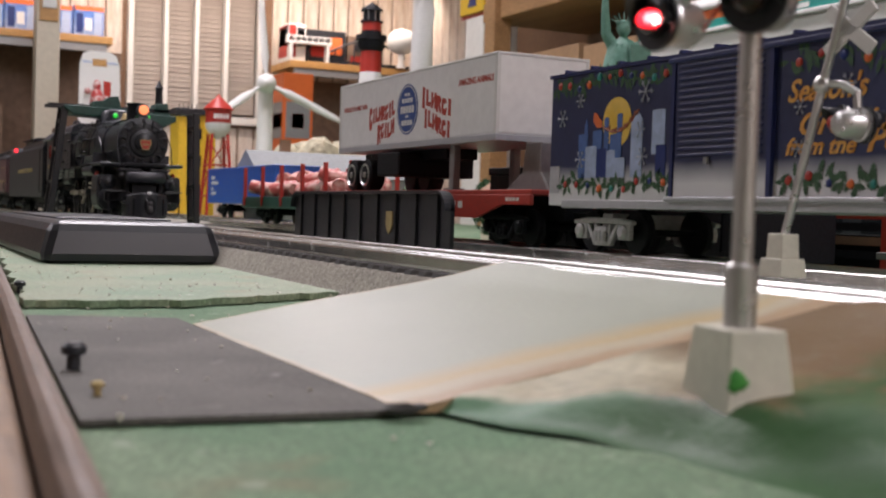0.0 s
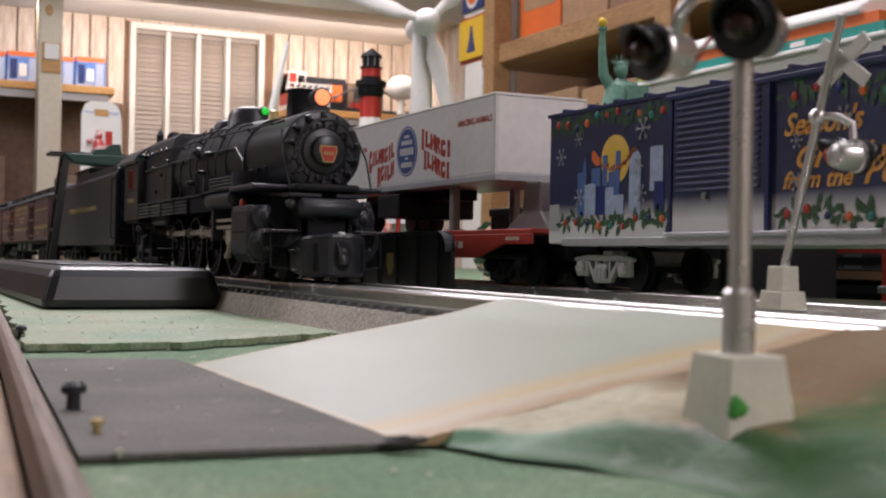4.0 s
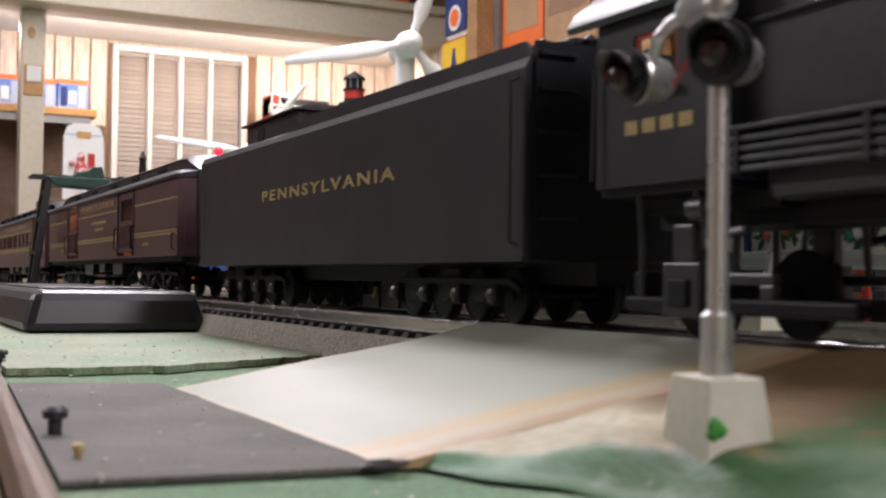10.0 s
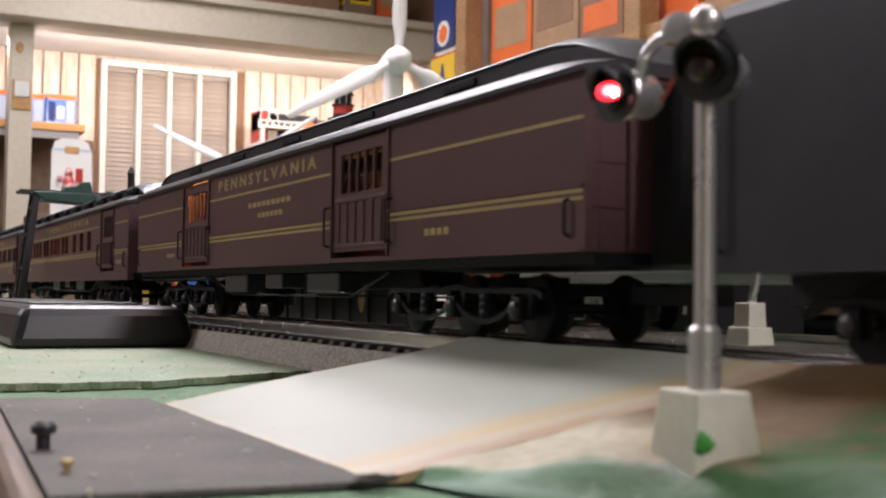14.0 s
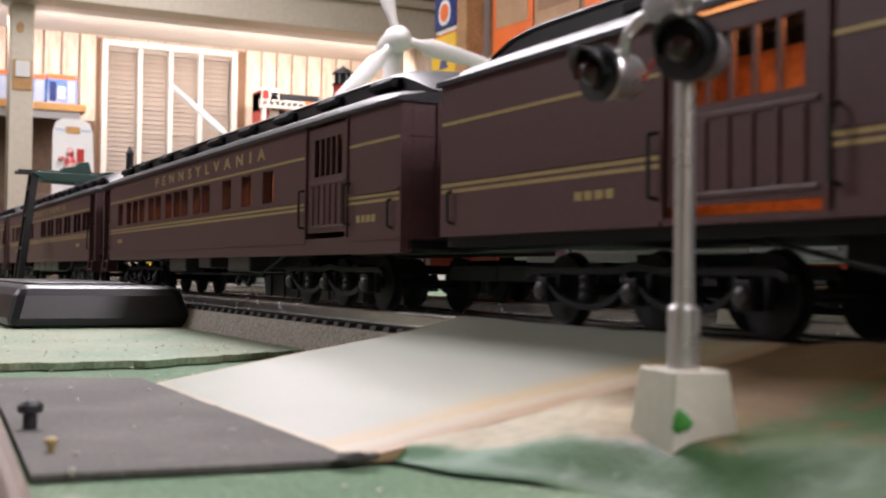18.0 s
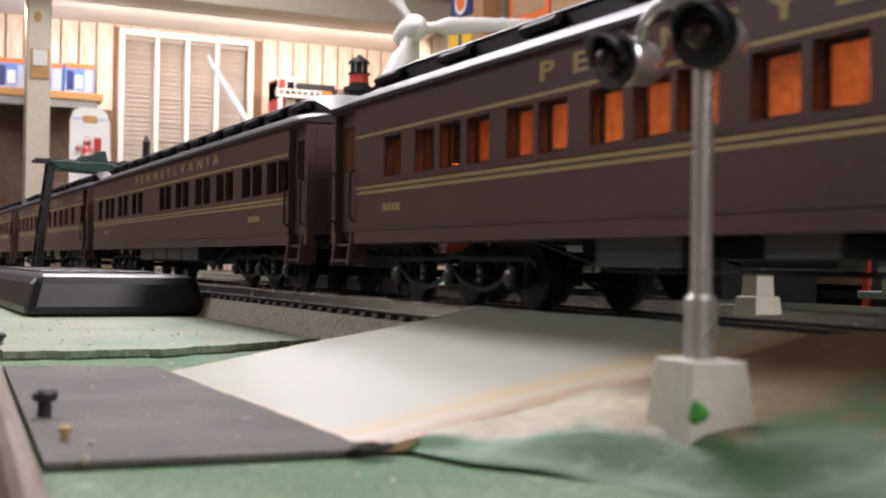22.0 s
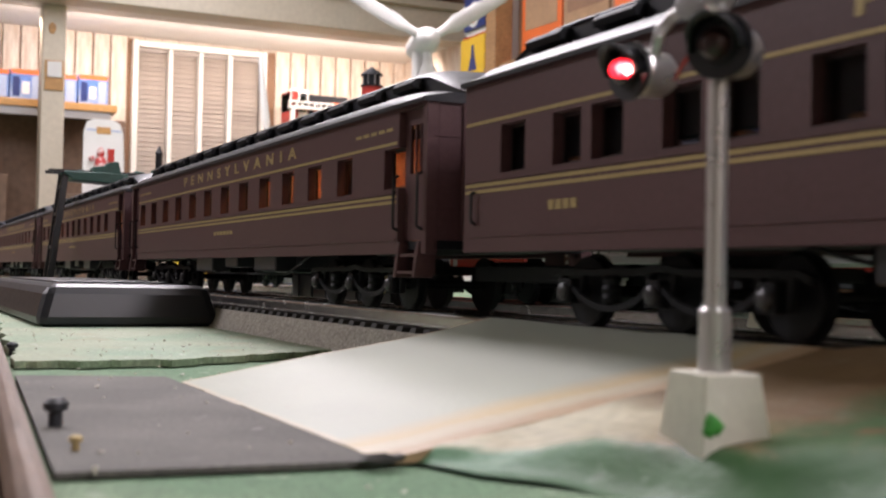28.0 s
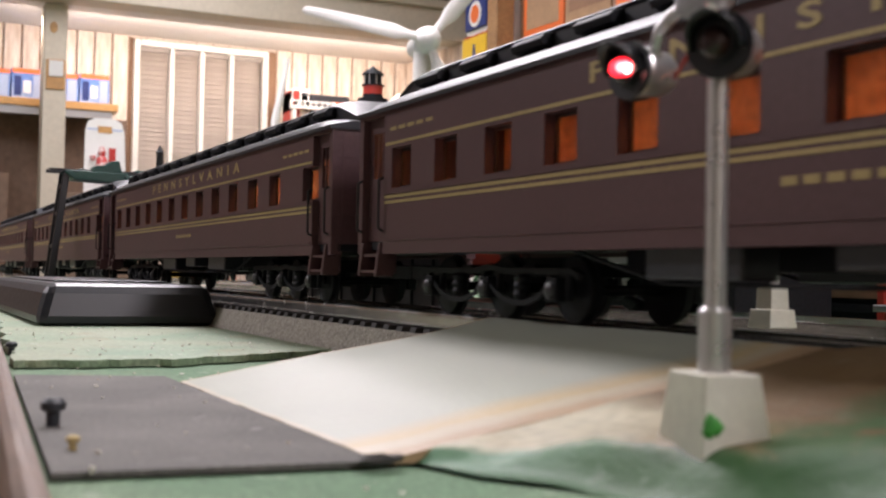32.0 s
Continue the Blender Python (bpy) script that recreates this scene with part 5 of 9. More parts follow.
shop = thing("model_shop", "white model shop with a striped orange and teal fascia", "model building", m=pose(-1.00, 0.86, 0))
boxes("wall", "white", shop, [(-0.16, 0.22, -0.06, 0.08, 0.0, 0.2355)], bevel=0.001)
for z in (0.05, 0.12, 0.165):
    for i in range(6):
        boxes("window", "navy", shop, [(-0.13 + 0.058 * i, -0.10 + 0.058 * i, -0.0608, -0.0599, z, z + 0.026)])
boxes("cornice", "white", shop, [(-0.165, 0.225, -0.066, 0.085, 0.2357, 0.2400)], bevel=0.001)
band_teal = boxes("fascia", "teal", shop, [(-0.160, 0.220, -0.061, 0.080, 0.2402, 0.2500)], "teal fascia with pale dots")
for k, u in enumerate((-0.145, -0.120, -0.085, 0.030, 0.110)):
    boxes("fascia_print", ("yellow", "leaf_bright", "yellow", "white", "white")[k], band_teal, [(u - 0.010, u + 0.010, -0.0618, -0.0609, 0.2425, 0.2475)], bevel=0.0003)
boxes("upper_band", "orange", shop, [(-0.150, 0.210, -0.058, 0.078, 0.2502, 0.2610)], "orange upper band")
bm = bmesh.new()
prism(bm, [(-0.062, 0.2612), (0.082, 0.2612), (0.082, 0.2680), (0.060, 0.2800), (-0.040, 0.2800), (-0.062, 0.2680)], "x", -0.120, 0.190)
part("roof", bm, "white", shop, "white rounded roof", bevel=0.003)

rng = random.Random(17)
for i, (x, y, w, d, h, mt, rf) in enumerate(((-1.15, 0.66, 0.10, 0.08, 0.060, "cream", "brown"), (-0.80, 0.72, 0.12, 0.08, 0.080, "card", "roofing"))):
    h0 = thing("model_house", {"brown": "small brown model house with a grey roof", "red": "small red model shed with a black roof", "orange": "small orange model shed with a black roof", "cream": "cream model house with a brown roof", "card": "tan model house with a grey roof"}[mt], "model building", "model houses", pose(x, y, 0, 0, 0, rng.uniform(-8, 8)))
    boxes("wall", mt, h0, [(-w / 2, w / 2, -d / 2, d / 2, 0, h)], bevel=0.0006)
    bm = bmesh.new()
    prism(bm, [(-d / 2 - 0.005, h - 0.001), (d / 2 + 0.005, h - 0.001), (0, h + d * 0.35)], "x", -w / 2 - 0.004, w / 2 + 0.004)
    part("roof", bm, rf, h0)
    for k in range(3):
        boxes("window", "soot", h0, [(-w * 0.36 + w * 0.28 * k, -w * 0.20 + w * 0.28 * k, -d / 2 - 0.0008, -d / 2 + 0.0002, h * 0.35, h * 0.75)])


def model_tree(x, y, h, seed):
    r = random.Random(seed)
    root = thing("model_tree", "small bushy model tree", "tree", "model trees", pose(x, y, 0))
    bm = bmesh.new()
    tube(bm, (0, 0, 0), (0.001, 0, h * 0.5), h * 0.045, h * 0.02, seg=8)
    for k in range(5):
        a = k * 1.26
        tube(bm, (0, 0, h * (0.28 + 0.05 * k)), (h * 0.2 * math.cos(a), h * 0.2 * math.sin(a), h * (0.5 + 0.06 * k)), h * 0.018, h * 0.008, seg=6)
    part("trunk", bm, "wood", root)
    bm = bmesh.new()
    for k in range(520):
        u = r.uniform(0, 1)
        a, rad = r.uniform(0, 6.283), h * 0.30 * math.sin(math.pi * (0.15 + 0.8 * u)) * r.uniform(0.5, 1.05)
        c = Vector((rad * math.cos(a), rad * math.sin(a), h * (0.32 + 0.68 * u)))
        s = h * r.uniform(0.02, 0.045)
        m = Matrix.Translation(c) @ Euler((r.uniform(0, 6), r.uniform(0, 6), r.uniform(0, 6))).to_matrix().to_4x4()
        bm.faces.new([bm.verts.new(m @ Vector(p)) for p in ((-s, -s * 0.6, 0), (s, -s * 0.5, s * 0.2), (s * 0.8, s * 0.6, 0), (-s * 0.7, s * 0.5, s * 0.25))])
    crown = part("crown", bm, "leaf", root, "crown of small dark leaves")
    return root


for i, (x, y, h) in enumerate(((-0.72, 0.67, 0.075), (-0.55, 0.66, 0.06), (-1.25, 0.56, 0.07), (-0.95, 0.50, 0.05), (-1.05, 0.72, 0.09), (-1.42, 0.74, 0.08), (-0.36, 0.66, 0.05))):
    model_tree(x, y, h, i)
truck = thing("toy_truck", "red toy truck with a slatted orange load bed", "toy vehicle", m=pose(-0.512, 0.450, 0.0))
cab = boxes("cab", "red", truck, [(-0.010, 0.008, -0.014, 0.014, 0.012, 0.042)], bevel=0.0025)
boxes("windscreen", "pane_dark", cab, [(-0.0104, -0.0099, -0.011, 0.011, 0.028, 0.038)])
boxes("side_window", "pane_dark", cab, [(-0.006, 0.004, -0.0144, -0.0138, 0.028, 0.038)])
boxes("chassis", "soot", truck, [(-0.012, 0.088, -0.010, 0.010, 0.010, 0.0125)])
for x in (0.032, 0.086):
    boxes("stake", "flat_red", truck, [(x - 0.002, x + 0.002, -0.0140, -0.0115, 0.014, 0.042)], bevel=0.0004)
for z, mt in ((0.018, "soot"), (0.025, "brown"), (0.032, "soot"), (0.038, "flat_red")):
    boxes("slat", mt, truck, [(0.0105, 0.087, -0.0113, -0.0100, z, z + 0.0042)])
boxes("load_bed", "soot", truck, [(0.0105, 0.087, -0.0098, 0.0130, 0.0127, 0.0300)])
for x in (0.0, 0.062, 0.078):
    for s in (-1, 1):
        bm = bmesh.new()
        lathe(bm, (x, s * 0.0135, 0.0072), (x, s * 0.006, 0.0072), [(0, 0.003), (0.0003, 0.0062), (0.001, 0.0072), (0.0045, 0.0072), (0.005, 0.004)], 18)
        part("wheel", bm, "soot", truck, smooth=True)
factory = thing("model_factory", "low dark grey model factory behind the track", "model building", m=pose(-0.50, 0.560, 0.0))
boxes("wall", "graphite_dark", factory, [(-0.34, 0.30, -0.03, 0.03, 0.0, 0.070)], bevel=0.001)
boxes("roof", "black", factory, [(-0.345, 0.305, -0.034, 0.034, 0.0702, 0.0745)], bevel=0.001)
for k in range(14):
    boxes("window", "pane_dark", factory, [(-0.28 + 0.041 * k, -0.255 + 0.041 * k, -0.0305, -0.0295, 0.030, 0.052)])


# ---- red loading rack behind the boxcar ----
rack = thing("loading_rack", "red model loading rack with an orange load behind the boxcar", "model rack")
for x in (-0.400, -0.335, -0.270, -0.205):
    boxes("post", "flat_red", rack, [(x - 0.0035, x + 0.0035, 0.436, 0.442, 0.0, 0.052)], bevel=0.0006)
for z in (0.030, 0.044):
    boxes("rail", "flat_red", rack, [(-0.400, -0.205, 0.4370, 0.4405, z, z + 0.0035)], bevel=0.0005)
boxes("deck", "trailer_grey", rack, [(-0.420, -0.190, 0.425, 0.480, 0.0190, 0.0225)], "grey deck", bevel=0.0006)
boxes("load", "orange", rack, [(-0.385, -0.300, 0.448, 0.470, 0.0226, 0.0460)], "orange load", bevel=0.0010)
boxes("load", "white", rack, [(-0.285, -0.225, 0.450, 0.472, 0.0226, 0.0400)], "pale load", bevel=0.0010)


# ---- wind turbines ----
ROTORS = []


def turbine(name, label, hub, blade, facing, start, rate, slim=1.0):
    """facing: the way its rotor looks, in degrees about z."""
    root = thing(name, label, "wind turbine", "wind turbines", pose(hub[0], hub[1], 0, 0, 0, facing))
    s = blade / 0.17
    bm = bmesh.new()
    lathe(bm, (0, 0, 0), (0, 0, 1), [(0, 0.022 * s), (0.004, 0.022 * s), (0.0042, 0.0175 * s), (hub[2] - 0.010 * s, 0.0135 * s)], 24)
    part("tower", bm, "white", root, smooth=True)
    bm = bmesh.new()
    lathe(bm, (-0.045 * s, 0, hub[2]), (1, 0, hub[2]), [(0, 0.010 * s), (0.004 * s, 0.015 * s), (0.040 * s, 0.0175 * s), (0.058 * s, 0.0175 * s), (0.060 * s, 0.012 * s)], 20)
    part("nacelle", bm, "white", root, "rounded white nacelle", smooth=True)
    bm = bmesh.new()
    lathe(bm, (-0.006 * s, 0, 0), (1, 0, 0), [(0, 0.014 * s), (0.004 * s, 0.0185 * s), (0.020 * s, 0.0165 * s), (0.032 * s, 0.010 * s), (0.036 * s, 0.002 * s)], 20)
    rotor = part("rotor", bm, "white", root, "white three-bladed rotor", smooth=True)
    rotor.matrix_basis = pose(0.022 * s, 0, hub[2])
    for k in range(3):
        bm = bmesh.new()
        secs = []
        for d, w, t, tw in ((0.010, 0.006, 0.0055, 0), (0.030, 0.0065, 0.005, 10), (0.046, 0.0125, 0.0036, 24), (0.085, 0.0105, 0.0028, 16), (0.130, 0.0078, 0.0022, 10), (0.165, 0.0054, 0.0015, 6), (0.170, 0.0025, 0.0008, 5)):
            ring = []
            for i in range(10):
                a = 2 * math.pi * i / 10
                y, x = w * slim * math.cos(a) * s, t * math.sin(a) * s
                c, q = math.cos(radians(tw)), math.sin(radians(tw))
                ring.append(bm.verts.new((0.008 * s + x * c - y * q, x * q + y * c, d * s)))
            secs.append(ring)
        for a, b in zip(secs, secs[1:]):
            for i in range(10):
                bm.faces.new((a[i], a[(i + 1) % 10], b[(i + 1) % 10], b[i]))
        bm.faces.new(secs[0]), bm.faces.new(secs[-1])
        bm.transform(Matrix.Rotation(2 * math.pi * k / 3, 4, "X"))
        part("blade", bm, "white", rotor, smooth=True)
    ROTORS.append((rotor, start, rate))
    return root


turbine("wind_turbine", "white model wind turbine with turning blades", (-1.50, 0.6760, 0.3545), 0.175, -12, 178 + 115.5 * 7.0, -115.5)
turbine("wind_turbine", "white model wind turbine with turning blades", (-2.20, 0.6690, 0.2680), 0.175, -14, 178 + 124.25 * 0.3, -124.25, 0.68)


# ---- the moving train: lengths along it are measured from one mark, forward positive ----
S_ROWS = [-1.6083, -1.5093, -1.4061, -1.2961, -1.1832, -1.0705, -0.9614, -0.8536, -0.7511, -0.6454, -0.5384, -0.4319, -0.3253, -0.2181, -0.1096, 0.0,
          0.1072, 0.2119, 0.3165, 0.4227, 0.5257, 0.6330, 0.7388, 0.8441, 0.9491, 1.0545, 1.1594, 1.2650, 1.3712, 1.4803, 1.5905, 1.7004, 1.8110]
CURVE_X, CURVE_R = -2.7, 0.914


def along(u):
    """A point of the near track's centre line: straight, then a curve back towards the arm of the layout."""
    if u >= CURVE_X:
        return Vector((u, TRACK1, RAIL))
    a = (CURVE_X - u) / CURVE_R
    return Vector((CURVE_X - CURVE_R * math.sin(a), TRACK1 - CURVE_R * (1 - math.cos(a)), RAIL))


def train_pose(u, half):
    f, b = along(u + half), along(u - half)
    c, d = (f + b) / 2, f - b
    return Matrix.Translation(c) @ Matrix.Rotation(math.atan2(d.y, d.x), 4, "Z")


def travelled(t):
    k = min(int(t), 31)
    return S_ROWS[k] + (S_ROWS[k + 1] - S_ROWS[k]) * (t - k)


TRAIN, AXLES, RODS = [], [], []        # what motions() keys


def pierced(bm, x0, x1, z0, z1, y_out, y_in, holes):
    """A wall in x and z with openings cut through its thickness."""
    xs = sorted({x0, x1, *[v for h in holes for v in h[:2]]})
    zs = sorted({z0, z1, *[v for h in holes for v in h[2:]]})

    def solid(i, j):
        if not (0 <= i < len(xs) - 1 and 0 <= j < len(zs) - 1):
            return False
        cx, cz = (xs[i] + xs[i + 1]) / 2, (zs[j] + zs[j + 1]) / 2
        return not any(h[0] < cx < h[1] and h[2] < cz < h[3] for h in holes)

    made = {}

    def vert(i, j, y):
        if (i, j, y) not in made:
            made[i, j, y] = bm.verts.new((xs[i], y, zs[j]))
        return made[i, j, y]

    for i in range(len(xs) - 1):
        for j in range(len(zs) - 1):
            if not solid(i, j):
                continue
            for y in (y_out, y_in):
                bm.faces.new([vert(*c, y) for c in ((i, j), (i + 1, j), (i + 1, j + 1), (i, j + 1))])
            for other, a, b in (((i - 1, j), (i, j), (i, j + 1)), ((i + 1, j), (i + 1, j), (i + 1, j + 1)), ((i, j - 1), (i, j), (i + 1, j)), ((i, j + 1), (i, j + 1), (i + 1, j + 1))):
                if not solid(*other):
                    bm.faces.new((vert(*a, y_out), vert(*b, y_out), vert(*b, y_in), vert(*a, y_in)))


def wheelset(parent, x, r, z=None, y=0.0150, material="soot", rim=None):
    """One axle with its two wheels, which turns."""
    bm = bmesh.new()
    out = [(-y - 0.0030, r * 0.16), (-y - 0.0022, r * 0.2), (-y - 0.0022, r * 0.62), (-y - 0.0019, r * 0.94), (-y - 0.0022, r * 0.97), (-y - 0.0020, r), (-y + 0.0004, r), (-y + 0.0006, r * 1.09), (-y + 0.0012, r * 1.09), (-y + 0.0012, r * 0.3), (-y + 0.002, r * 0.16)]
    lathe(bm, (0, 0, 0), (0, 1, 0), out + [(-d, q) for d, q in out[::-1]], 24)
    w = part("wheelset", bm, material, parent, smooth=True)
    w.matrix_basis = pose(x, 0, r if z is None else z)
    AXLES.append((w, x, r))
    return w


def passenger_truck(parent, x0):
    bm = bmesh.new()
    for s in (-1, 1):
        y = s * 0.0215
        top = [(x0 - 0.0520, 0.0140), (x0 - 0.0480, 0.0156), (x0 - 0.0100, 0.0156), (x0, 0.0168), (x0 + 0.0100, 0.0156), (x0 + 0.0480, 0.0156), (x0 + 0.0520, 0.0140)]
        prism(bm, top + [(x, z - 0.0020) for x, z in top[::-1]], "y", y - 0.0012, y + 0.0012)
        for dx in (-0.0405, 0.0, 0.0405):
            for e in (-1, 1):
                prism(bm, [(x0 + dx + e * 0.0040, 0.0140), (x0 + dx + e * 0.0062, 0.0140), (x0 + dx + e * 0.0050, 0.0062), (x0 + dx + e * 0.0040, 0.0062)], "y", y - 0.0010, y + 0.0010)
    for e in (-1, 1):
        box(bm, x0 + e * 0.0205 - 0.0035, x0 + e * 0.0205 + 0.0035, -0.0203, 0.0203, 0.0130, 0.0165)
    box(bm, x0 - 0.024, x0 + 0.024, -0.005, 0.005, 0.0150, 0.0190)
    tr = part("truck", bm, "soot", parent, "black six-wheel truck", bevel=0.0003)
    for s in (-1, 1):
        for e in (-1, 1):
            # the equalizer hangs in a bow from one journal to the next and carries a spring
            bm = bmesh.new()
            bow = [(x0 + e * (0.003 + 0.0345 * k / 8), 0.0112 - 0.0052 * math.sin(math.pi * k / 8) ** 0.7) for k in range(9)]
            prism(bm, bow + [(x, z - 0.0016) for x, z in bow[::-1]], "y", min(s * 0.0231, s * 0.0240), max(s * 0.0231, s * 0.0240))
            part("equalizer", bm, "soot", tr)
            bm = bmesh.new()
            lathe(bm, (x0 + e * 0.0205, s * 0.0224, 0.0066), (x0 + e * 0.0205, s * 0.0224, 0.02), [(0, 0.0021), (0.0012, 0.0026), (0.0024, 0.0021), (0.0036, 0.0026), (0.0048, 0.0021), (0.0060, 0.0026), (0.0070, 0.0021)], 12)
            part("spring", bm, "soot", tr, smooth=True)
        for dx in (-0.0405, 0.0, 0.0405):
            bm = bmesh.new()
            frustum(bm, x0 + dx - 0.0032, x0 + dx + 0.0032, s * 0.0226 - 0.0022, s * 0.0226 + 0.0022, 0.0060, 0.0128, 0.0006, 0.0002)
            jb = part("journal_box", bm, "soot", tr, bevel=0.0005)
            bm = bmesh.new()
            lathe(bm, (x0 + dx, s * 0.0247, 0.0092), (x0 + dx, s * 0.03, 0.0092), [(0, 0.0025), (0.0008, 0.0023), (0.0014, 0.0014), (0.0016, 0.0004)], 14)
            part("journal_lid", bm, "graphite", jb, "greasy rounded journal lid", smooth=True)
    for dx in (-0.0405, 0.0, 0.0405):
        wheelset(tr, x0 + dx, 0.0095)
    return tr


def car_roof(root, half, vents, small):
    bm = bmesh.new()
    side = [(-0.0335, 0.0700), (-0.0335, 0.0715), (-0.0310, 0.0742), (-0.0265, 0.0762), (-0.0205, 0.0775), (-0.0205, 0.0828), (-0.0215, 0.0834), (-0.0205, 0.0842), (-0.0150, 0.0862), (-0.0080, 0.0872), (0, 0.0875)]
    prof = side + [(-y, z) for y, z in side[-2::-1]]
    secs = []
    for x, f, g in ((half + 0.001, 0.02, 0.75), (half - 0.004, 0.22, 0.92), (half - 0.012, 0.55, 0.99), (half - 0.022, 0.85, 1.0), (half - 0.032, 0.97, 1.0), (half - 0.042, 1.0, 1.0)):
        secs.append((x, f, g))
    secs = secs + [(-x, f, g) for x, f, g in secs[::-1]]
    rings = [[bm.verts.new((x, y * (g if z > 0.0735 else 1.0), z if z < 0.0735 else 0.0735 + (z - 0.0735) * f)) for y, z in prof] for x, f, g in secs]
    for a, b in zip(rings, rings[1:]):
        for i in range(len(prof) - 1):
            bm.faces.new((a[i], a[i + 1], b[i + 1], b[i]))
    for r in (rings[0], rings[-1]):
        bm.faces.new(r)
    roof = part("roof", bm, "roof", root, "black clerestory roof", smooth=True)
    me = None
    for s in (-1, 1):
        for x, w in vents:
            bm = bmesh.new()
            if small:
                box(bm, x - w / 2, x + w / 2, s * 0.0207 - 0.0006, s * 0.0207 + 0.0006, 0.0792, 0.0818)
            else:
                prism(bm, [(s * 0.0200, 0.0780), (s * 0.0245, 0.0788), (s * 0.0252, 0.0806), (s * 0.0236, 0.0822), (s * 0.0200, 0.0826)], "x", x - w / 2, x + w / 2)
            part("vent", bm, "soot", roof, bevel=0.0003)
    return roof


def car_window(root, x0, x1, z0, z1, s, interior):
    """A sash set back in its opening, with its pane."""
    bm = bmesh.new()
    f = 0.0010
    y0, y1 = s * 0.0279, s * 0.0287
    pierced(bm, x0, x1, z0, z1, y0, y1, [(x0 + f, x1 - f, z0 + f, z1 - f)])
    w = part("window", bm, "sash", root)
    bm = bmesh.new()
    box(bm, x0 + f * 0.5, x1 - f * 0.5, s * 0.0282 - 0.00015, s * 0.0282 + 0.00015, z0 + f * 0.5, z1 - f * 0.5)
    p = part("pane", bm, "pane", w)
    p.visible_shadow = False
    return w


def baggage_door(root, x0, x1, s):
    y = s * 0.0312
    bm = bmesh.new()
    pierced(bm, x0, x1, 0.0285, 0.0690, y - 0.0006, y + 0.0006, [(x0 + 0.007, x1 - 0.006, 0.0500, 0.0645)])
    door = part("sliding_door", bm, "tuscan", root)
    n = 5
    step = (x1 - x0 - 0.013) / n
    for i in range(1, n):
        x = x0 + 0.007 + i * step
        boxes("window_bar", "tuscan", door, [(x - 0.0007, x + 0.0007, y - 0.0005, y + 0.0005, 0.0500, 0.0645)])
    for i in range(6):
        x = x0 + 0.006 + (x1 - x0 - 0.012) * i / 5
        boxes("rib", "tuscan", door, [(x - 0.0008, x + 0.0008, min(y, y + s * 0.0012), max(y, y + s * 0.0012), 0.0315, 0.0465)], bevel=0.0003)
    boxes("rail", "tuscan", door, [(x0 + 0.002, x1 - 0.002, min(y, y + s * 0.0012), max(y, y + s * 0.0012), 0.0466, 0.0480), (x0 + 0.002, x1 - 0.002, min(y, y + s * 0.0012), max(y, y + s * 0.0012), 0.0300, 0.0312)], bevel=0.0003)
    for x in (x0 - 0.003, x1 + 0.003):
        bm = bmesh.new()
        wire(bm, [(x, s * 0.032, 0.0455), (x, s * 0.0345, 0.0450), (x, s * 0.0345, 0.0310), (x, s * 0.032, 0.0305)], 0.0005)
        part("grab_iron", bm, "black", root)
    for x in (x0 - 0.0012, x1):
        boxes("door_jamb", "tuscan", root, [(x, x + 0.0012, min(s * 0.0315, s * 0.0328), max(s * 0.0315, s * 0.0328), 0.0262, 0.0705)])


def bars(root, x0, x1, z0, z1, s, n, material="gold", name="number_bar"):
    """Small unreadable writing as bars."""
    w = (x1 - x0) / n
    for i in range(n):
        boxes(name, material, root, [(x0 + i * w + w * 0.14, x0 + (i + 1) * w - w * 0.14, min(s * 0.032, s * 0.03215), max(s * 0.032, s * 0.03215), z0, z1)])


CARS = {
    "baggage": dict(doors=[(0.0795, 0.1300), (-0.1390, -0.0905)], windows=[], vestibules=(), lit=0, vents=[(0.16 - 0.08 * i, 0.022) for i in range(5)], small=True,
                    label="dark red baggage car with gold stripes and barred doors"),
    "combine": dict(doors=[(0.1620, 0.2035)], windows=[0.1130, 0.0820, 0.0510, 0.0145, -0.0030, -0.0275, -0.0440, -0.0625, -0.0875, -0.1050, -0.1295, -0.1480, -0.1665, -0.1920], vestibules=(-1,), lit=1,
                    vents=[(0.215 - 0.054 * i, 0.019) for i in range(9)], small=False, label="dark red combine car with orange-lit windows"),
    "coach": dict(doors=[], windows=[0.2190, 0.2030, 0.1810, 0.1640, 0.1350, 0.1180, 0.0920, 0.0750, 0.0470, 0.0300, 0.0040, -0.0120, -0.0750, -0.0940, -0.1230, -0.1420, -0.1720, -0.1910, -0.2200], vestibules=(1,), lit=0,
                  vents=[(0.215 - 0.036 * i, 0.019) for i in range(13)], small=False, label="dark red coach with dark paired windows"),
    "sleeper": dict(doors=[], windows=[0.2220] + [0.1740 - 0.0350 * i for i in range(12)], vestibules=(1, -1), lit=2,
                    vents=[(0.212 - 0.035 * i, 0.018) for i in range(13)], small=False, label="dark red sleeping car with dim orange windows"),
}


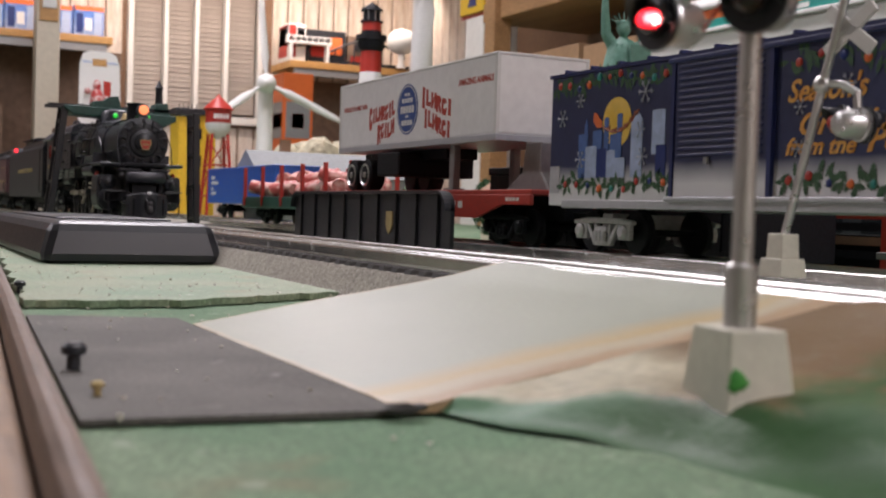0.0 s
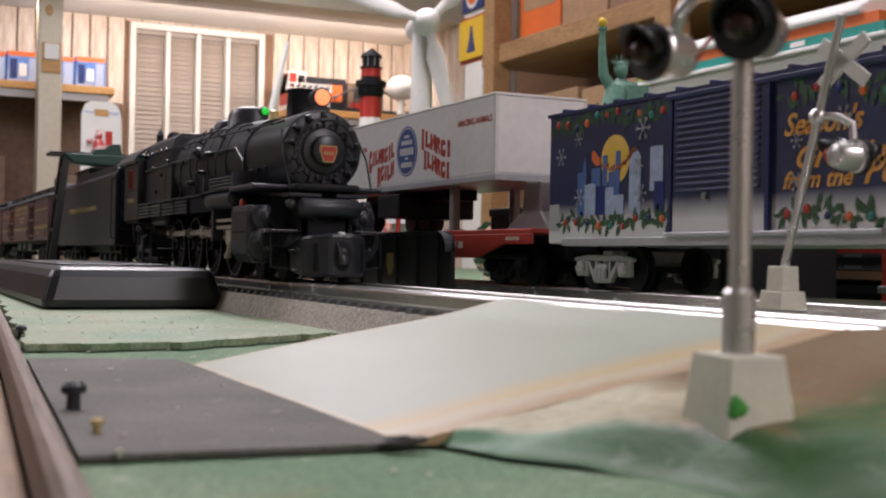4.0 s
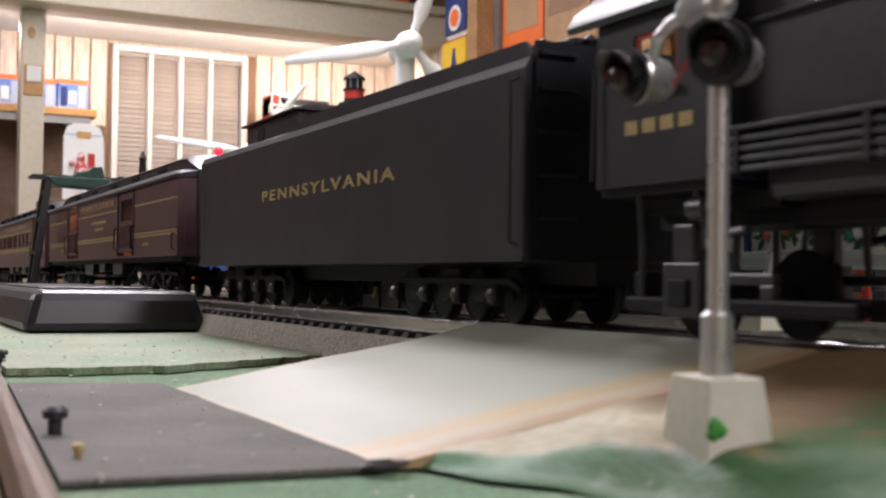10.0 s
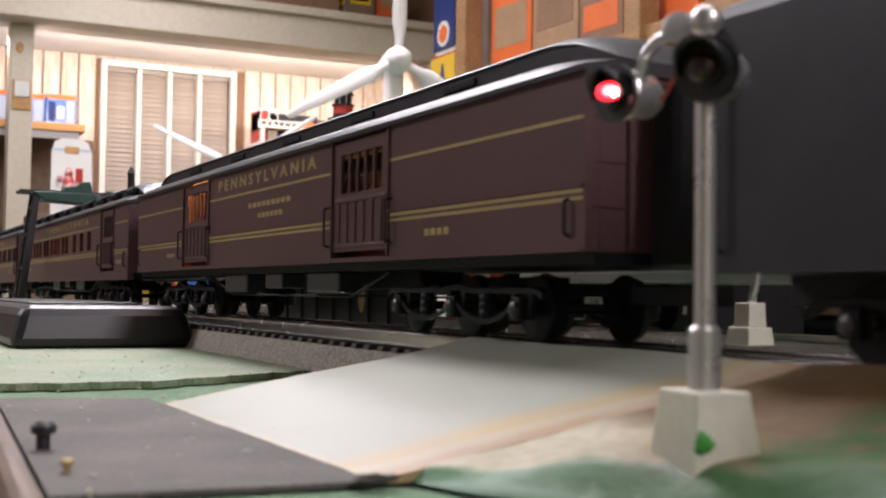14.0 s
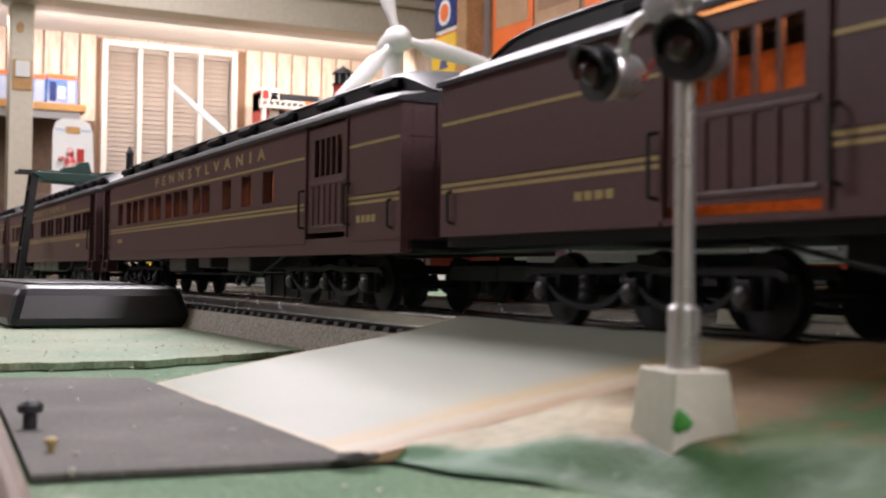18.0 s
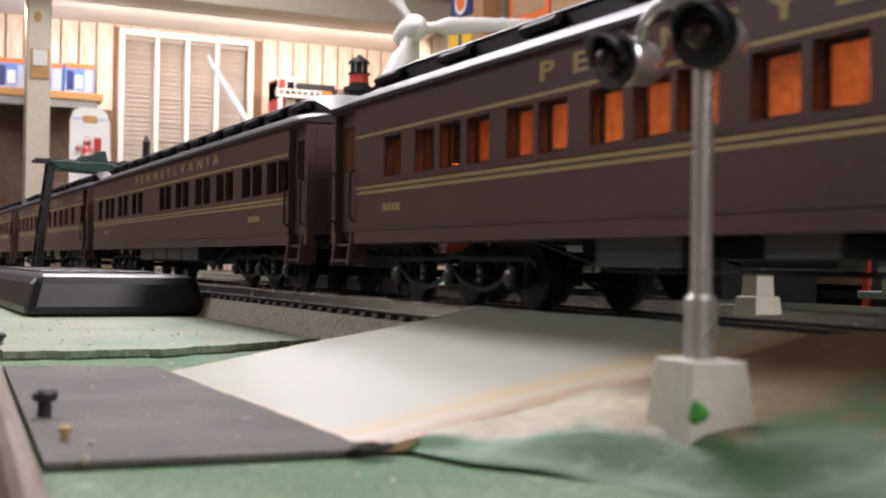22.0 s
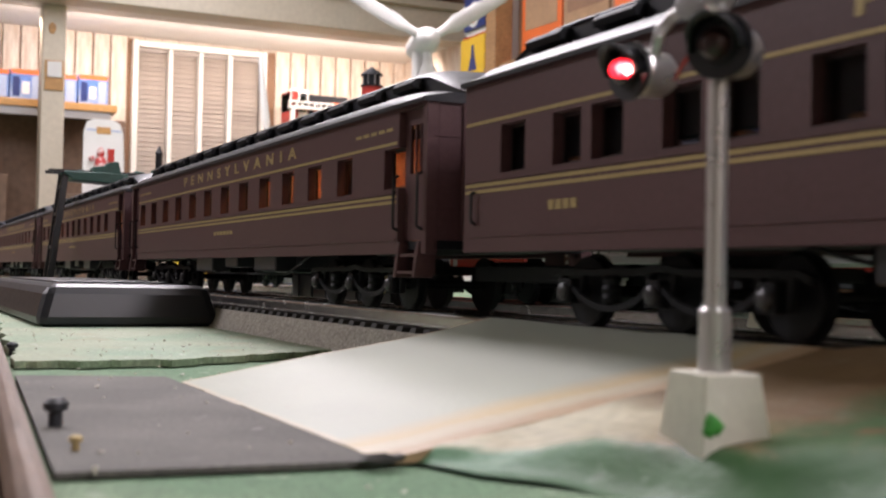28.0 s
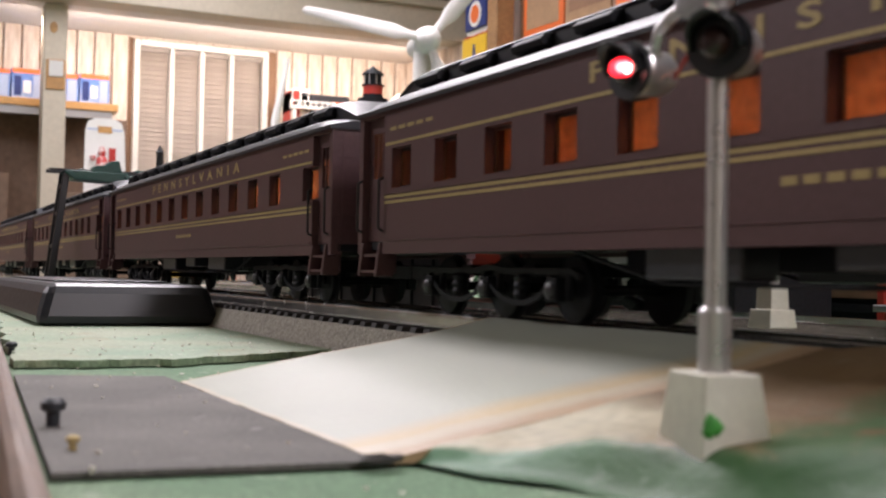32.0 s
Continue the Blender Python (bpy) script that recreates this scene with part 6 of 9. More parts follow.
def coach(kind, name):
    spec = CARS[kind]
    root = thing(name, spec["label"], "passenger car", "passenger cars")
    half, width = 0.250, {"coach": 0.0142, "combine": 0.0145}.get(kind, 0.0165)
    win = [(c - width / 2, c + width / 2, 0.0428, 0.0568) for c in spec["windows"]]
    vest = [(0.2265, 0.2465) if v > 0 else (-0.2465, -0.2265) for v in spec["vestibules"]]
    holes = win + [(a, b, 0.0262, 0.0700) for a, b in spec["doors"]] + [(a, b, 0.0200, 0.0690) for a, b in vest]
    for s in (-1, 1):
        bm = bmesh.new()
        pierced(bm, -half, half, 0.0245, 0.0712, s * 0.0320, s * 0.0278, holes)
        wall = part("side_wall", bm, "tuscan", root)
        stops = [(-half + 0.001, half - 0.001)]
        for a, b in sorted(list(spec["doors"]) + vest):
            stops = [q for p in stops for q in ([(p[0], a - 0.0015), (b + 0.0015, p[1])] if p[0] < a and b < p[1] else [(p[0], a - 0.0015)] if p[0] < a < p[1] else [(b + 0.0015, p[1])] if p[0] < b < p[1] else [p])]
        stops = [p for p in stops if p[1] - p[0] > 0.004]
        for p in stops:
            for z in (0.0585, 0.0399, 0.0380):
                boxes("stripe", "gold", wall, [(p[0], p[1], min(s * 0.0319, s * 0.0322), max(s * 0.0319, s * 0.0322), z - 0.0005, z + 0.0005)])
            boxes("belt_rail", "tuscan", wall, [(p[0], p[1], min(s * 0.0319, s * 0.0326), max(s * 0.0319, s * 0.0326), 0.0408, 0.0418)])
            boxes("sill_strip", "tuscan", wall, [(p[0], p[1], min(s * 0.0319, s * 0.0324), max(s * 0.0319, s * 0.0324), 0.0245, 0.0254)])
        for h in win:
            car_window(wall, *h, s, spec["lit"])
        for a, b in spec["doors"]:
            baggage_door(wall, a, b, s)
        mid = {"baggage": -0.007, "combine": 0.007, "coach": 0.012, "sleeper": 0.011}[kind]
        turn = (90, 0, 0) if s < 0 else (90, 0, 180)
        lettering("PENNSYLVANIA", "gold", wall, mid, s * 0.0320, 0.0643, 0.0072, turn, width={"baggage": 0.135, "combine": 0.203, "coach": 0.205, "sleeper": 0.207}[kind], space=1.5 if kind == "baggage" else 2.1)
        if kind == "baggage":
            bars(wall, -0.026, 0.032, 0.0512, 0.0534, s, 9)
            bars(wall, -0.012, 0.022, 0.0462, 0.0484, s, 6)
            bars(wall, 0.158, 0.176, 0.0318, 0.0340, s, 4)
            bars(wall, -0.176, -0.158, 0.0318, 0.0340, s, 4)
        elif kind == "sleeper":
            bars(wall, -0.022, 0.016, 0.0318, 0.0336, s, 6)
            bars(wall, 0.185, 0.222, 0.0630, 0.0642, s, 5)
            bars(wall, -0.222, -0.185, 0.0630, 0.0642, s, 5)
        else:
            bars(wall, 0.212 if kind == "combine" else 0.168, 0.230 if kind == "combine" else 0.186, 0.0310, 0.0336, s, 4)
            bars(wall, -0.20, -0.185, 0.0310, 0.0336, s, 4)
        for a, b in vest:
            bm = bmesh.new()
            y0 = s * 0.0288
            pierced(bm, a, b, 0.0246, 0.0690, y0 - 0.0005, y0 + 0.0005, [(a + 0.004, b - 0.004, 0.0475, 0.0640)])
            d = part("vestibule_door", bm, "tuscan", root)
            bm = bmesh.new()
            for i in range(1, 3):
                x = a + 0.004 + (b - a - 0.008) * i / 3
                box(bm, x - 0.0004, x + 0.0004, y0 - 0.0004, y0 + 0.0004, 0.0475, 0.0640)
            part("glazing_bar", bm, "tuscan", d)
            for x in (a, b):
                bm = bmesh.new()
                wire(bm, [(x, s * 0.032, 0.047), (x, s * 0.0338, 0.046), (x, s * 0.0338, 0.029), (x, s * 0.032, 0.028)], 0.0005)
                part("handrail", bm, "black", d)
            bm = bmesh.new()
            for x in (a + 0.001, b - 0.003):
                prism(bm, [(s * 0.0255, 0.0240), (s * 0.0325, 0.0240), (s * 0.0340, 0.0120), (s * 0.0270, 0.0120)], "x", x, x + 0.002)
            box(bm, a + 0.003, b - 0.003, min(s * 0.0250, s * 0.0258), max(s * 0.0250, s * 0.0258), 0.0130, 0.0244)
            flight = part("steps", bm, "tuscan", root, "dark red boarding steps", bevel=0.0003)
            for k in range(2):
                boxes("tread", "tuscan", flight, [(a + 0.003, b - 0.003, min(s * 0.0259, s * (0.0322 + 0.001 * k)), max(s * 0.0259, s * (0.0322 + 0.001 * k)), 0.0190 - 0.0058 * k, 0.0200 - 0.0058 * k)])
        # small handholds at the corners
        for x in (-0.2465, 0.2465):
            if not any(a - 0.01 < x < b + 0.01 for a, b in vest):
                bm = bmesh.new()
                xx = x - math.copysign(0.004, x)
                wire(bm, [(xx, s * 0.032, 0.0380), (xx, s * 0.0335, 0.0375), (xx, s * 0.0335, 0.0290), (xx, s * 0.032, 0.0285)], 0.0005)
                part("grab_iron", bm, "black", root)
    for e in (-1, 1):
        bm = bmesh.new()
        x0 = e * half
        box(bm, min(x0, x0 - e * 0.0025), max(x0, x0 - e * 0.0025), -0.0277, 0.0277, 0.0245, 0.0712)
        end = part("end_wall", bm, "tuscan", root)
        for z in (0.036, 0.0475, 0.059):
            boxes("seam", "tuscan", end, [(min(x0, x0 + e * 0.0003), max(x0, x0 + e * 0.0003), -0.0290, 0.0290, z - 0.0003, z + 0.0003)])
        bm = bmesh.new()
        fold = [(x0 + e * (0.0005 + 0.0014 * k), 0.0128 if k % 2 else 0.0112) for k in range(9)]
        prism(bm, [(x, y) for x, y in fold] + [(x, -y) for x, y in fold[::-1]], "z", 0.0215, 0.0670)
        part("diaphragm", bm, "soot", end, "black folding gangway")
        for s in (-1, 1):
            boxes("end_post", "tuscan", end, [(min(x0, x0 + e * 0.0012), max(x0, x0 + e * 0.0012), s * 0.0185 - 0.0008, s * 0.0185 + 0.0008, 0.0255, 0.0700)])
        boxes("coupler", "soot", root, [(min(x0 - e * 0.02, x0 + e * 0.0145), max(x0 - e * 0.02, x0 + e * 0.0145), -0.0035, 0.0035, 0.0110, 0.0165)], bevel=0.0006)
    car_roof(root, half, spec["vents"], spec["small"])
    boxes("underframe", "soot", root, [(-half, half, -0.0292, 0.0292, 0.0215, 0.0244), (-0.108, 0.108, -0.009, 0.009, 0.0150, 0.0215)])
    for x0, x1, z in {"coach": [(-0.088, -0.052, 0.0125), (-0.050, -0.014, 0.0125), (-0.012, 0.024, 0.0125), (0.026, 0.062, 0.0125)]}.get(kind, [(-0.072, -0.037, 0.0128), (0.043, 0.077, 0.0132), (-0.010, 0.012, 0.0150)]):
        for s in (-1, 1):
            boxes("equipment_box", "graphite_dark", root, [(x0, x1, min(s * 0.018, s * 0.0285), max(s * 0.018, s * 0.0285), z, 0.0214)], "dark grey equipment box", bevel=0.0008)
    for s in (-1, 1):
        bm = bmesh.new()
        wire(bm, [(-0.115, s * 0.024, 0.0210), (-0.07, s * 0.024, 0.0120), (0.08, s * 0.024, 0.0120), (0.115, s * 0.024, 0.0210)], 0.0006)
        part("truss_rod", bm, "soot", root)
    # seats, floor and ceiling strip of the inside
    if kind != "baggage":
        for x0, x1 in {"combine": [(-0.222, 0.225)], "sleeper": [(-0.215, -0.120), (-0.100, 0.060), (0.085, 0.150)]}.get(kind, []):
            boxes("partition", "inside", root, [(x0, x1, 0.010, 0.0112, 0.0246, 0.0700)], "orange-brown inner partition")
        if kind == "combine":
            boxes("bulkhead", "inside", root, [(0.1340, 0.1355, -0.0276, 0.0276, 0.0246, 0.0700)])
        for i in range(12):
            x = -0.20 + 0.034 * i
            if kind != "combine" or x < 0.12:
                boxes("seat", "inside", root, [(x, x + 0.004, -0.026, -0.004, 0.0246, 0.0455)], bevel=0.0008)
    if kind == "baggage":
        boxes("partition", "inside", root, [(-0.200, -0.050, 0.010, 0.0112, 0.0246, 0.0700)], "orange-brown inner partition")
        boxes("ceiling_strip", "strip_bright", root, [(-0.170, -0.060, -0.0272, -0.0200, 0.0690, 0.0696)], "warm interior light strip")
    if spec["lit"]:
        boxes("ceiling_strip", "strip_bright" if spec["lit"] == 1 else "strip_dim", root, [(-0.215, 0.118 if kind == "combine" else 0.215, -0.0272, -0.0200, 0.0690, 0.0696)], "warm interior light strip")
    for x in (-0.1625, 0.1625):
        passenger_truck(root, x)
    return root


FRONTS = [("baggage", -0.1376), ("combine", -0.6666), ("coach", -1.1950), ("sleeper", -1.7230), ("sleeper", -2.2525), ("sleeper", -2.7820), ("sleeper", -3.3110)]
first = {}
for kind, front in FRONTS:
    if kind in first:
        car = copy_thing(first[kind], Matrix.Identity(4))
        for o in car.children_recursive:
            if o.name.startswith("wheelset"):
                AXLES.append((o, o.matrix_basis.translation.x, 0.0095))
    else:
        car = first[kind] = coach(kind, {"baggage": "baggage_car", "combine": "combine_car", "coach": "coach_car", "sleeper": "sleeping_car"}[kind])
    TRAIN.append((car, front - 0.25, 0.1625))


# ---- tender ----
tender = thing("tender", "long black tender with gold lettering", "tender")
bm = bmesh.new()
prism(bm, [(-0.0315, 0.0185), (0.0315, 0.0185), (0.0315, 0.0725), (0.0300, 0.0755), (0.0270, 0.0768), (-0.0270, 0.0768), (-0.0300, 0.0755), (-0.0315, 0.0725)], "x", -0.1715, 0.1715)
tank = part("tank", bm, "engine", tender)
for s in (-1, 1):
    lettering("PENNSYLVANIA", "gold", tank, 0.009, s * 0.0316, 0.0492, 0.0066, (90, 0, 0) if s < 0 else (90, 0, 180), width=0.148, space=1.25)
    boxes("tank_lip", "engine", tank, [(-0.1715, 0.1715, min(s * 0.0314, s * 0.0322), max(s * 0.0314, s * 0.0322), 0.0185, 0.0197)])
    for x in (-0.170, 0.1675):
        bm = bmesh.new()
        wire(bm, [(x, s * 0.0315, 0.070), (x, s * 0.034, 0.069), (x, s * 0.034, 0.024), (x, s * 0.0315, 0.023)], 0.0005)
        part("handrail", bm, "black", tender)
bm = bmesh.new()
for s in (-1, 1):
    prism(bm, [(-0.034, 0.0755), (-0.014, 0.0803), (0.168, 0.0803), (0.1715, 0.0755)], "y", min(s * 0.0300, s * 0.0284), max(s * 0.0300, s * 0.0284))
part("coal_board", bm, "engine", tender)
random.seed(11)
bm = bmesh.new()
for i in range(420):
    x, y = random.uniform(-0.020, 0.165), random.uniform(-0.025, 0.025)
    r = random.uniform(0.0014, 0.0030)
    bmesh.ops.create_icosphere(bm, subdivisions=1, radius=r, matrix=pose(x, y, 0.0772 + 0.006 * (1 - (y / 0.03) ** 2) * min(1, (x + 0.03) * 14), random.uniform(0, 90), random.uniform(0, 90), 0))
tagged(part("coal", bm, "soot", tender, "heap of black coal"), kind="stuff")
doghouse = boxes("doghouse", "engine", tender, [(-0.147, -0.068, -0.014, 0.014, 0.0768, 0.0910)], "brakeman's cabin on the tender deck", bevel=0.0006)
bm = bmesh.new()
prism(bm, [(-0.0165, 0.0910), (0.0165, 0.0910), (0.0165, 0.0918), (0.009, 0.0938), (-0.009, 0.0938), (-0.0165, 0.0918)], "x", -0.151, -0.064)
part("roof", bm, "engine", doghouse)
boxes("window", "soot", doghouse, [(-0.128, -0.118, -0.0144, -0.0139, 0.0815, 0.0885)])
for s in (-1, 1):
    bm = bmesh.new()
    ball(bm, (-0.166, s * 0.024, 0.0800), 0.0024)
    lamp = part("marker_lamp", bm, "red_glow", tender, "lit red marker lamp")
    boxes("lamp_bracket", "black", lamp, [(-0.1668, -0.1652, s * 0.024 - 0.0008, s * 0.024 + 0.0008, 0.0765, 0.0785)])
boxes("front_plate", "soot", tender, [(0.1715, 0.1730, -0.029, 0.029, 0.0190, 0.0800)])
for z in (0.030, 0.042, 0.054, 0.066, 0.076):
    boxes("ladder_rung", "black", tender, [(0.1730, 0.1745, -0.028, -0.016, z, z + 0.001)])
boxes("underframe", "soot", tender, [(-0.170, 0.178, -0.012, 0.012, 0.0120, 0.0184)])
for x in (-0.105, 0.105):
    bm = bmesh.new()
    for s in (-1, 1):
        top = [(x - 0.050, 0.0112), (x - 0.044, 0.0138), (x + 0.044, 0.0138), (x + 0.050, 0.0112)]
        prism(bm, top + [(q, z - 0.0022) for q, z in top[::-1]], "y", min(s * 0.0206, s * 0.0232), max(s * 0.0206, s * 0.0232))
        for k in range(3):
            prism(bm, [(x - 0.030 + 0.024 * k, 0.0120), (x - 0.018 + 0.024 * k, 0.0120), (x - 0.021 + 0.024 * k, 0.0062), (x - 0.027 + 0.024 * k, 0.0062)], "y", min(s * 0.0208, s * 0.0226), max(s * 0.0208, s * 0.0226))
    box(bm, x - 0.006, x + 0.006, -0.020, 0.020, 0.010, 0.0170)
    tr = part("truck", bm, "soot", tender, "black eight-wheel truck", bevel=0.0004)
    for i in range(4):
        wheelset(tr, x - 0.036 + 0.024 * i, 0.0085)
        for s in (-1, 1):
            bm = bmesh.new()
            frustum(bm, x - 0.036 + 0.024 * i - 0.003, x - 0.036 + 0.024 * i + 0.003, s * 0.0232 - 0.0016, s * 0.0232 + 0.0016, 0.0055, 0.0118, 0.0006, 0.0002)
            jb = part("journal_box", bm, "soot", tr, bevel=0.0004)
            bm = bmesh.new()
            lathe(bm, (x - 0.036 + 0.024 * i, s * 0.0247, 0.0084), (x - 0.036 + 0.024 * i, s * 0.03, 0.0084), [(0, 0.0023), (0.0008, 0.0021), (0.0014, 0.0012), (0.0016, 0.0004)], 12)
            part("journal_lid", bm, "graphite", jb, "greasy rounded journal lid", smooth=True)
TRAIN.append((tender, 0.083, 0.105))


# ---- steam locomotive ----
engine = thing("steam_locomotive", "weathered black steam locomotive with a lit headlight", "locomotive")
bm = bmesh.new()
secs = [(-0.020, 0.0248, 0.0660), (0.040, 0.0245, 0.0660), (0.100, 0.0230, 0.0650), (0.128, 0.0215, 0.0640)]
rings = [[bm.verts.new((x, r * math.cos(2 * math.pi * i / 40), z + r * math.sin(2 * math.pi * i / 40))) for i in range(40)] for x, r, z in secs]
for a, b in zip(rings, rings[1:]):
    for i in range(40):
        bm.faces.new((a[i], a[(i + 1) % 40], b[(i + 1) % 40], b[i]))
for r in (rings[0], rings[-1]):
    bm.faces.new(r)
boiler = part("boiler", bm, "engine", engine, "riveted black boiler", smooth=True)
for x, r, z in ((-0.018, 0.0252, 0.066), (0.022, 0.0251, 0.066), (0.062, 0.0244, 0.0655), (0.098, 0.0236, 0.065), (0.128, 0.0222, 0.064)):
    bm = bmesh.new()
    lathe(bm, (x - 0.001, 0, z), (x + 0.01, 0, z), [(0, r - 0.001), (0, r), (0.002, r), (0.002, r - 0.001)], 40)
    part("boiler_band", bm, "engine", boiler, smooth=True)
# square-shouldered firebox
bm = bmesh.new()
fire = [(-0.0265, 0.0460), (-0.0265, 0.0800), (-0.0240, 0.0870), (-0.0190, 0.0905), (0.0190, 0.0905), (0.0240, 0.0870), (0.0265, 0.0800), (0.0265, 0.0460)]
prism(bm, fire, "x", -0.105, -0.020)
part("firebox", bm, "engine", engine, "square-topped black firebox", bevel=0.001)
# smokebox with its door
bm = bmesh.new()
lathe(bm, (0.128, 0, 0.0638), (0.3, 0, 0.0638), [(0, 0.0208), (0.060, 0.0208), (0.063, 0.0203), (0.0640, 0.0190), (0.0640, 0.0150)], 44)
smokebox = part("smokebox", bm, "graphite_dark", engine, "sooty smokebox", smooth=True)
bm = bmesh.new()
lathe(bm, (0.1915, 0, 0.0638), (0.3, 0, 0.0638), [(0, 0.0146), (0.0016, 0.0144), (0.0020, 0.0118), (0.0034, 0.0106), (0.0038, 0.0084), (0.0040, 0.0076), (0.0078, 0.0072), (0.0084, 0.0064), (0.0085, 0.0010)], 36)
door = part("smokebox_door", bm, "graphite_dark", smokebox, "round smokebox door with a raised boss", smooth=True)
for i in range(24):
    a = 2 * math.pi * i / 24
    bm = bmesh.new()
    tube(bm, (0.1928, 0.0130 * math.cos(a), 0.0638 + 0.0130 * math.sin(a)), (0.1950, 0.0130 * math.cos(a), 0.0638 + 0.0130 * math.sin(a)), 0.0008, seg=6)
    part("bolt", bm, "engine", smokebox)
for i in range(14):
    a = 2 * math.pi * (i + 0.5) / 14
    bm = bmesh.new()
    frustum(bm, 0.0136, 0.0196, -0.0013, 0.0013, 0.0, 0.0036, 0.0008, 0.0004)
    ball(bm, (0.0168, 0, 0.0042), 0.0012, 8, 6)
    bm.transform(Matrix.Translation((0.1912, 0, 0.0638)) @ Matrix.Rotation(a, 4, "X") @ Matrix(((0, 0, 1, 0), (1, 0, 0, 0), (0, 1, 0, 0), (0, 0, 0, 1))))
    part("door_dog", bm, "engine", smokebox)
bm = bmesh.new()
wire(bm, [(0.1985, 0.0150 * math.cos(radians(a)), 0.0638 + 0.0150 * math.sin(radians(a))) for a in range(20, 165, 12)], 0.0007)
part("door_rail", bm, "black", smokebox)
# keystone plate, figures as bars
bm = bmesh.new()
prism(bm, [(-0.0042, 0.0040), (0.0042, 0.0040), (0.0046, 0.0012), (0.0026, -0.0042), (-0.0026, -0.0042), (-0.0046, 0.0012)], "x", 0.0, 0.0008)
plate = part("keystone_plate", bm, "gold", engine, "gold-edged red keystone plate")
plate.matrix_basis = pose(0.2002, 0, 0.0620)
bm = bmesh.new()
prism(bm, [(-0.0035, 0.0033), (0.0035, 0.0033), (0.0038, 0.0012), (0.0021, -0.0035), (-0.0021, -0.0035), (-0.0038, 0.0012)], "x", 0.0007, 0.0011)
part("plate_field", bm, "key_red", plate)
boxes("figure_bar", "gold", plate, [(0.0010, 0.0013, -0.0024 + 0.0013 * i, -0.0016 + 0.0013 * i, -0.0006, 0.0010) for i in range(4)])
# headlight on its bracket
bm = bmesh.new()
lathe(bm, (0.1800, 0, 0.0905), (0.3, 0, 0.0905), [(0, 0.0030), (0.002, 0.0046), (0.0100, 0.0048), (0.0106, 0.0042)], 20)
lamp = part("headlight", bm, "engine", engine, "lit round headlight", smooth=True)
bm = bmesh.new()
lathe(bm, (0.1904, 0, 0.0905), (0.3, 0, 0.0905), [(0, 0.0041), (0.0008, 0.0036), (0.0013, 0.0018)], 18)
part("lens", bm, "headlight", lamp, "glowing orange lens", smooth=True)
boxes("bracket", "engine", lamp, [(0.176, 0.190, -0.004, 0.004, 0.0838, 0.0862)])
bm = bmesh.new()
lathe(bm, (0.158, 0, 0.0800), (0.158, 0, 0.2), [(0, 0.0095), (0.004, 0.0076), (0.016, 0.0070), (0.0172, 0.0078), (0.0180, 0.0076), (0.0180, 0.0058)], 28)
part("chimney", bm, "soot", engine, "short black smoke stack", smooth=True)
for x, h, r, nm in ((0.069, 0.0985, 0.0135, "steam_dome"), (0.025, 0.0955, 0.0105, "sand_dome")):
    bm = bmesh.new()
    lathe(bm, (x, 0, 0.082), (x, 0, 0.2), [(0, r * 1.25), (0.004, r * 1.04), (h - 0.0870, r), (h - 0.0838, r * 0.86), (h - 0.0822, r * 0.5), (h - 0.0820, r * 0.1)], 28)
    part(nm, bm, "engine", engine, smooth=True)
for s in (-1, 1):
    bm = bmesh.new()
    ball(bm, (0.138, s * 0.0135, 0.0880), 0.0028)
    mk = part("class_lamp", bm, "black", engine)
    bm = bmesh.new()
    lathe(bm, (0.1402, s * 0.0135, 0.0880), (0.2, s * 0.0135, 0.0880), [(0, 0.0021), (0.001, 0.0017), (0.0014, 0.0006)], 12)
    part("lens", bm, "marker_green", mk, "green lamp lens", smooth=True)
bm = bmesh.new()
lathe(bm, (0.112, 0, 0.0925), (0.112, 0, 0.0850), [(0, 0.0010), (0.001, 0.0024), (0.005, 0.0034), (0.006, 0.0040)], 18)
part("bell", bm, "gold", engine, "brass bell", smooth=True)
for x in (-0.035, -0.027):
    bm = bmesh.new()
    lathe(bm, (x, 0.004, 0.0900), (x, 0.004, 0.12), [(0, 0.0022), (0.003, 0.0020), (0.0036, 0.0026), (0.0060, 0.0016)], 12)
    part("safety_valve", bm, "engine", engine, smooth=True)
bm = bmesh.new()
lathe(bm, (-0.085, -0.012, 0.0930), (-0.060, -0.012, 0.0930), [(0, 0.002), (0.001, 0.0034), (0.010, 0.0034), (0.0105, 0.0022), (0.018, 0.0020)], 16)
part("dynamo", bm, "engine", engine, smooth=True)
bm = bmesh.new()
lathe(bm, (0.046, 0.0, 0.0895), (0.046, 0.0, 0.12), [(0, 0.0016), (0.006, 0.0012), (0.0065, 0.0020), (0.011, 0.0018), (0.012, 0.0006)], 12)
part("whistle", bm, "gold", engine, "brass whistle", smooth=True)
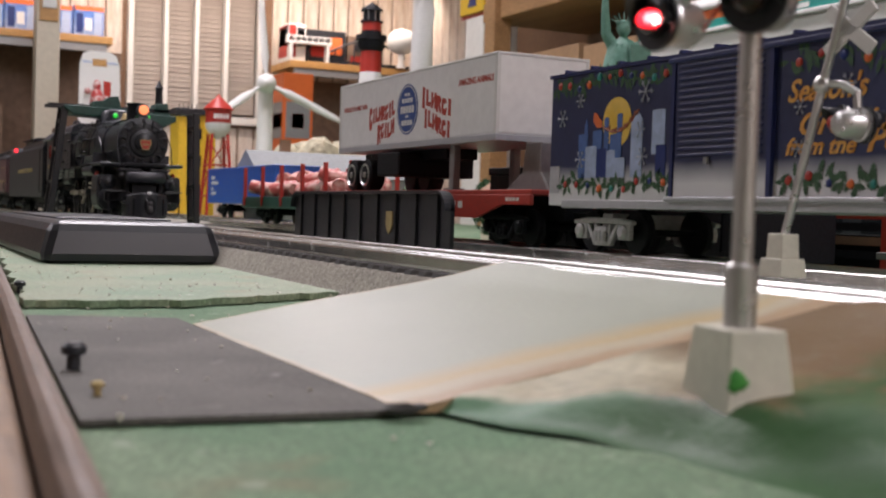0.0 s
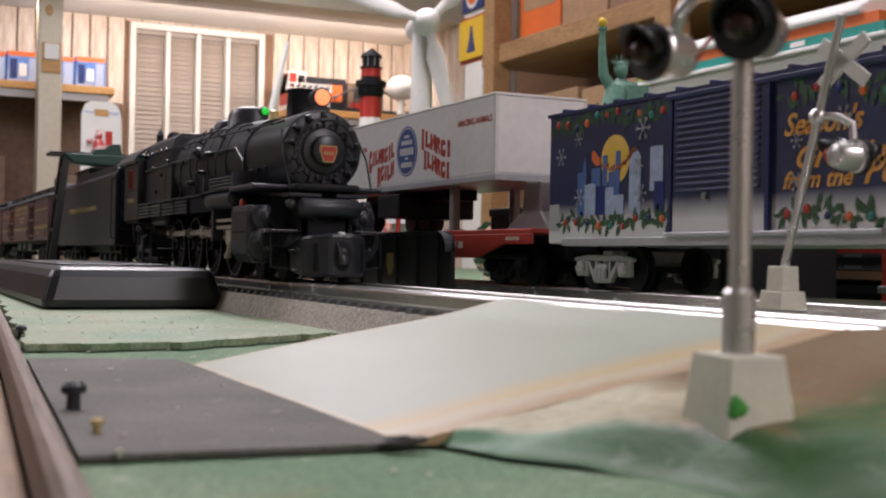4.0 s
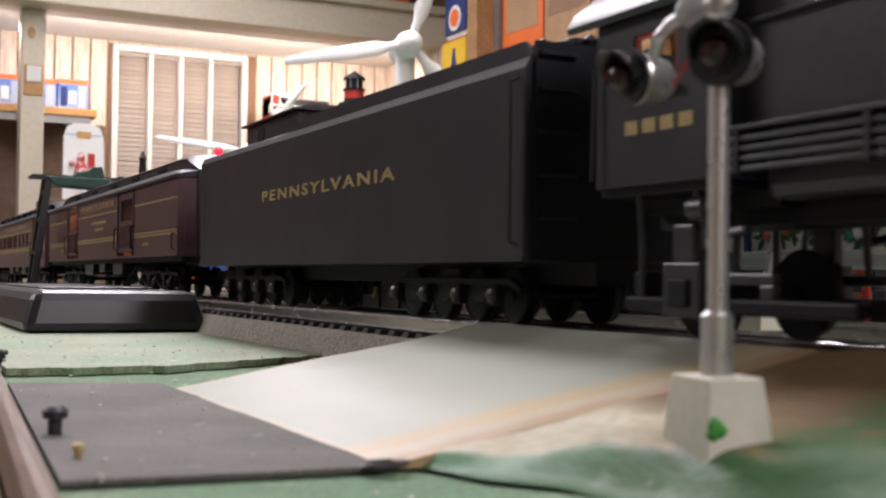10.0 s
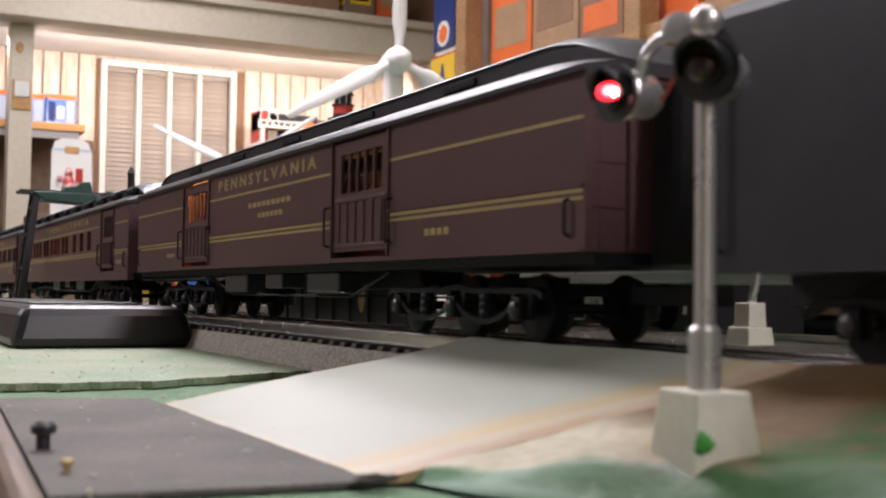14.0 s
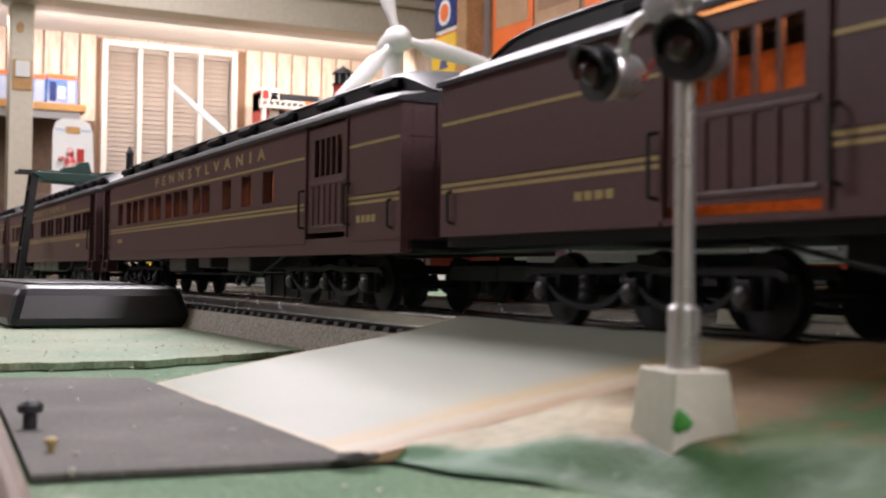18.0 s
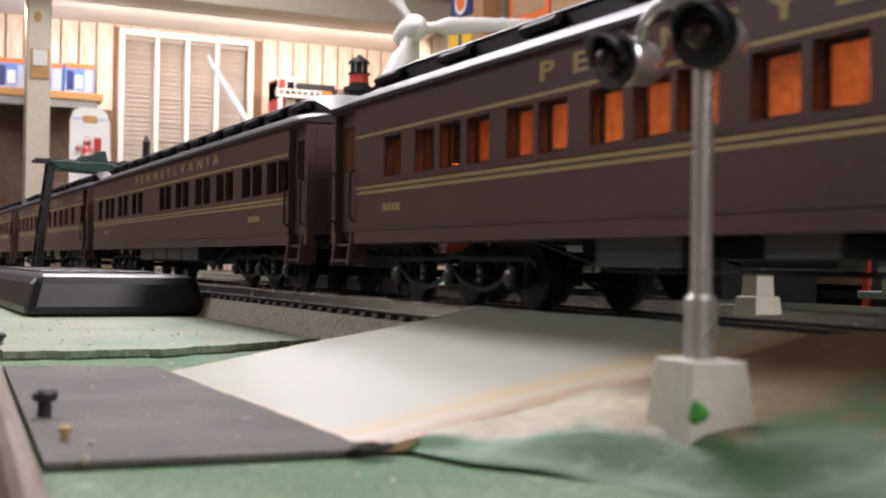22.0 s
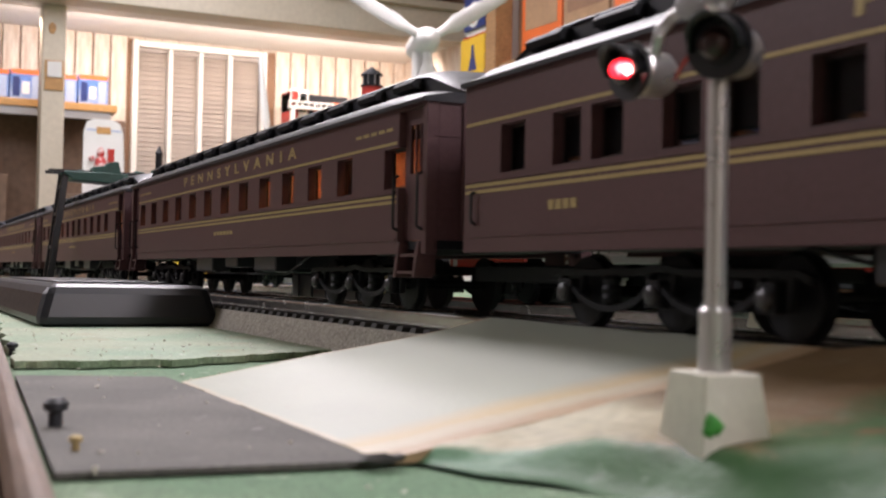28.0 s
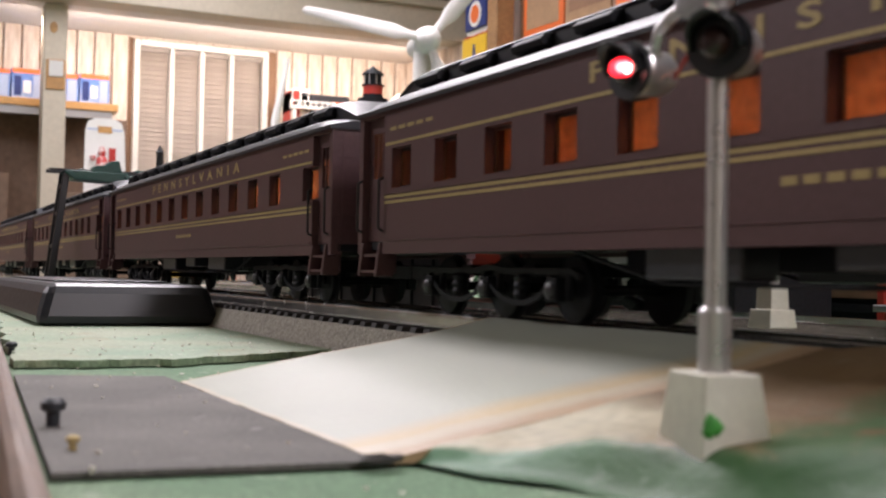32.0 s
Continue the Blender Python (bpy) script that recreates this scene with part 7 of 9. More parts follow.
# cab
for s in (-1, 1):
    bm = bmesh.new()
    pierced(bm, -0.1500, -0.1010, 0.0360, 0.0785, s * 0.0315, s * 0.0300, [(-0.1345, -0.1180, 0.0580, 0.0718)])
    side = part("cab_side", bm, "engine", engine)
    bm = bmesh.new()
    y = s * 0.0306
    pierced(bm, -0.1345, -0.1180, 0.0580, 0.0718, y - 0.0004, y + 0.0004, [(-0.1333, -0.1270, 0.0590, 0.0708), (-0.1255, -0.1190, 0.0590, 0.0708)])
    part("window_sash", bm, "key_red", side, "red cab window sash")
    bars(side, -0.1385, -0.1110, 0.0482, 0.0515, s * 0.0316 / 0.032, 4)
    bm = bmesh.new()
    wire(bm, [(-0.149, s * 0.033, 0.066), (-0.149, s * 0.0335, 0.038)], 0.0005)
    part("handrail", bm, "black", side)
    boxes("arm_rest", "engine", side, [(-0.136, -0.1165, min(s * 0.0313, s * 0.0335), max(s * 0.0313, s * 0.0335), 0.0570, 0.0579)])
bm = bmesh.new()
top = [(-0.0345, 0.0775), (-0.0320, 0.0815), (-0.0255, 0.0865), (-0.0150, 0.0905), (0, 0.0918), (0.0150, 0.0905), (0.0255, 0.0865), (0.0320, 0.0815), (0.0345, 0.0775)]
prism(bm, top + [(y * 0.97, z - 0.0014) for y, z in top[::-1]], "x", -0.1600, -0.0995)
part("cab_roof", bm, "engine", engine, smooth=True)
boxes("cab_front", "engine", engine, [(-0.1025, -0.1010, -0.0299, 0.0299, 0.036, 0.0780)])
boxes("backhead", "soot", engine, [(-0.1060, -0.1030, -0.02, 0.02, 0.036, 0.076)])
boxes("cab_floor", "soot", engine, [(-0.1500, -0.1030, -0.0298, 0.0298, 0.0340, 0.0359)])
# running boards, pipes and fittings
for s in (-1, 1):
    def at(x, y, z):
        return (x, s * y, z)
    rb = boxes("running_board", "engine", engine, [(-0.1005, 0.082, min(s * 0.0245, s * 0.0325), max(s * 0.0245, s * 0.0325), 0.0452, 0.0462)], bevel=0.0002)
    for k in range(4):
        tubes("pipe", "engine", rb, [(at(-0.100, 0.0312, 0.0372 + 0.0021 * k), at(0.048, 0.0312, 0.0372 + 0.0021 * k), 0.0007)], seg=6)
    for k in range(5):
        boxes("pipe_bracket", "engine", rb, [(-0.098 + 0.036 * k, -0.0965 + 0.036 * k, min(s * 0.0300, s * 0.0322), max(s * 0.0300, s * 0.0322), 0.0360, 0.0452)])
    for k in range(4):
        tubes("cooling_pipe", "engine", rb, [(at(0.092, 0.0300, 0.0480 + 0.0018 * k), at(0.1400, 0.0290, 0.0480 + 0.0018 * k), 0.0007)], seg=6)
    bm = bmesh.new()
    lathe(bm, at(0.0900, 0.0280, 0.0415), at(0.2, 0.0280, 0.0415), [(0, 0.002), (0.001, 0.0046), (0.049, 0.0046), (0.050, 0.002)], 20)
    part("air_tank", bm, "engine", engine, "long black air reservoir", smooth=True)
    bm = bmesh.new()
    wire(bm, [at(-0.100, 0.0245, 0.0790), at(-0.02, 0.0240, 0.0800), at(0.06, 0.0225, 0.0800), at(0.128, 0.0190, 0.0790), at(0.188, 0.0185, 0.0780)], 0.0006)
    hr = part("handrail", bm, "black", engine)
    for x in (-0.09, -0.05, -0.005, 0.04, 0.085, 0.13, 0.17):
        bm = bmesh.new()
        tube(bm, at(x, 0.0190, 0.0775), at(x, 0.0242 if x < 0.1 else 0.0195, 0.0796), 0.0009, 0.0006, seg=6)
        part("stanchion", bm, "black", hr)
    bm = bmesh.new()
    wire(bm, [at(-0.10, 0.0205, 0.0885), at(0.0, 0.0190, 0.0850), at(0.06, 0.0160, 0.0850), at(0.12, 0.0140, 0.0830)], 0.0005)
    part("conduit", bm, "engine", engine)
    for x in (0.005, 0.045, 0.088):
        bm = bmesh.new()
        wire(bm, [at(x, 0.010, 0.0900), at(x, 0.0200, 0.0810), at(x + 0.001, 0.0262, 0.0660), at(x + 0.002, 0.0265, 0.0470)], 0.0006)
        part("sand_pipe", bm, "engine", engine)
    for k, (x, z, r) in enumerate(((-0.070, 0.070, 0.0016), (-0.045, 0.064, 0.0014), (-0.060, 0.0535, 0.0018), (-0.025, 0.0720, 0.0016), (0.030, 0.0550, 0.0018), (0.055, 0.0600, 0.0016), (0.072, 0.0700, 0.0014))):
        bm = bmesh.new()
        tube(bm, at(x, 0.0235, z), at(x, 0.0285, z), r, r * 0.7, seg=10)
        part("valve", bm, "black", engine, smooth=True)
    for k in range(5):
        bm = bmesh.new()
        tube(bm, at(-0.092 + 0.015 * k, 0.0262, 0.0800), at(-0.092 + 0.015 * k, 0.0278, 0.0800), 0.0013, seg=8)
        part("washout_plug", bm, "engine", engine, smooth=True)
    bm = bmesh.new()
    wire(bm, [at(-0.098, 0.0275, 0.0690), at(-0.022, 0.0272, 0.0700), at(0.050, 0.0262, 0.0705), at(0.118, 0.0228, 0.0700), at(0.134, 0.0232, 0.0620), at(0.140, 0.0240, 0.0470)], 0.0006)
    part("steam_line", bm, "engine", engine, smooth=True)
    bm = bmesh.new()
    lathe(bm, at(0.052, 0.0255, 0.0720), at(0.052, 0.0290, 0.0720), [(0, 0.0030), (0.002, 0.0032), (0.004, 0.0020), (0.0046, 0.0008)], 14)
    part("check_valve", bm, "engine", engine, smooth=True)
    boxes("tank_shelf", "engine", engine, [(0.083, 0.144, min(s * 0.0200, s * 0.0322), max(s * 0.0200, s * 0.0322), 0.0463, 0.0472)])
    for x in (0.084, 0.142):
        boxes("tank_bracket", "engine", engine, [(x, x + 0.0015, min(s * 0.0200, s * 0.0318), max(s * 0.0200, s * 0.0318), 0.0473, 0.0560)])
    for k in range(3):
        bm = bmesh.new()
        tube(bm, at(0.1420 + 0.013 * k, 0.0204, 0.0560), at(0.1420 + 0.013 * k, 0.0222, 0.0560), 0.0012, seg=8)
        part("smokebox_stud", bm, "engine", engine, smooth=True)
    bm = bmesh.new()
    wire(bm, [at(0.186, 0.0190, 0.0740), at(0.196, 0.0215, 0.0600), at(0.206, 0.0205, 0.0440)], 0.0005)
    part("front_brace", bm, "soot", engine, smooth=True)
    boxes("washout_panel", "graphite_dark", engine, [(-0.062, -0.036, min(s * 0.0262, s * 0.0268), max(s * 0.0262, s * 0.0268), 0.0480, 0.0640)], bevel=0.0004)
    # cylinder casting with a flat jacket, and the round heads of cylinder and valve chest on its front
    bm = bmesh.new()
    prism(bm, [(s * 0.0120, 0.0440), (s * 0.0150, 0.0372), (s * 0.0325, 0.0372), (s * 0.0336, 0.0340), (s * 0.0340, 0.0200), (s * 0.0330, 0.0130), (s * 0.0300, 0.0092), (s * 0.0230, 0.0086), (s * 0.0120, 0.0140)], "x", 0.1505, 0.1790)
    cyl = part("cylinder", bm, "graphite_dark", engine, "flat-sided cylinder casting", bevel=0.0010)
    for z, r, y in ((0.0312, 0.0062, 0.0258), (0.0180, 0.0084, 0.0250)):
        bm = bmesh.new()
        lathe(bm, at(0.1788, y, z), at(0.3, y, z), [(0, r * 0.96), (0.0020, r * 0.96), (0.0022, r), (0.0040, r), (0.0046, r * 0.9), (0.0050, r * 0.45), (0.0064, r * 0.40), (0.0068, r * 0.2)], 24)
        head = part("cylinder_head", bm, "engine", cyl, "round bolted cylinder head", smooth=True)
        bm = bmesh.new()
        for k in range(10):
            a = 2 * math.pi * k / 10
            tube(bm, at(0.1825, y + r * 0.78 * math.cos(a), z + r * 0.78 * math.sin(a)), at(0.1842, y + r * 0.78 * math.cos(a), z + r * 0.78 * math.sin(a)), 0.0006, seg=6)
        part("bolt_ring", bm, "engine", head)
        bm = bmesh.new()
        ball(bm, at(0.1853, y, z), 0.0017, 10, 8)
        part("oil_plug", bm, "graphite", head, "greasy steel plug", smooth=True)
    boxes("cylinder_apron", "engine", engine, [(0.1440, 0.1880, min(s * 0.0150, s * 0.0335), max(s * 0.0150, s * 0.0335), 0.0446, 0.0472)], bevel=0.0010)
    for z in (0.0125, 0.0235):
        boxes("jacket_seam", "soot", cyl, [(0.1515, 0.1780, min(s * 0.0338, s * 0.0343), max(s * 0.0338, s * 0.0343), z, z + 0.0005)])
    bm = bmesh.new()
    lathe(bm, at(0.1620, 0.0310, 0.0352), at(0.162, 0.0310, 0.0450), [(0, 0.0012), (0.001, 0.0017), (0.0040, 0.0017), (0.0050, 0.0009)], 12)
    part("lubricator", bm, "flat_red", cyl, "small red fitting", smooth=True)
    # guides, front step
    for z in (0.0262,):
        boxes("guide_bar", "rod", engine, [(0.100, 0.1495, min(s * 0.0258, s * 0.0282), max(s * 0.0258, s * 0.0282), z, z + 0.0018)], "steel crosshead guide")
    boxes("guide_yoke", "engine", engine, [(0.098, 0.101, min(s * 0.020, s * 0.030), max(s * 0.020, s * 0.030), 0.0200, 0.0450)])
    bm = bmesh.new()
    prism(bm, [(0.140, 0.0452), (0.140, 0.0462), (0.190, 0.0425), (0.203, 0.0425), (0.203, 0.0410), (0.190, 0.0410)], "y", min(s * 0.004, s * 0.0200), max(s * 0.004, s * 0.0200))
    part("front_deck", bm, "engine", engine)
# shelf under the smokebox, air reservoir below it
boxes("pump_shelf", "soot", engine, [(0.1780, 0.2015, -0.0165, 0.0165, 0.0436, 0.0474)], "dark shelf across the front", bevel=0.0014)
for s in (-1, 1):
    boxes("shelf_bracket", "soot", engine, [(0.1800, 0.1975, s * 0.0130 - 0.0010, s * 0.0130 + 0.0010, 0.0240, 0.0432)])
bm = bmesh.new()
lathe(bm, (0.2030, -0.0160, 0.0355), (0.2030, 0.06, 0.0355), [(0, 0.0018), (0.0008, 0.0038), (0.0025, 0.0048), (0.0295, 0.0048), (0.0312, 0.0038), (0.0320, 0.0018)], 24)
part("air_reservoir", bm, "engine", engine, "black air reservoir across the front", smooth=True)
for s in (-1, 1):
    bm = bmesh.new()
    ball(bm, (0.2005, s * 0.0185, 0.0372), 0.0024, 12, 8)
    part("reservoir_valve", bm, "graphite", engine, smooth=True)
# cast pilot: rounded cheeks, an upright slot beside the nose, the coupler in an oval pocket
bm = bmesh.new()
nose = [(0.1940, 0.0168), (0.2050, 0.0168), (0.2105, 0.0158), (0.2150, 0.0132), (0.2190, 0.0098), (0.2215, 0.0068), (0.2222, 0.0050)]
prism(bm, [(x, -y) for x, y in nose] + nose[::-1], "z", 0.0026, 0.0232)
for v in bm.verts:
    if v.co.z > 0.01:
        v.co.z -= 0.0040 * max(0.0, (0.2180 - v.co.x) / 0.024)
    else:
        v.co.z += 0.0030 * max(0.0, (0.2080 - v.co.x) / 0.014)
pilot = part("pilot", bm, "graphite_dark", engine, "cast pilot with a recessed coupler", bevel=0.0016)
turn_in = math.atan2(0.0034, 0.0040)
for s in (-1, 1):
    for x, y, w, z0, z1, mt, nm in ((0.2172, 0.0115, 0.0008, 0.0050, 0.0185, "soot", "slot"), (0.2124, 0.0148, 0.0015, 0.0055, 0.0150, "engine", "cheek_panel")):
        bm = bmesh.new()
        box(bm, -w, w, -0.0006, 0.0006, z0, z1)
        bm.transform(Matrix.Translation((x, s * y, 0)) @ Matrix.Rotation(-s * turn_in, 4, "Z"))
        part(nm, bm, mt, pilot, bevel=0.0002)
    bm = bmesh.new()
    wire(bm, [(0.2000, s * 0.0172, 0.0150), (0.2020, s * 0.0190, 0.0152), (0.2100, s * 0.0180, 0.0152), (0.2110, s * 0.0160, 0.0150)], 0.0007)
    ball(bm, (0.2100, s * 0.0180, 0.0152), 0.0014, 10, 8)
    part("cut_lever", bm, "black", pilot, smooth=True)
    boxes("foot_rung", "silver_dull", pilot, [(0.1970, 0.2060, min(s * 0.0168, s * 0.0178), max(s * 0.0168, s * 0.0178), 0.0056, 0.0062)])
    boxes("step_board", "graphite", pilot, [(0.1950, 0.2060, min(s * 0.0150, s * 0.0290), max(s * 0.0165, s * 0.0290), 0.0238, 0.0248)], "worn grey step board", bevel=0.0003)
    bm = bmesh.new()
    wire(bm, [(0.200, s * 0.0280, 0.0238), (0.201, s * 0.0280, 0.0070), (0.201, s * 0.0180, 0.0060)], 0.0005)
    part("step_iron", bm, "soot", pilot)
bm = bmesh.new()
lathe(bm, (0.2214, 0, 0.0128), (0.3, 0, 0.0128), [(0, 0.0034), (0.0004, 0.0046), (0.0012, 0.0046), (0.0013, 0.0040)], 24)
for v in bm.verts:
    v.co.z = 0.0128 + (v.co.z - 0.0128) * 1.55
part("coupler_pocket", bm, "soot", pilot, "dark oval coupler pocket", smooth=True)
bm = bmesh.new()
lathe(bm, (0.2228, 0, 0.0078), (0.2228, 0, 0.03), [(0, 0.0012), (0.001, 0.0024), (0.0040, 0.0026), (0.0055, 0.0017), (0.0070, 0.0022), (0.0088, 0.0012)], 14)
part("coupler", bm, "graphite", pilot, "greasy steel coupler knuckle", smooth=True)
bm = bmesh.new()
ball(bm, (0.2205, 0, 0.0226), 0.0022, 12, 8, 0.7)
part("coupler_lift", bm, "silver_dull", pilot, smooth=True)
bm = bmesh.new()
wire(bm, [(0.2222, -0.0030, 0.0190), (0.2247, -0.0026, 0.0165), (0.2254, -0.0018, 0.0120), (0.2242, -0.0012, 0.0090)], 0.0006)
part("air_hose", bm, "graphite", pilot, "grey air hose")
boxes("pilot_beam", "soot", engine, [(0.1900, 0.1939, -0.0300, 0.0300, 0.0160, 0.0236)], bevel=0.0006)
# frame and running gear
boxes("frame", "soot", engine, [(-0.056, 0.200, -0.0095, 0.0095, 0.0110, 0.0300), (-0.110, 0.110, -0.0165, 0.0165, 0.0380, 0.0470), (-0.148, -0.056, -0.0130, 0.0130, 0.0265, 0.0310), (-0.148, -0.097, -0.0200, 0.0200, 0.0300, 0.0338)])
boxes("ash_pan", "engine", engine, [(-0.100, -0.054, -0.0225, 0.0225, 0.0312, 0.0450)], bevel=0.003)
trail = boxes("trailing_truck", "soot", engine, [(-0.150, -0.072, s * 0.0215 - 0.0014, s * 0.0215 + 0.0014, 0.0060, 0.0098) for s in (-1, 1)] + [(-0.077, -0.072, -0.02, 0.02, 0.0068, 0.0100), (-0.150, -0.146, -0.02, 0.02, 0.0068, 0.0160)], bevel=0.0009)
for s in (-1, 1):
    hub = boxes("axle_box", "engine", trail, [(-0.1330, -0.1190, s * 0.0218 - 0.0022, s * 0.0218 + 0.0022, 0.0050, 0.0180), (-0.1300, -0.1220, s * 0.0218 - 0.0015, s * 0.0218 + 0.0015, 0.0180, 0.0270)], "cast axle box with a spring post", bevel=0.0007)
    boxes("cover", "soot", hub, [(-0.1295, -0.1225, s * 0.0244 - 0.0006, s * 0.0244 + 0.0006, 0.0075, 0.0140)], bevel=0.0005)
    boxes("equalizer", "engine", trail, [(-0.1190, -0.0960, s * 0.0215 - 0.0011, s * 0.0215 + 0.0011, 0.0128, 0.0155), (-0.1005, -0.0960, s * 0.0215 - 0.0011, s * 0.0215 + 0.0011, 0.0096, 0.0130)], bevel=0.0006)
    tubes("spring_hanger", "engine", trail, [((-0.1440, s * 0.0215, 0.0090), (-0.1440, s * 0.0215, 0.0310), 0.0010), ((-0.1110, s * 0.0205, 0.0150), (-0.1110, s * 0.0190, 0.0305), 0.0010)], seg=8)
    tubes("drain_pipe", "engine", engine, [((-0.1380, s * 0.0270, 0.0345), (-0.1380, s * 0.0255, 0.0200), 0.0009), ((-0.1160, s * 0.0270, 0.0345), (-0.1140, s * 0.0245, 0.0235), 0.0012), ((-0.1140, s * 0.0245, 0.0235), (-0.1040, s * 0.0230, 0.0250), 0.0012)], seg=8)
    bm = bmesh.new()
    lathe(bm, (-0.1190, s * 0.0262, 0.0300), (0, s * 0.0262, 0.0300), [(0, 0.0010), (0.0006, 0.0027), (0.0060, 0.0027), (0.0068, 0.0018), (0.0100, 0.0016), (0.0105, 0.0006)], 14)
    part("injector", bm, "engine", engine, "black injector body under the cab", smooth=True)
wheelset(trail, -0.1260, 0.0105)
lead = boxes("leading_truck", "soot", engine, [(0.136, 0.196, s * 0.0120 - 0.0012, s * 0.0120 + 0.0012, 0.0060, 0.0110) for s in (-1, 1)] + [(0.162, 0.170, -0.012, 0.012, 0.0080, 0.0110)], bevel=0.0008)
for x in (0.1470, 0.1840):
    wheelset(lead, x, 0.0082)
DRIVERS, R_DRIVE, CRANK = (-0.0325, 0.0125, 0.0575, 0.1025), 0.0178, 0.0082
for x in DRIVERS:
    bm = bmesh.new()
    R = R_DRIVE
    out = [(-0.0190, 0.0028), (-0.0168, 0.0030), (-0.0150, 0.0030), (-0.0150, R * 0.90), (-0.0178, R * 0.90), (-0.0178, R), (-0.0150, R), (-0.0148, R * 1.05), (-0.0140, R * 1.05), (-0.0140, 0.0030), (-0.0130, 0.0026)]
    lathe(bm, (0, 0, 0), (0, 1, 0), out + [(-d, q) for d, q in out[::-1]], 40)
    w = part("driving_wheelset", bm, "spoke_black", engine, "spoked black driving wheels", smooth=True)
    w.matrix_basis = pose(x, 0, R_DRIVE)
    for s in (-1, 1):
        bm = bmesh.new()
        pts = 40
        for r0, r1, y0, y1 in ((R_DRIVE * 0.90, R_DRIVE * 0.955, 0.01782, 0.0182),):
            a = [bm.verts.new((r0 * math.cos(2 * math.pi * i / pts), s * y1, r0 * math.sin(2 * math.pi * i / pts))) for i in range(pts)]
            b = [bm.verts.new((r1 * math.cos(2 * math.pi * i / pts), s * y1, r1 * math.sin(2 * math.pi * i / pts))) for i in range(pts)]
            for i in range(pts):
                bm.faces.new((a[i], a[(i + 1) % pts], b[(i + 1) % pts], b[i]))
        part("tyre_edge", bm, "tyre", w, "bright worn tyre edge").modifiers.new("thick", "SOLIDIFY").thickness = 0.0003
        for k in range(14):
            a = 2 * math.pi * k / 14
            bm = bmesh.new()
            tube(bm, (0.002 * math.cos(a), s * 0.0170, 0.002 * math.sin(a)), (R_DRIVE * 0.92 * math.cos(a), s * 0.0166, R_DRIVE * 0.92 * math.sin(a)), 0.0013, 0.0009, seg=6)
            part("spoke", bm, "spoke_black", w)
        bm = bmesh.new()
        prism(bm, [(R_DRIVE * 0.9 * math.cos(radians(a)), R_DRIVE * 0.9 * math.sin(radians(a))) for a in range(130, 231, 10)], "y", min(s * 0.0165, s * 0.0180), max(s * 0.0165, s * 0.0180))
        part("counterweight", bm, "spoke_black", w)
        bm = bmesh.new()
        tube(bm, (CRANK, s * 0.0170, 0), (CRANK, s * 0.0245, 0), 0.0020, seg=10)
        part("crank_pin", bm, "rod", w, "steel crank pin", smooth=True)
    AXLES.append((w, x, R_DRIVE))
for s in (-1, 1):
    bm = bmesh.new()
    y = s * 0.0205
    for a, b in zip(DRIVERS, DRIVERS[1:]):
        prism(bm, [(a, -0.0015), (b, -0.0015), (b, 0.0015), (a, 0.0015)], "y", y - 0.0008, y + 0.0008)
    for x in DRIVERS:
        tube(bm, (x, y - 0.0013, 0), (x, y + 0.0013, 0), 0.0030, seg=16)
    sr = part("side_rod", bm, "rod", engine, "steel coupling rod")
    bm = bmesh.new()
    y = s * 0.0236
    prism(bm, [(0, -0.0017), (0.075, -0.0012), (0.075, 0.0012), (0, 0.0017)], "y", y - 0.0008, y + 0.0008)
    for x, r in ((0, 0.0036), (0.075, 0.0028)):
        tube(bm, (x, y - 0.0013, 0), (x, y + 0.0013, 0), r, seg=16)
    mr = part("main_rod", bm, "rod", engine, "steel main rod")
    bm = bmesh.new()
    box(bm, -0.0062, 0.0062, s * 0.0270 - 0.0020, s * 0.0270 + 0.0020, -0.0022, 0.0050)
    box(bm, -0.0016, 0.0016, s * 0.0285 - 0.0008, s * 0.0285 + 0.0008, -0.0095, 0.0)
    tube(bm, (0, s * 0.0265, 0.0015), (0.032, s * 0.0265, 0.0015), 0.0012, seg=8)
    ch = part("crosshead", bm, "rod", engine, "steel crosshead", bevel=0.0003)
    bm = bmesh.new()
    y = s * 0.0262
    prism(bm, [(0, -0.0014), (0.010, -0.0009), (0.010, 0.0009), (0, 0.0014)], "y", y - 0.0007, y + 0.0007)
    ec = part("return_crank", bm, "rod", engine, "steel return crank")
    bm = bmesh.new()
    prism(bm, [(0, -0.0009), (0.036, -0.0007), (0.036, 0.0007), (0, 0.0009)], "y", s * 0.0278 - 0.0006, s * 0.0278 + 0.0006)
    er = part("eccentric_rod", bm, "rod", engine, "steel eccentric rod")
    bm = bmesh.new()
    prism(bm, [(0, -0.0010), (0.0270, -0.0008), (0.0270, 0.0008), (0, 0.0010)], "y", s * 0.0300 - 0.0006, s * 0.0300 + 0.0006)
    for x in (0, 0.0125, 0.0262):
        tube(bm, (x, s * 0.0300 - 0.0010, 0), (x, s * 0.0300 + 0.0010, 0), 0.0015, seg=12)
    cl = part("combination_lever", bm, "rod", engine, "steel combination lever")
    RODS.append((s, sr, mr, ch, ec, er, cl))
    bm = bmesh.new()
    prism(bm, [(0.0900, 0.0200), (0.0925, 0.0200), (0.0940, 0.0270), (0.0925, 0.0360), (0.0900, 0.0360), (0.0912, 0.0270)], "y", min(s * 0.0265, s * 0.0285), max(s * 0.0265, s * 0.0285))
    part("expansion_link", bm, "graphite", engine)
    boxes("radius_rod", "rod", engine, [(0.0900, 0.1490, min(s * 0.0268, s * 0.0282), max(s * 0.0268, s * 0.0282), 0.0300, 0.0316)], "steel radius rod")
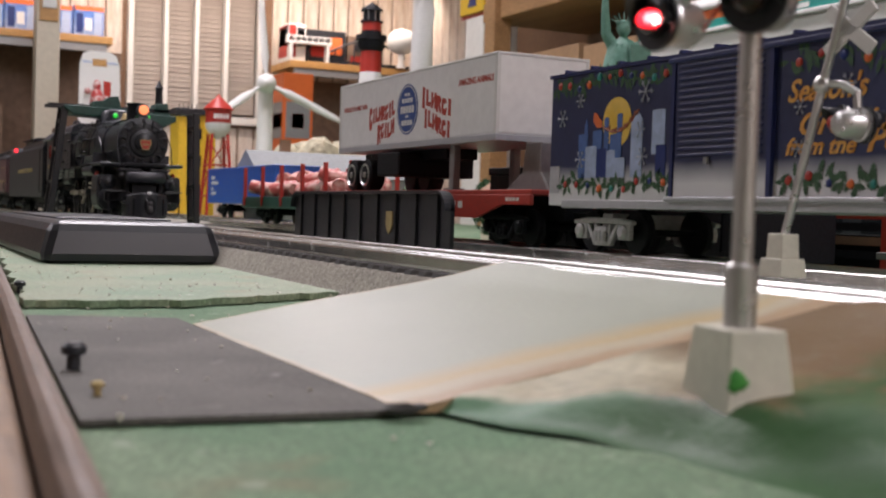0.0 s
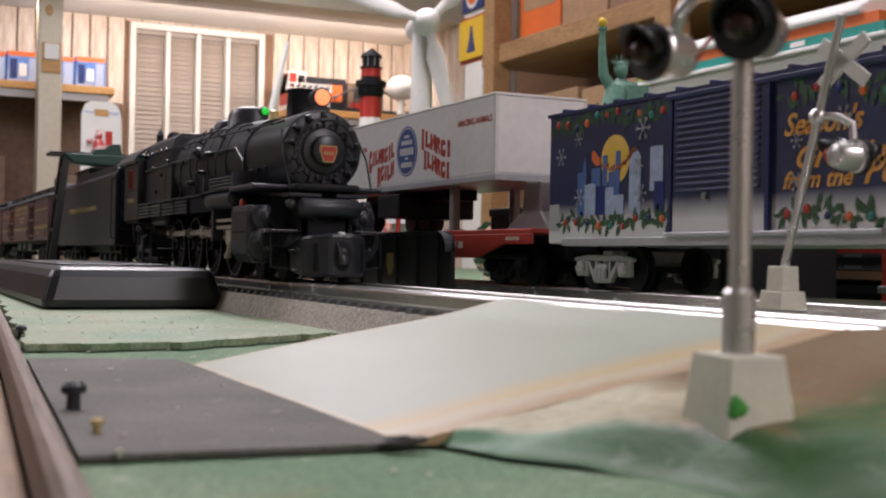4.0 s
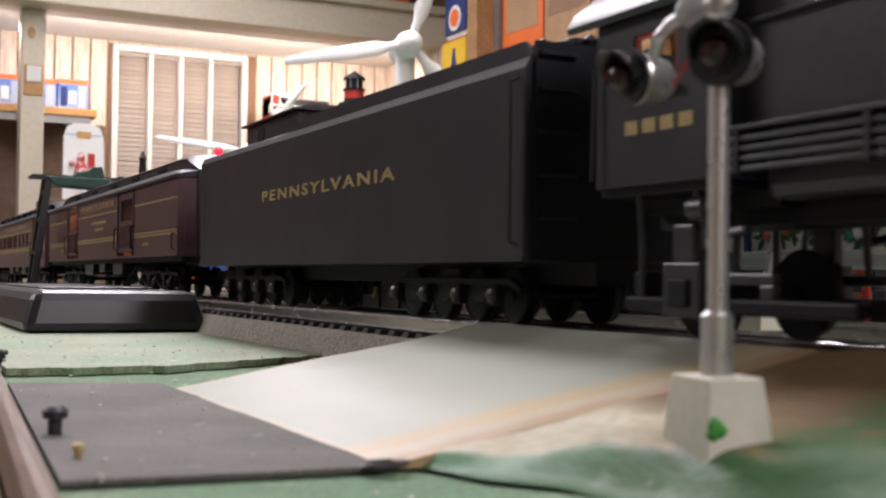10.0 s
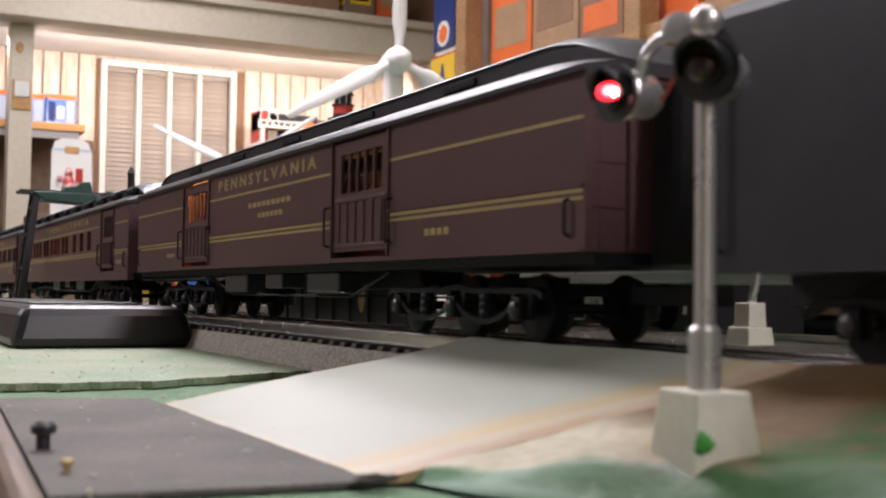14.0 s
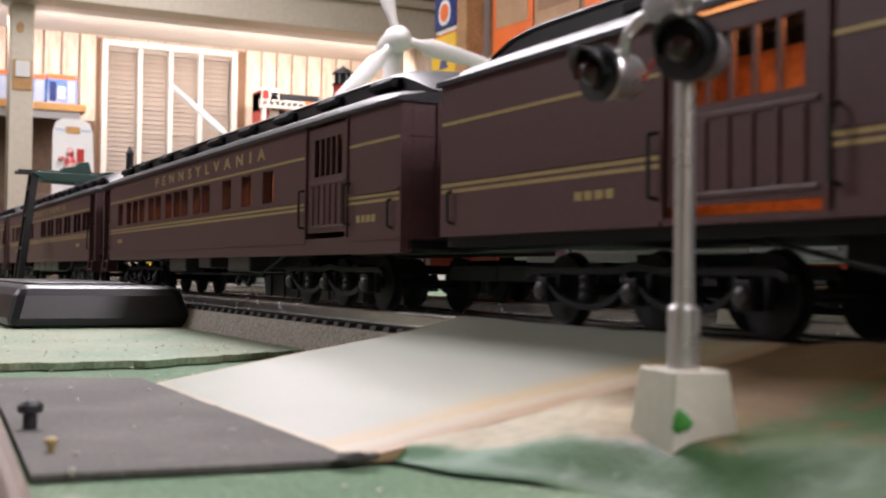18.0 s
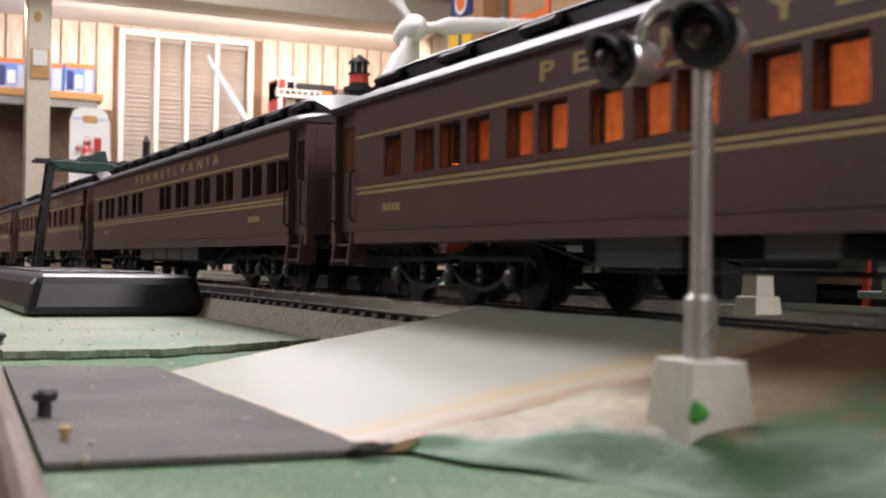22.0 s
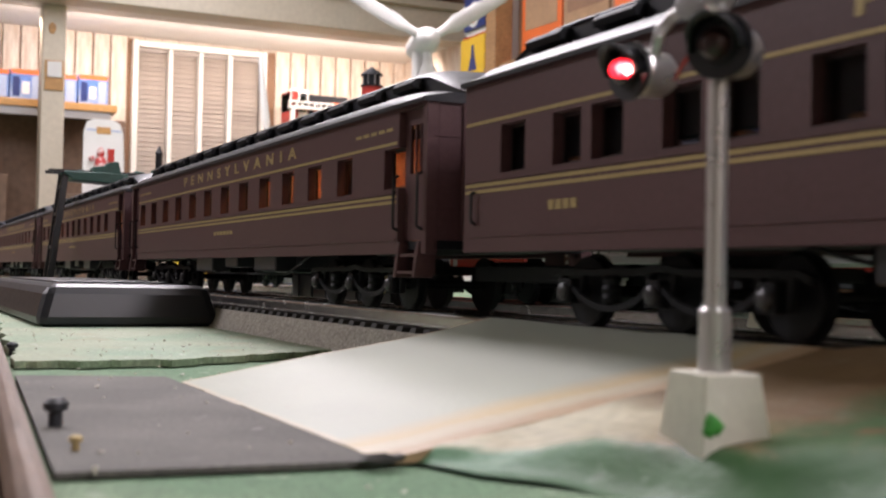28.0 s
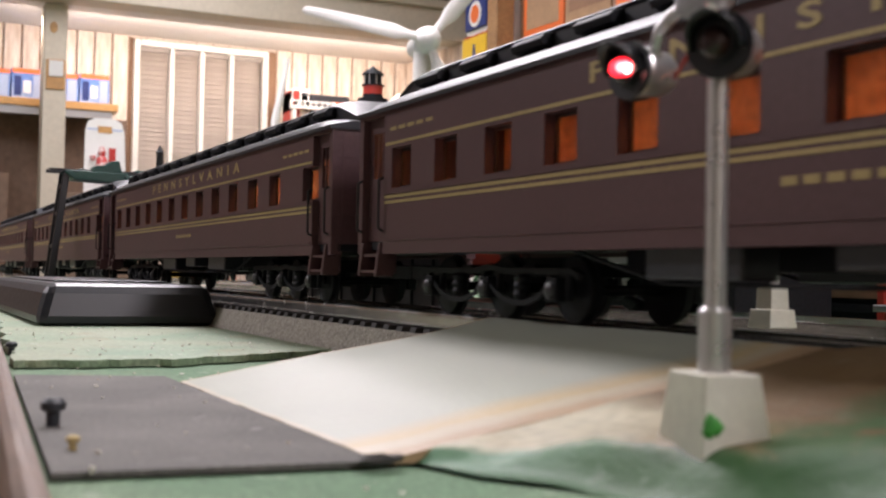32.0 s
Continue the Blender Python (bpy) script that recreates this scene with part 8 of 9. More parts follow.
TRAIN.append((engine, 0.44, 0.09))


def crank_angle(t):
    return radians(162) - (travelled(t) - S_ROWS[8]) / R_DRIVE


# ---- window, boards and shelves of the far wall ----
wall_west = bpy.data.objects["wall_west"]
rng = random.Random(7)


def board_mesh(w, z0, z1):
    bm = bmesh.new()
    box(bm, 0, 0.012, -w / 2, w / 2, z0, z1)
    me = bpy.data.meshes.new("board")
    bmesh.ops.bevel(bm, geom=[e for e in bm.edges if abs(e.verts[0].co.z - e.verts[1].co.z) > 0.1 and e.verts[0].co.x > 0.01], offset=0.003, segments=1, affect="EDGES")
    bm.to_mesh(me)
    bm.free()
    me.materials.append(M["panel"])
    return me


PITCH = 0.0655
tall, over, under = board_mesh(PITCH - 0.006, -0.3, 0.933), board_mesh(PITCH - 0.006, WIN[3] + 0.03, 0.933), board_mesh(PITCH - 0.006, -0.3, WIN[2] - 0.04)
for i in range(36):
    y = -0.30 + PITCH * i
    inside = WIN[0] - 0.055 < y < WIN[1] + 0.055
    for me in ((over, under) if inside else (tall,)):
        piece("board", me, wall_west, pose(WALL_X + 0.0005, y, 0))
wall_north = bpy.data.objects["wall_north"]
for i in range(14):
    piece("board", tall, wall_north, pose(-4.60 + PITCH * i, WALL_Y - 0.0005, 0, 0, 0, -90))

window = thing("window_1", "white-framed window with lowered grey blinds", "window", kind="structure")
y0, y1, z0, z1 = WIN
boxes("frame", "white_room", window, [(WALL_X - 0.10, WALL_X + 0.030, y0 - 0.022, y0, z0 - 0.03, z1 + 0.025), (WALL_X - 0.10, WALL_X + 0.030, y1, y1 + 0.022, z0 - 0.03, z1 + 0.025),
      (WALL_X - 0.10, WALL_X + 0.030, y0, y1, z1, z1 + 0.025), (WALL_X - 0.10, WALL_X + 0.045, y0, y1, z0 - 0.03, z0)], bevel=0.003)
for y in (1.0110, 1.1305, 1.2490):
    boxes("mullion", "white_room", window, [(WALL_X - 0.04, WALL_X + 0.020, y - 0.0085, y + 0.0085, z0, z1)], bevel=0.002)
boxes("outer_pane", "blind", window, [(WALL_X - 0.118, WALL_X - 0.110, y0, y1, z0, z1)], "closed shutter behind the blinds")
edges = [y0, 1.0110 - 0.0085, 1.0110 + 0.0085, 1.1305 - 0.0085, 1.1305 + 0.0085, 1.2490 - 0.0085, 1.2490 + 0.0085, y1]
for a, b in zip(edges[::2], edges[1::2]):
    bm = bmesh.new()
    box(bm, -0.0098, 0.0098, -(b - a) / 2 + 0.002, (b - a) / 2 - 0.002, -0.0009, 0.0009)
    me = bpy.data.meshes.new("slat")
    bm.to_mesh(me)
    bm.free()
    me.materials.append(M["blind_slat"])
    for k in range(26):
        piece("slat", me, window, pose(WALL_X - 0.012 + rng.uniform(-0.0008, 0.0008), (a + b) / 2, z1 - 0.022 - 0.0185 * k, 0, 74 + rng.uniform(-4, 4), 0))
    boxes("blind_head", "blind", window, [(WALL_X - 0.028, WALL_X + 0.004, a + 0.001, b - 0.001, z1 - 0.016, z1 - 0.001)])

post = thing("post", "cream painted square post with a light switch", "post", kind="structure")
boxes("shaft", "cream", post, [(-4.28, -4.20, 0.481, 0.558, FLOOR, 0.9295)], bevel=0.004)
plate = boxes("switch_plate", "shelf", post, [(-4.1995, -4.194, 0.490, 0.552, 0.636, 0.738)], "brown switch plate", bevel=0.002)
boxes("switch_rocker", "white", plate, [(-4.194, -4.188, 0.498, 0.545, 0.680, 0.734)], "white switch", bevel=0.001)
bm = bmesh.new()
lathe(bm, (-4.1999, 0.512, 0.848), (-4.1, 0.512, 0.848), [(0, 0.013), (0.003, 0.011), (0.004, 0.004)], 16)
for v in bm.verts:
    v.co.z = 0.848 + (v.co.z - 0.848) * 1.5
part("oval_badge", bm, "shelf", post, "oval wooden badge", smooth=True)


def shelf(name, label, x0, x1, y0, y1, z0, z1, material="shelf"):
    ob = slab(name, material, [(x0, x1, y0, y1, z0, z1)], label, "shelf", 0.003)
    return ob


shelf("shelf_window_a", "pine shelf board beside the window", -4.62, -4.38, -0.30, 0.765, 0.598, 0.626)
shelf("shelf_window_b", "pine shelf board in the corner", -4.62, -4.38, 1.43, WALL_Y - 0.02, 0.575, 0.603)
slab("shelf_rail_a", "trailer_grey", [(-4.40, -4.385, -0.30, 0.745, 0.570, 0.597)], "grey rail under the shelf", "shelf rail")
slab("shelf_rail_b", "trailer_grey", [(-4.40, -4.385, 1.45, WALL_Y - 0.02, 0.548, 0.574)], "grey rail under the shelf", "shelf rail")


def carton(name, label, x0, x1, y0, y1, z0, z1, material, panels=(), group="boxes on the shelves", turn=0.0):
    """A printed box: a body, its lid flap and printed panels on its front (+x) face."""
    cx, cy = (x0 + x1) / 2, (y0 + y1) / 2
    root = thing(name, label, "box", group, pose(cx, cy, z0, 0, 0, turn))
    a, b, h = (x1 - x0) / 2, (y1 - y0) / 2, z1 - z0
    boxes("body", material, root, [(-a, a, -b, b, 0, h)], bevel=min(0.003, h * 0.05))
    for u0, u1, v0, v1, mt in panels:
        boxes("print", mt, root, [(a, a + 0.0012, -b + 2 * b * u0, -b + 2 * b * u1, h * v0, h * v1)])
        boxes("side_print", mt, root, [(-a * 0.8, a * 0.8, -b - 0.0012, -b, h * v0, h * v1)])
    return root


# packages on the shelf by the post
yy = -0.05
for k in range(7):
    w = (0.105, 0.11, 0.115)[k % 3]
    carton("model_package", "clear and blue model package with an orange header", -4.56, -4.42, yy, yy + w, 0.6265, 0.735 - 0.006 * (k % 2), "skyblue",
           [(0.02, 0.98, 0.84, 0.99, "orange"), (0.08, 0.30, 0.10, 0.75, "navy"), (0.36, 0.60, 0.20, 0.60, "white"), (0.66, 0.94, 0.06, 0.80, "blue_pale")])
    yy += w + 0.004
# hobby packages on the shelf in the corner
carton("model_box", "black and white printed model box", -4.55, -4.42, 1.385 + 0.05, 1.505, 0.6035, 0.750, "white", [(0.03, 0.42, 0.12, 0.95, "red"), (0.5, 0.92, 0.42, 0.9, "black"), (0.55, 0.88, 0.5, 0.82, "white")])
carton("model_box", "dark model box with an orange print", -4.57, -4.43, 1.515, 1.675, 0.6035, 0.735, "black", [(0.1, 0.5, 0.2, 0.6, "red"), (0.55, 0.9, 0.3, 0.8, "orange")])
carton("model_box", "dark red model box on the shelf", -4.57, -4.44, 1.685, 1.84, 0.6035, 0.725, "dark", [(0.1, 0.9, 0.1, 0.35, "red"), (0.2, 0.7, 0.5, 0.9, "black")])
trestle = thing("model_trestle", "white model girder bridge on the shelf", "model bridge", m=pose(-4.40, 1.47, 0.6035))
boxes("deck", "white", trestle, [(-0.015, 0.015, -0.05, 0.13, 0.066, 0.076)], bevel=0.001)
for i in range(8):
    boxes("web", "white", trestle, [(-0.015, 0.015, -0.048 + 0.0245 * i, -0.043 + 0.0245 * i, 0.076, 0.092)])
boxes("top_chord", "white", trestle, [(-0.015, 0.015, -0.05, 0.13, 0.092, 0.097)])
for y in (-0.04, 0.11):
    boxes("leg", "white", trestle, [(-0.013, 0.013, y, y + 0.012, 0.0, 0.066)])
bm = bmesh.new()
arch = [(y, 0.045 + 0.055 * math.sin(math.pi * (y - 1.60) / 0.32)) for y in [1.60 + 0.02 * i for i in range(17)]]
bridge = thing("model_arch_bridge", "black model arch bridge on the shelf", "model bridge", m=pose(-4.40, 0, 0.6035))
wire(bm, [(0, y, z) for y, z in arch], 0.005)
part("arch", bm, "black", bridge)
for y, z in arch[1:-1:2]:
    bm = bmesh.new()
    tube(bm, (0, y, 0.008), (0, y, z), 0.0025, seg=6)
    part("hanger", bm, "black", bridge)
boxes("deck", "black", bridge, [(-0.02, 0.02, 1.59, 1.93, 0.0, 0.012)])
globe = thing("white_globe", "white globe tank on the corner shelf", "model tank", m=pose(-4.36, 1.885, 0.6035))
bm = bmesh.new()
ball(bm, (0, 0, 0.105), 0.060, 24, 16, 0.85)
part("tank", bm, "white", globe, smooth=True)
bm = bmesh.new()
lathe(bm, (0, 0, 0), (0, 0, 1), [(0, 0.02), (0.02, 0.012), (0.06, 0.014)], 16)
part("stem", bm, "white", globe, smooth=True)
carton("orange_package", "tall orange model package under the shelf", -4.10, -3.97, 1.275, 1.385, 0.0, 0.505, "orange", [(0.1, 0.9, 0.55, 0.80, "trailer_grey"), (0.3, 0.7, 0.62, 0.72, "red")])
carton("toy_box", "dark stored box under the shelf", -4.58, -4.42, -0.1, 0.40, 0.04, 0.36, "dark", [(0.1, 0.9, 0.1, 0.25, "brown")])
slab("lower_shelf", "dark", [(-4.62, -4.30, -0.30, 0.80, 0.02, 0.04), (-4.62, -4.30, 1.40, WALL_Y - 0.02, 0.02, 0.04)], "dark lower shelf boards", "shelf")
carton("brown_carton", "brown carton stored under the corner shelf", -4.55, -4.38, 1.45, 1.75, 0.04, 0.30, "card", [(0.1, 0.5, 0.3, 0.6, "brown")])

# toy card with a small red doll
card = thing("toy_card", "white toy card with a small red figure", "toy package", m=pose(-3.80, 0.628, 0.26, 0, -4, 6))
bm = bmesh.new()
prism(bm, [(-0.066, 0.0), (0.066, 0.0), (0.062, 0.20), (0.052, 0.232), (0.03, 0.243), (-0.03, 0.243), (-0.052, 0.232), (-0.062, 0.20)], "x", -0.0015, 0.0015)
part("card", bm, "white", card)
boxes("logo", "shelf", card, [(0.0015, 0.003, -0.022, 0.022, 0.196, 0.218)], bevel=0.0005)
boxes("band", "blue_pale", card, [(0.0015, 0.0025, -0.055, 0.055, 0.205, 0.210)])
boxes("red_print", "red", card, [(0.0015, 0.0025, 0.012, 0.034, 0.02, 0.150)])
doll = bmesh.new()
lathe(doll, (0.012, -0.012, 0.06), (0.012, -0.012, 0.2), [(0, 0.018), (0.03, 0.021), (0.055, 0.016), (0.062, 0.008), (0.068, 0.012), (0.08, 0.011), (0.09, 0.004)], 16)
ball(doll, (0.012, -0.040, 0.115), 0.009)
ball(doll, (0.012, 0.014, 0.095), 0.009)
part("doll", doll, "doll_red", card, "small red and white figure", smooth=True)
carton("dark_stand", "dark box under the toy card", -3.90, -3.72, 0.50, 0.76, 0.0, 0.259, "dark", [(0.2, 0.8, 0.3, 0.5, "brown")])

# top of the soffit: stored boxes
carton("long_carton", "long brown carton on the soffit", -4.22, -4.08, 1.20, 1.62, 1.0755, 1.19, "brown", [(0.1, 0.4, 0.3, 0.6, "card")], "boxes on the soffit")
carton("yellow_package", "dark green and yellow package on the soffit", -4.22, -4.06, 1.635, 1.755, 1.0755, 1.215, "dark", [(0.18, 0.85, 0.25, 0.92, "yellow"), (0.25, 0.78, 0.34, 0.5, "orange")], "boxes on the soffit")
carton("orange_carton", "orange package on the soffit", -4.22, -4.08, 1.77, 1.86, 1.0755, 1.21, "orange", [(0.2, 0.8, 0.3, 0.7, "card")], "boxes on the soffit")

# white post with posters
sign_post = thing("poster_post", "white post hung with small posters", "post", kind="structure")
boxes("shaft", "white_room", sign_post, [(-3.34, -3.22, 1.66, 1.78, FLOOR, CEIL)], bevel=0.003)
boxes("blue_poster", "navy", sign_post, [(-3.345, -3.205, 1.650, 1.659, 0.800, 1.02)], "blue poster with a round emblem", bevel=0.001)
boxes("poster_border", "white", sign_post, [(-3.352, -3.198, 1.6592, 1.6598, 0.79, 1.03)])
bm = bmesh.new()
tube(bm, (-3.275, 1.6495, 0.845), (-3.275, 1.6478, 0.845), 0.040, seg=28)
em = part("emblem", bm, "white", sign_post)
bm = bmesh.new()
tube(bm, (-3.275, 1.6477, 0.845), (-3.275, 1.6465, 0.845), 0.028, seg=28)
part("emblem_disc", bm, "orange", em)
boxes("yellow_sign", "yellow", sign_post, [(-3.36, -3.20, 1.648, 1.6585, 0.650, 0.775)], "yellow sign with a dark figure", bevel=0.002)
bm = bmesh.new()
prism(bm, [(-3.305, 0.67), (-3.245, 0.67), (-3.262, 0.71), (-3.270, 0.750), (-3.282, 0.750), (-3.288, 0.71)], "y", 1.6465, 1.6478)
part("sign_print", bm, "navy", sign_post)
boxes("sign_border", "red", sign_post, [(-3.37, -3.19, 1.6586, 1.6592, 0.640, 0.785)])

# storage along the north wall
slab("storage_shelf", "old_wood", [(-3.15, 0.6, 1.62, WALL_Y - 0.003, 0.600, 0.655), (-3.15, 0.6, 1.62, WALL_Y - 0.003, 1.10, 1.14)], "rough wooden storage shelves", "shelf", 0.004)
slab("storage_back", "dark", [(-3.15, 0.6, WALL_Y - 0.030, WALL_Y - 0.004, -0.2, 1.44)], "dark brown back of the storage shelves", "partition")
for i in range(5):
    slab("storage_upright", "old_wood", [(-3.10 + 0.85 * i, -3.04 + 0.85 * i, 1.60, 1.66, FLOOR, CEIL)], "rough wooden upright", "upright", 0.004)
k = 0
x = -3.02
while x < 0.2:
    w = rng.uniform(0.16, 0.30)
    h = rng.uniform(0.14, 0.34)
    mt, pn = (("orange", "card"), ("card", "brown"), ("brown", "orange"), ("orange", "red"), ("card", "yellow"), ("red", "orange"))[k % 6]
    carton("stored_box", {"orange": "orange train box on the storage shelf", "card": "plain brown carton on the storage shelf", "brown": "dark brown carton on the storage shelf", "red": "red train box on the storage shelf"}[mt],
           x, x + w, 1.68, 1.90, 0.6555, 0.6555 + h, mt, [(0.1, 0.9, 0.3, 0.7, pn)], "boxes in the storage", turn=rng.uniform(-3, 3))
    if h < 0.22:
        carton("stored_box", "small orange box stacked on a carton", x + 0.02, x + w - 0.04, 1.70, 1.87, 0.656 + h, 0.656 + h + 0.13, "orange" if mt != "orange" else "card", [(0.2, 0.8, 0.3, 0.7, "brown")], "boxes in the storage", turn=rng.uniform(-5, 5))
    x += w + rng.uniform(0.01, 0.05)
    k += 1
x = -3.0
while x < 0.2:
    w = rng.uniform(0.25, 0.42)
    h = rng.uniform(0.36, 0.56)
    carton("stored_carton", "tan cardboard carton under the storage shelf", x, x + w, 1.70, 1.92, 0.03, 0.03 + h, "card" if k % 3 else "brown", [(0.2, 0.7, 0.5, 0.65, "brown")], "cartons under the shelf", turn=rng.uniform(-2, 2))
    x += w + rng.uniform(0.01, 0.04)
    k += 1
slab("storage_ledge", "old_wood", [(-3.15, 0.6, 1.62, WALL_Y - 0.031, 0.0, 0.0295)], "rough wooden ledge under the cartons", "shelf", 0.003)
# fittings added for the unseen ceiling lamps
for x, y, watts in LAMPS:
    fix = thing("ceiling_light", "unseen white ceiling light fitting, added with its lamp", "ceiling light", "ceiling lights", pose(x, y, CEIL - 0.055))
    boxes("frame", "white_room", fix, [(-0.63, 0.63, -0.18, 0.18, 0.004, 0.054)], bevel=0.004)


# ---- ties and ballast, the small pieces last ----
def tie_mesh():
    bm = bmesh.new()
    frustum(bm, -0.0027, 0.0027, -0.0262, 0.0262, 0.0115, 0.0140, 0.0004, 0.0012)
    me = bpy.data.meshes.new("tie")
    bm.to_mesh(me)
    bm.free()
    me.materials.append(M["tie"])
    return me


tie = tie_mesh()
rng = random.Random(9)
for root, y, x0, x1 in ((track_near, TRACK1, -2.70, 0.20), (track_far, TRACK2, -0.79, 0.20), (track_siding, 0.350, -1.29, -0.82), (track_spur, 0.440, -2.19, -1.06)):
    x = x0
    while x < x1:
        if not (y == TRACK1 and RAMP[0] - 0.004 < x < RAMP[1] + 0.03):
            piece("tie", tie, root, pose(x + rng.uniform(-0.0004, 0.0004), y, 0, 0, 0, rng.uniform(-0.6, 0.6)))
        x += 0.0118
# the curve of the near track towards the arm of the layout
curve_track = thing("track_curve", "three-rail track curving away", "track", kind="structure")
for r, z0, z1, w, mt, nm in ((CURVE_R, 0.0, 0.0112, 0.030, "ballast", "roadbed"), (CURVE_R - 0.0159, 0.0112, RAIL, 0.0012, "rail", "rail"), (CURVE_R, 0.0112, RAIL - 0.0005, 0.0012, "rail", "rail"), (CURVE_R + 0.0159, 0.0112, RAIL, 0.0012, "rail", "rail")):
    bm = bmesh.new()
    prev = None
    for i in range(61):
        a = radians(-2 + 177 * i / 60)
        ring = []
        for rr, z in ((r - w, z0), (r + w, z0), (r + w, z1), (r - w, z1)):
            ring.append(bm.verts.new((CURVE_X - rr * math.sin(a), TRACK1 - CURVE_R + rr * math.cos(a), z)))
        if prev:
            for k in range(4):
                bm.faces.new((prev[k], prev[(k + 1) % 4], ring[(k + 1) % 4], ring[k]))
        prev = ring
    part(nm, bm, mt, curve_track)

# loose ballast on the near shoulder
verts, faces = [], []
base = [(1, 0, 0), (0, 1, 0), (-1, 0, 0), (0, -1, 0), (0, 0, 1), (0, 0, -1)]
tris = [(0, 1, 4), (1, 2, 4), (2, 3, 4), (3, 0, 4), (1, 0, 5), (2, 1, 5), (3, 2, 5), (0, 3, 5)]
for i in range(5200):
    x = -0.336 - 0.42 * rng.random() ** 1.3
    u = rng.random()
    y, z = TRACK1 - 0.033 + 0.0085 * u, 0.0115 * u
    s = rng.uniform(0.00035, 0.0008)
    n = len(verts)
    tw = rng.uniform(0, 3)
    for bx, by, bz in base:
        k = s * rng.uniform(0.7, 1.3)
        verts.append((x + k * (bx * math.cos(tw) - by * math.sin(tw)), y + k * (bx * math.sin(tw) + by * math.cos(tw)), z + k * bz))
    faces += [(a + n, b + n, c + n) for a, b, c in tris]
me = bpy.data.meshes.new("ballast_stones")
me.from_pydata(verts, [], faces)
me.materials.append(M["ballast_stone"])
stones = new("ballast_stones", me)
stones.parent = track_near
tagged(stones, "loose grey ballast grains", kind="stuff")

# crumbs and small rusty screws on the ground by the edge
crumbs = []
verts, faces = [], []
for i in range(260):
    x, y = rng.uniform(-0.95, -0.16), 0
    y = rng.uniform(rim_line(x) + 0.002, 0.155)
    if RAMP[0] - 0.005 < x and y > 0.075:
        continue
    z = 0.0025 if x < -0.415 else 0.0012 if y < 0.077 and -0.35 < x < -0.195 else 0.0002
    s = rng.uniform(0.0002, 0.0007)
    n = len(verts)
    for bx, by, bz in base:
        verts.append((x + s * bx * rng.uniform(0.6, 1.6), y + s * by * rng.uniform(0.6, 1.6), z + s * 0.5 + s * bz * 0.5))
    faces += [(a + n, b + n, c + n) for a, b, c in tris]
me = bpy.data.meshes.new("crumbs")
me.from_pydata(verts, [], faces)
me.materials.append(M["crumb"])
tagged(new("crumbs", me), "pale crumbs and dust scattered on the ground", "crumbs", kind="stuff")
for x, y, h, mt in ((-0.2459, 0.0325, 0.0058, "graphite_dark"), (-0.2128, 0.0316, 0.0028, "gold"), (-0.4500, 0.0440, 0.0048, "graphite_dark"), (-0.1885, 0.0310, 0.0012, "crumb")):
    bm = bmesh.new()
    lathe(bm, (0, 0, 0.0008), (0, 0, 1), [(0, h * 0.24), (h * 0.55, h * 0.24), (h * 0.6, h * 0.42), (h * 0.85, h * 0.44), (h, h * 0.25)], 14)
    sc = tagged(finish("screw", bm, mt, smooth=True), "small grey screw standing in the road board", "screw", "screws")
    sc.matrix_world = pose(x, y, 0)


def turned(v):
    """A pose from a place and a turn about y."""
    return pose(v[0], v[1], v[2], 0, math.degrees(v[3]), 0)


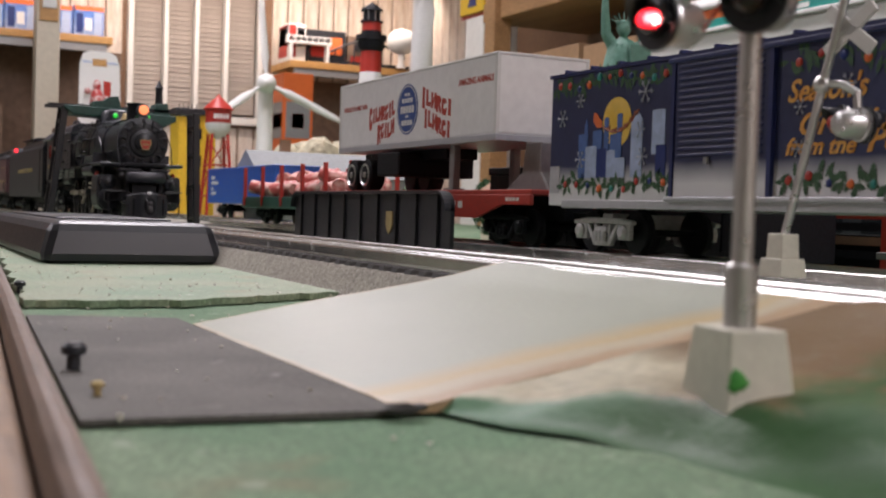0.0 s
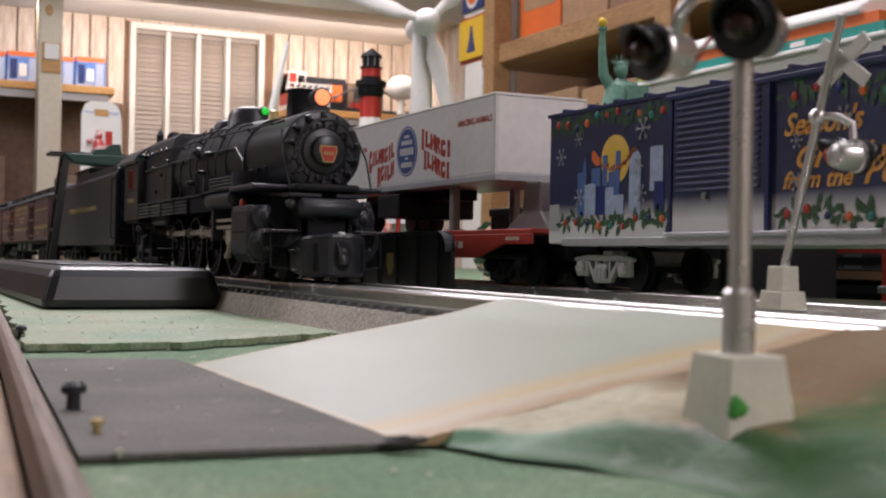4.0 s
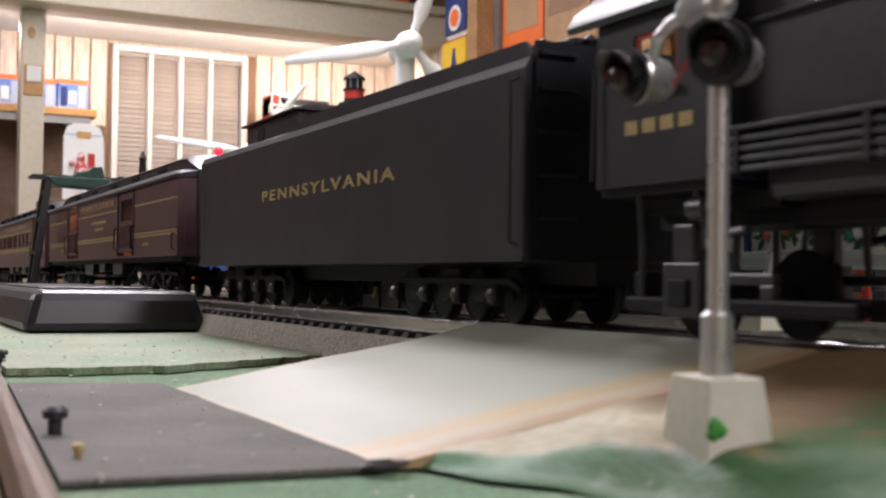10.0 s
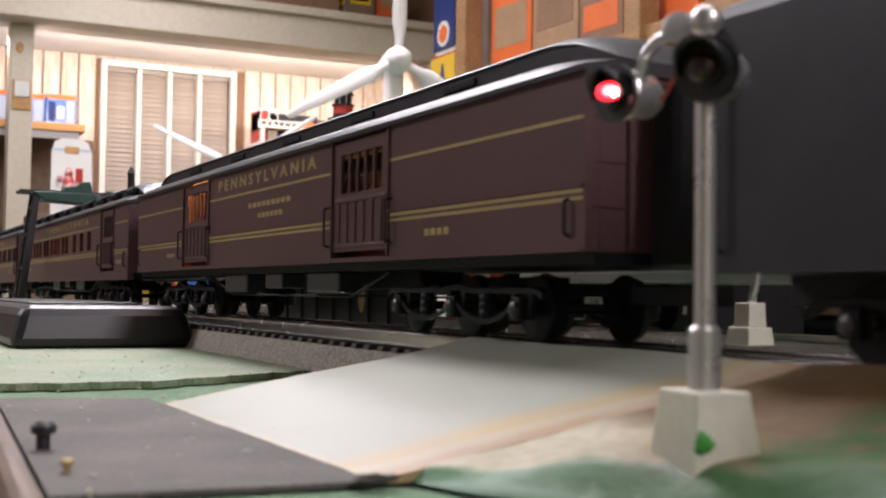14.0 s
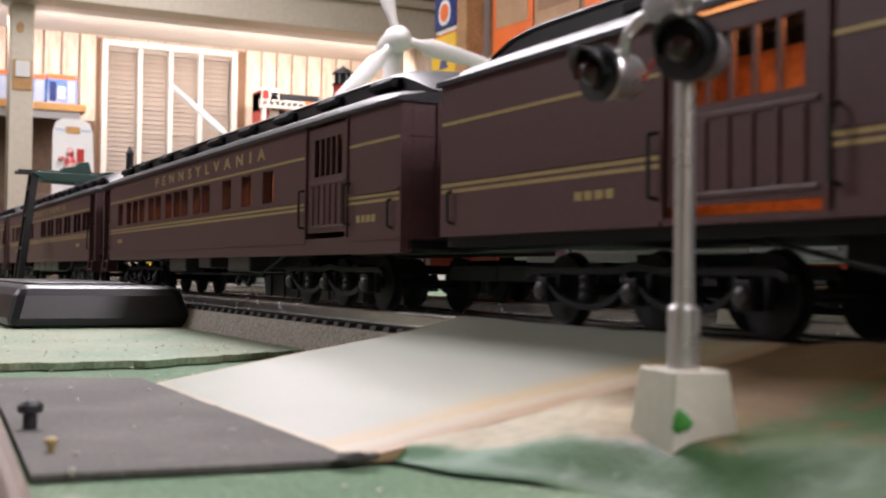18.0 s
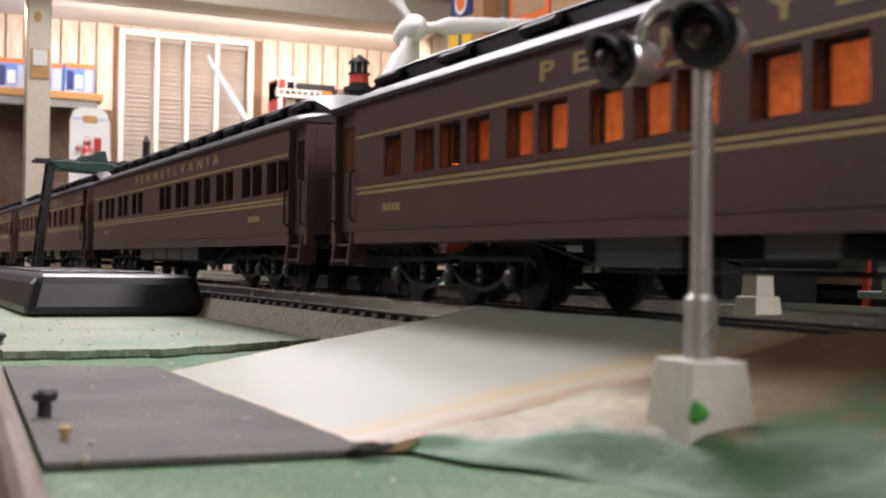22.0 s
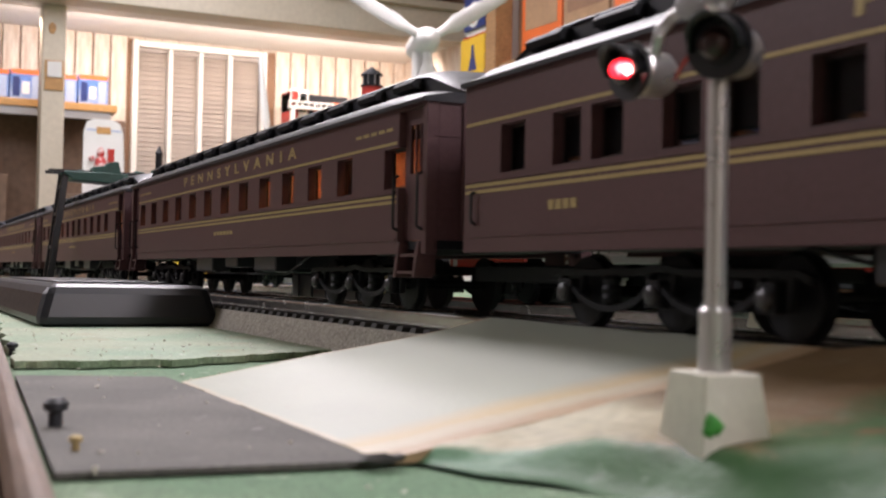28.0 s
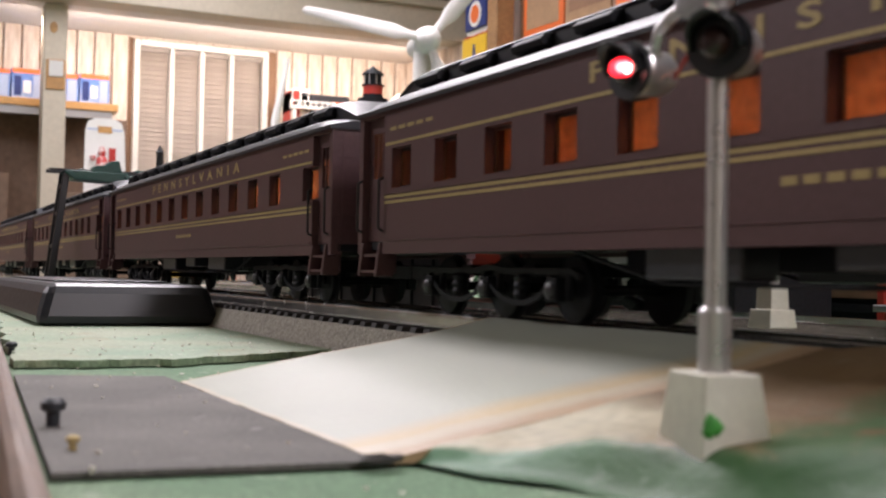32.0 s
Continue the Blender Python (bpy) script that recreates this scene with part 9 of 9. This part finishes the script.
def motions():
    steps = [0.1 * i for i in range(321)]
    for ob, c, half in TRAIN:
        walk(ob, [(t, train_pose(s + c, half)) for t, s in enumerate(S_ROWS)])
    # wheels roll with the distance travelled
    for ob, x, r in AXLES:
        m = ob.matrix_basis.copy()
        rows = []
        for t in steps[::2] if r > 0.0125 else steps:
            a = crank_angle(t) if r > 0.0125 else -travelled(t) / r
            rows.append((t, Matrix.Translation(m.translation) @ Matrix.Rotation(-a, 4, "Y")))
        if r > 0.0125:
            rows = rows if abs(rows[-1][0] - 32) < 1e-6 else rows + [(32.0, rows[-1][1])]
        walk(ob, rows)
    # rods follow the crank pins
    for s, sr, mr, ch, ec, er, cl in RODS:
        a_rows, b_rows, c_rows, d_rows, e_rows, f_rows = [], [], [], [], [], []
        for t in steps:
            a = crank_angle(t)
            px, pz = CRANK * math.cos(a), CRANK * math.sin(a)
            a_rows.append((t, pose(px, 0, R_DRIVE + pz)))
            lift = math.asin(-(pz - 0.0025) / 0.075)
            b_rows.append((t, turned((DRIVERS[2] + px, 0, R_DRIVE + pz, -lift))))
            cx = DRIVERS[2] + px + 0.075 * math.cos(lift)
            c_rows.append((t, pose(cx, 0, R_DRIVE + 0.0025)))
            f_rows.append((t, turned((0.1480, 0, 0.0312, math.atan2(0.0204, cx - 0.1480)))))
            q = a - radians(115)
            d_rows.append((t, turned((DRIVERS[2] + px, 0, R_DRIVE + pz, -q))))
            ex, ez = DRIVERS[2] + px + 0.010 * math.cos(q), R_DRIVE + pz + 0.010 * math.sin(q)
            e_rows.append((t, turned((ex, 0, ez, -math.atan2(0.0225 - ez, 0.0905 - ex)))))
        for ob, rows in ((sr, a_rows), (mr, b_rows), (ch, c_rows), (ec, d_rows), (er, e_rows), (cl, f_rows)):
            walk(ob, rows)
    # rotors of the wind turbines
    for ob, start, rate in ROTORS:
        m = ob.matrix_basis.copy()
        walk(ob, [(0.5 * i, Matrix.Translation(m.translation) @ Matrix.Rotation(radians(start + rate * 0.5 * i - 90), 4, "X")) for i in range(65)])
    # the flashing bulb turns its lit side out and back
    ob = BULBS[0]
    place = ob.matrix_basis.translation.copy()
    rows, lit = [(0.0, 0)], [(-0.35, 0.35)] + [(c - 0.36, c + 0.36) for c in FLASHES]
    for on, off in lit:
        if on > 0:
            rows += [(on - 0.066, 180), (on - 0.033, 120), (on, 60), (on + 0.033, 0)]
        if off < 31.9:
            rows += [(off - 0.066, 0), (off - 0.033, 60), (off, 120), (off + 0.033, 180)]
    rows.append((32.0, 0))
    walk(ob, [(t, Matrix.Translation(place) @ Matrix.Rotation(radians(a), 4, "Z")) for t, a in rows])


FLASHES = [1.5, 3.0, 4.6, 6.2, 7.75, 9.25, 10.8, 12.27, 13.95, 15.5, 17.0, 18.5, 20.0, 21.5, 23.05, 24.7, 26.25, 27.85, 29.35, 30.95, 32.2]
motions()
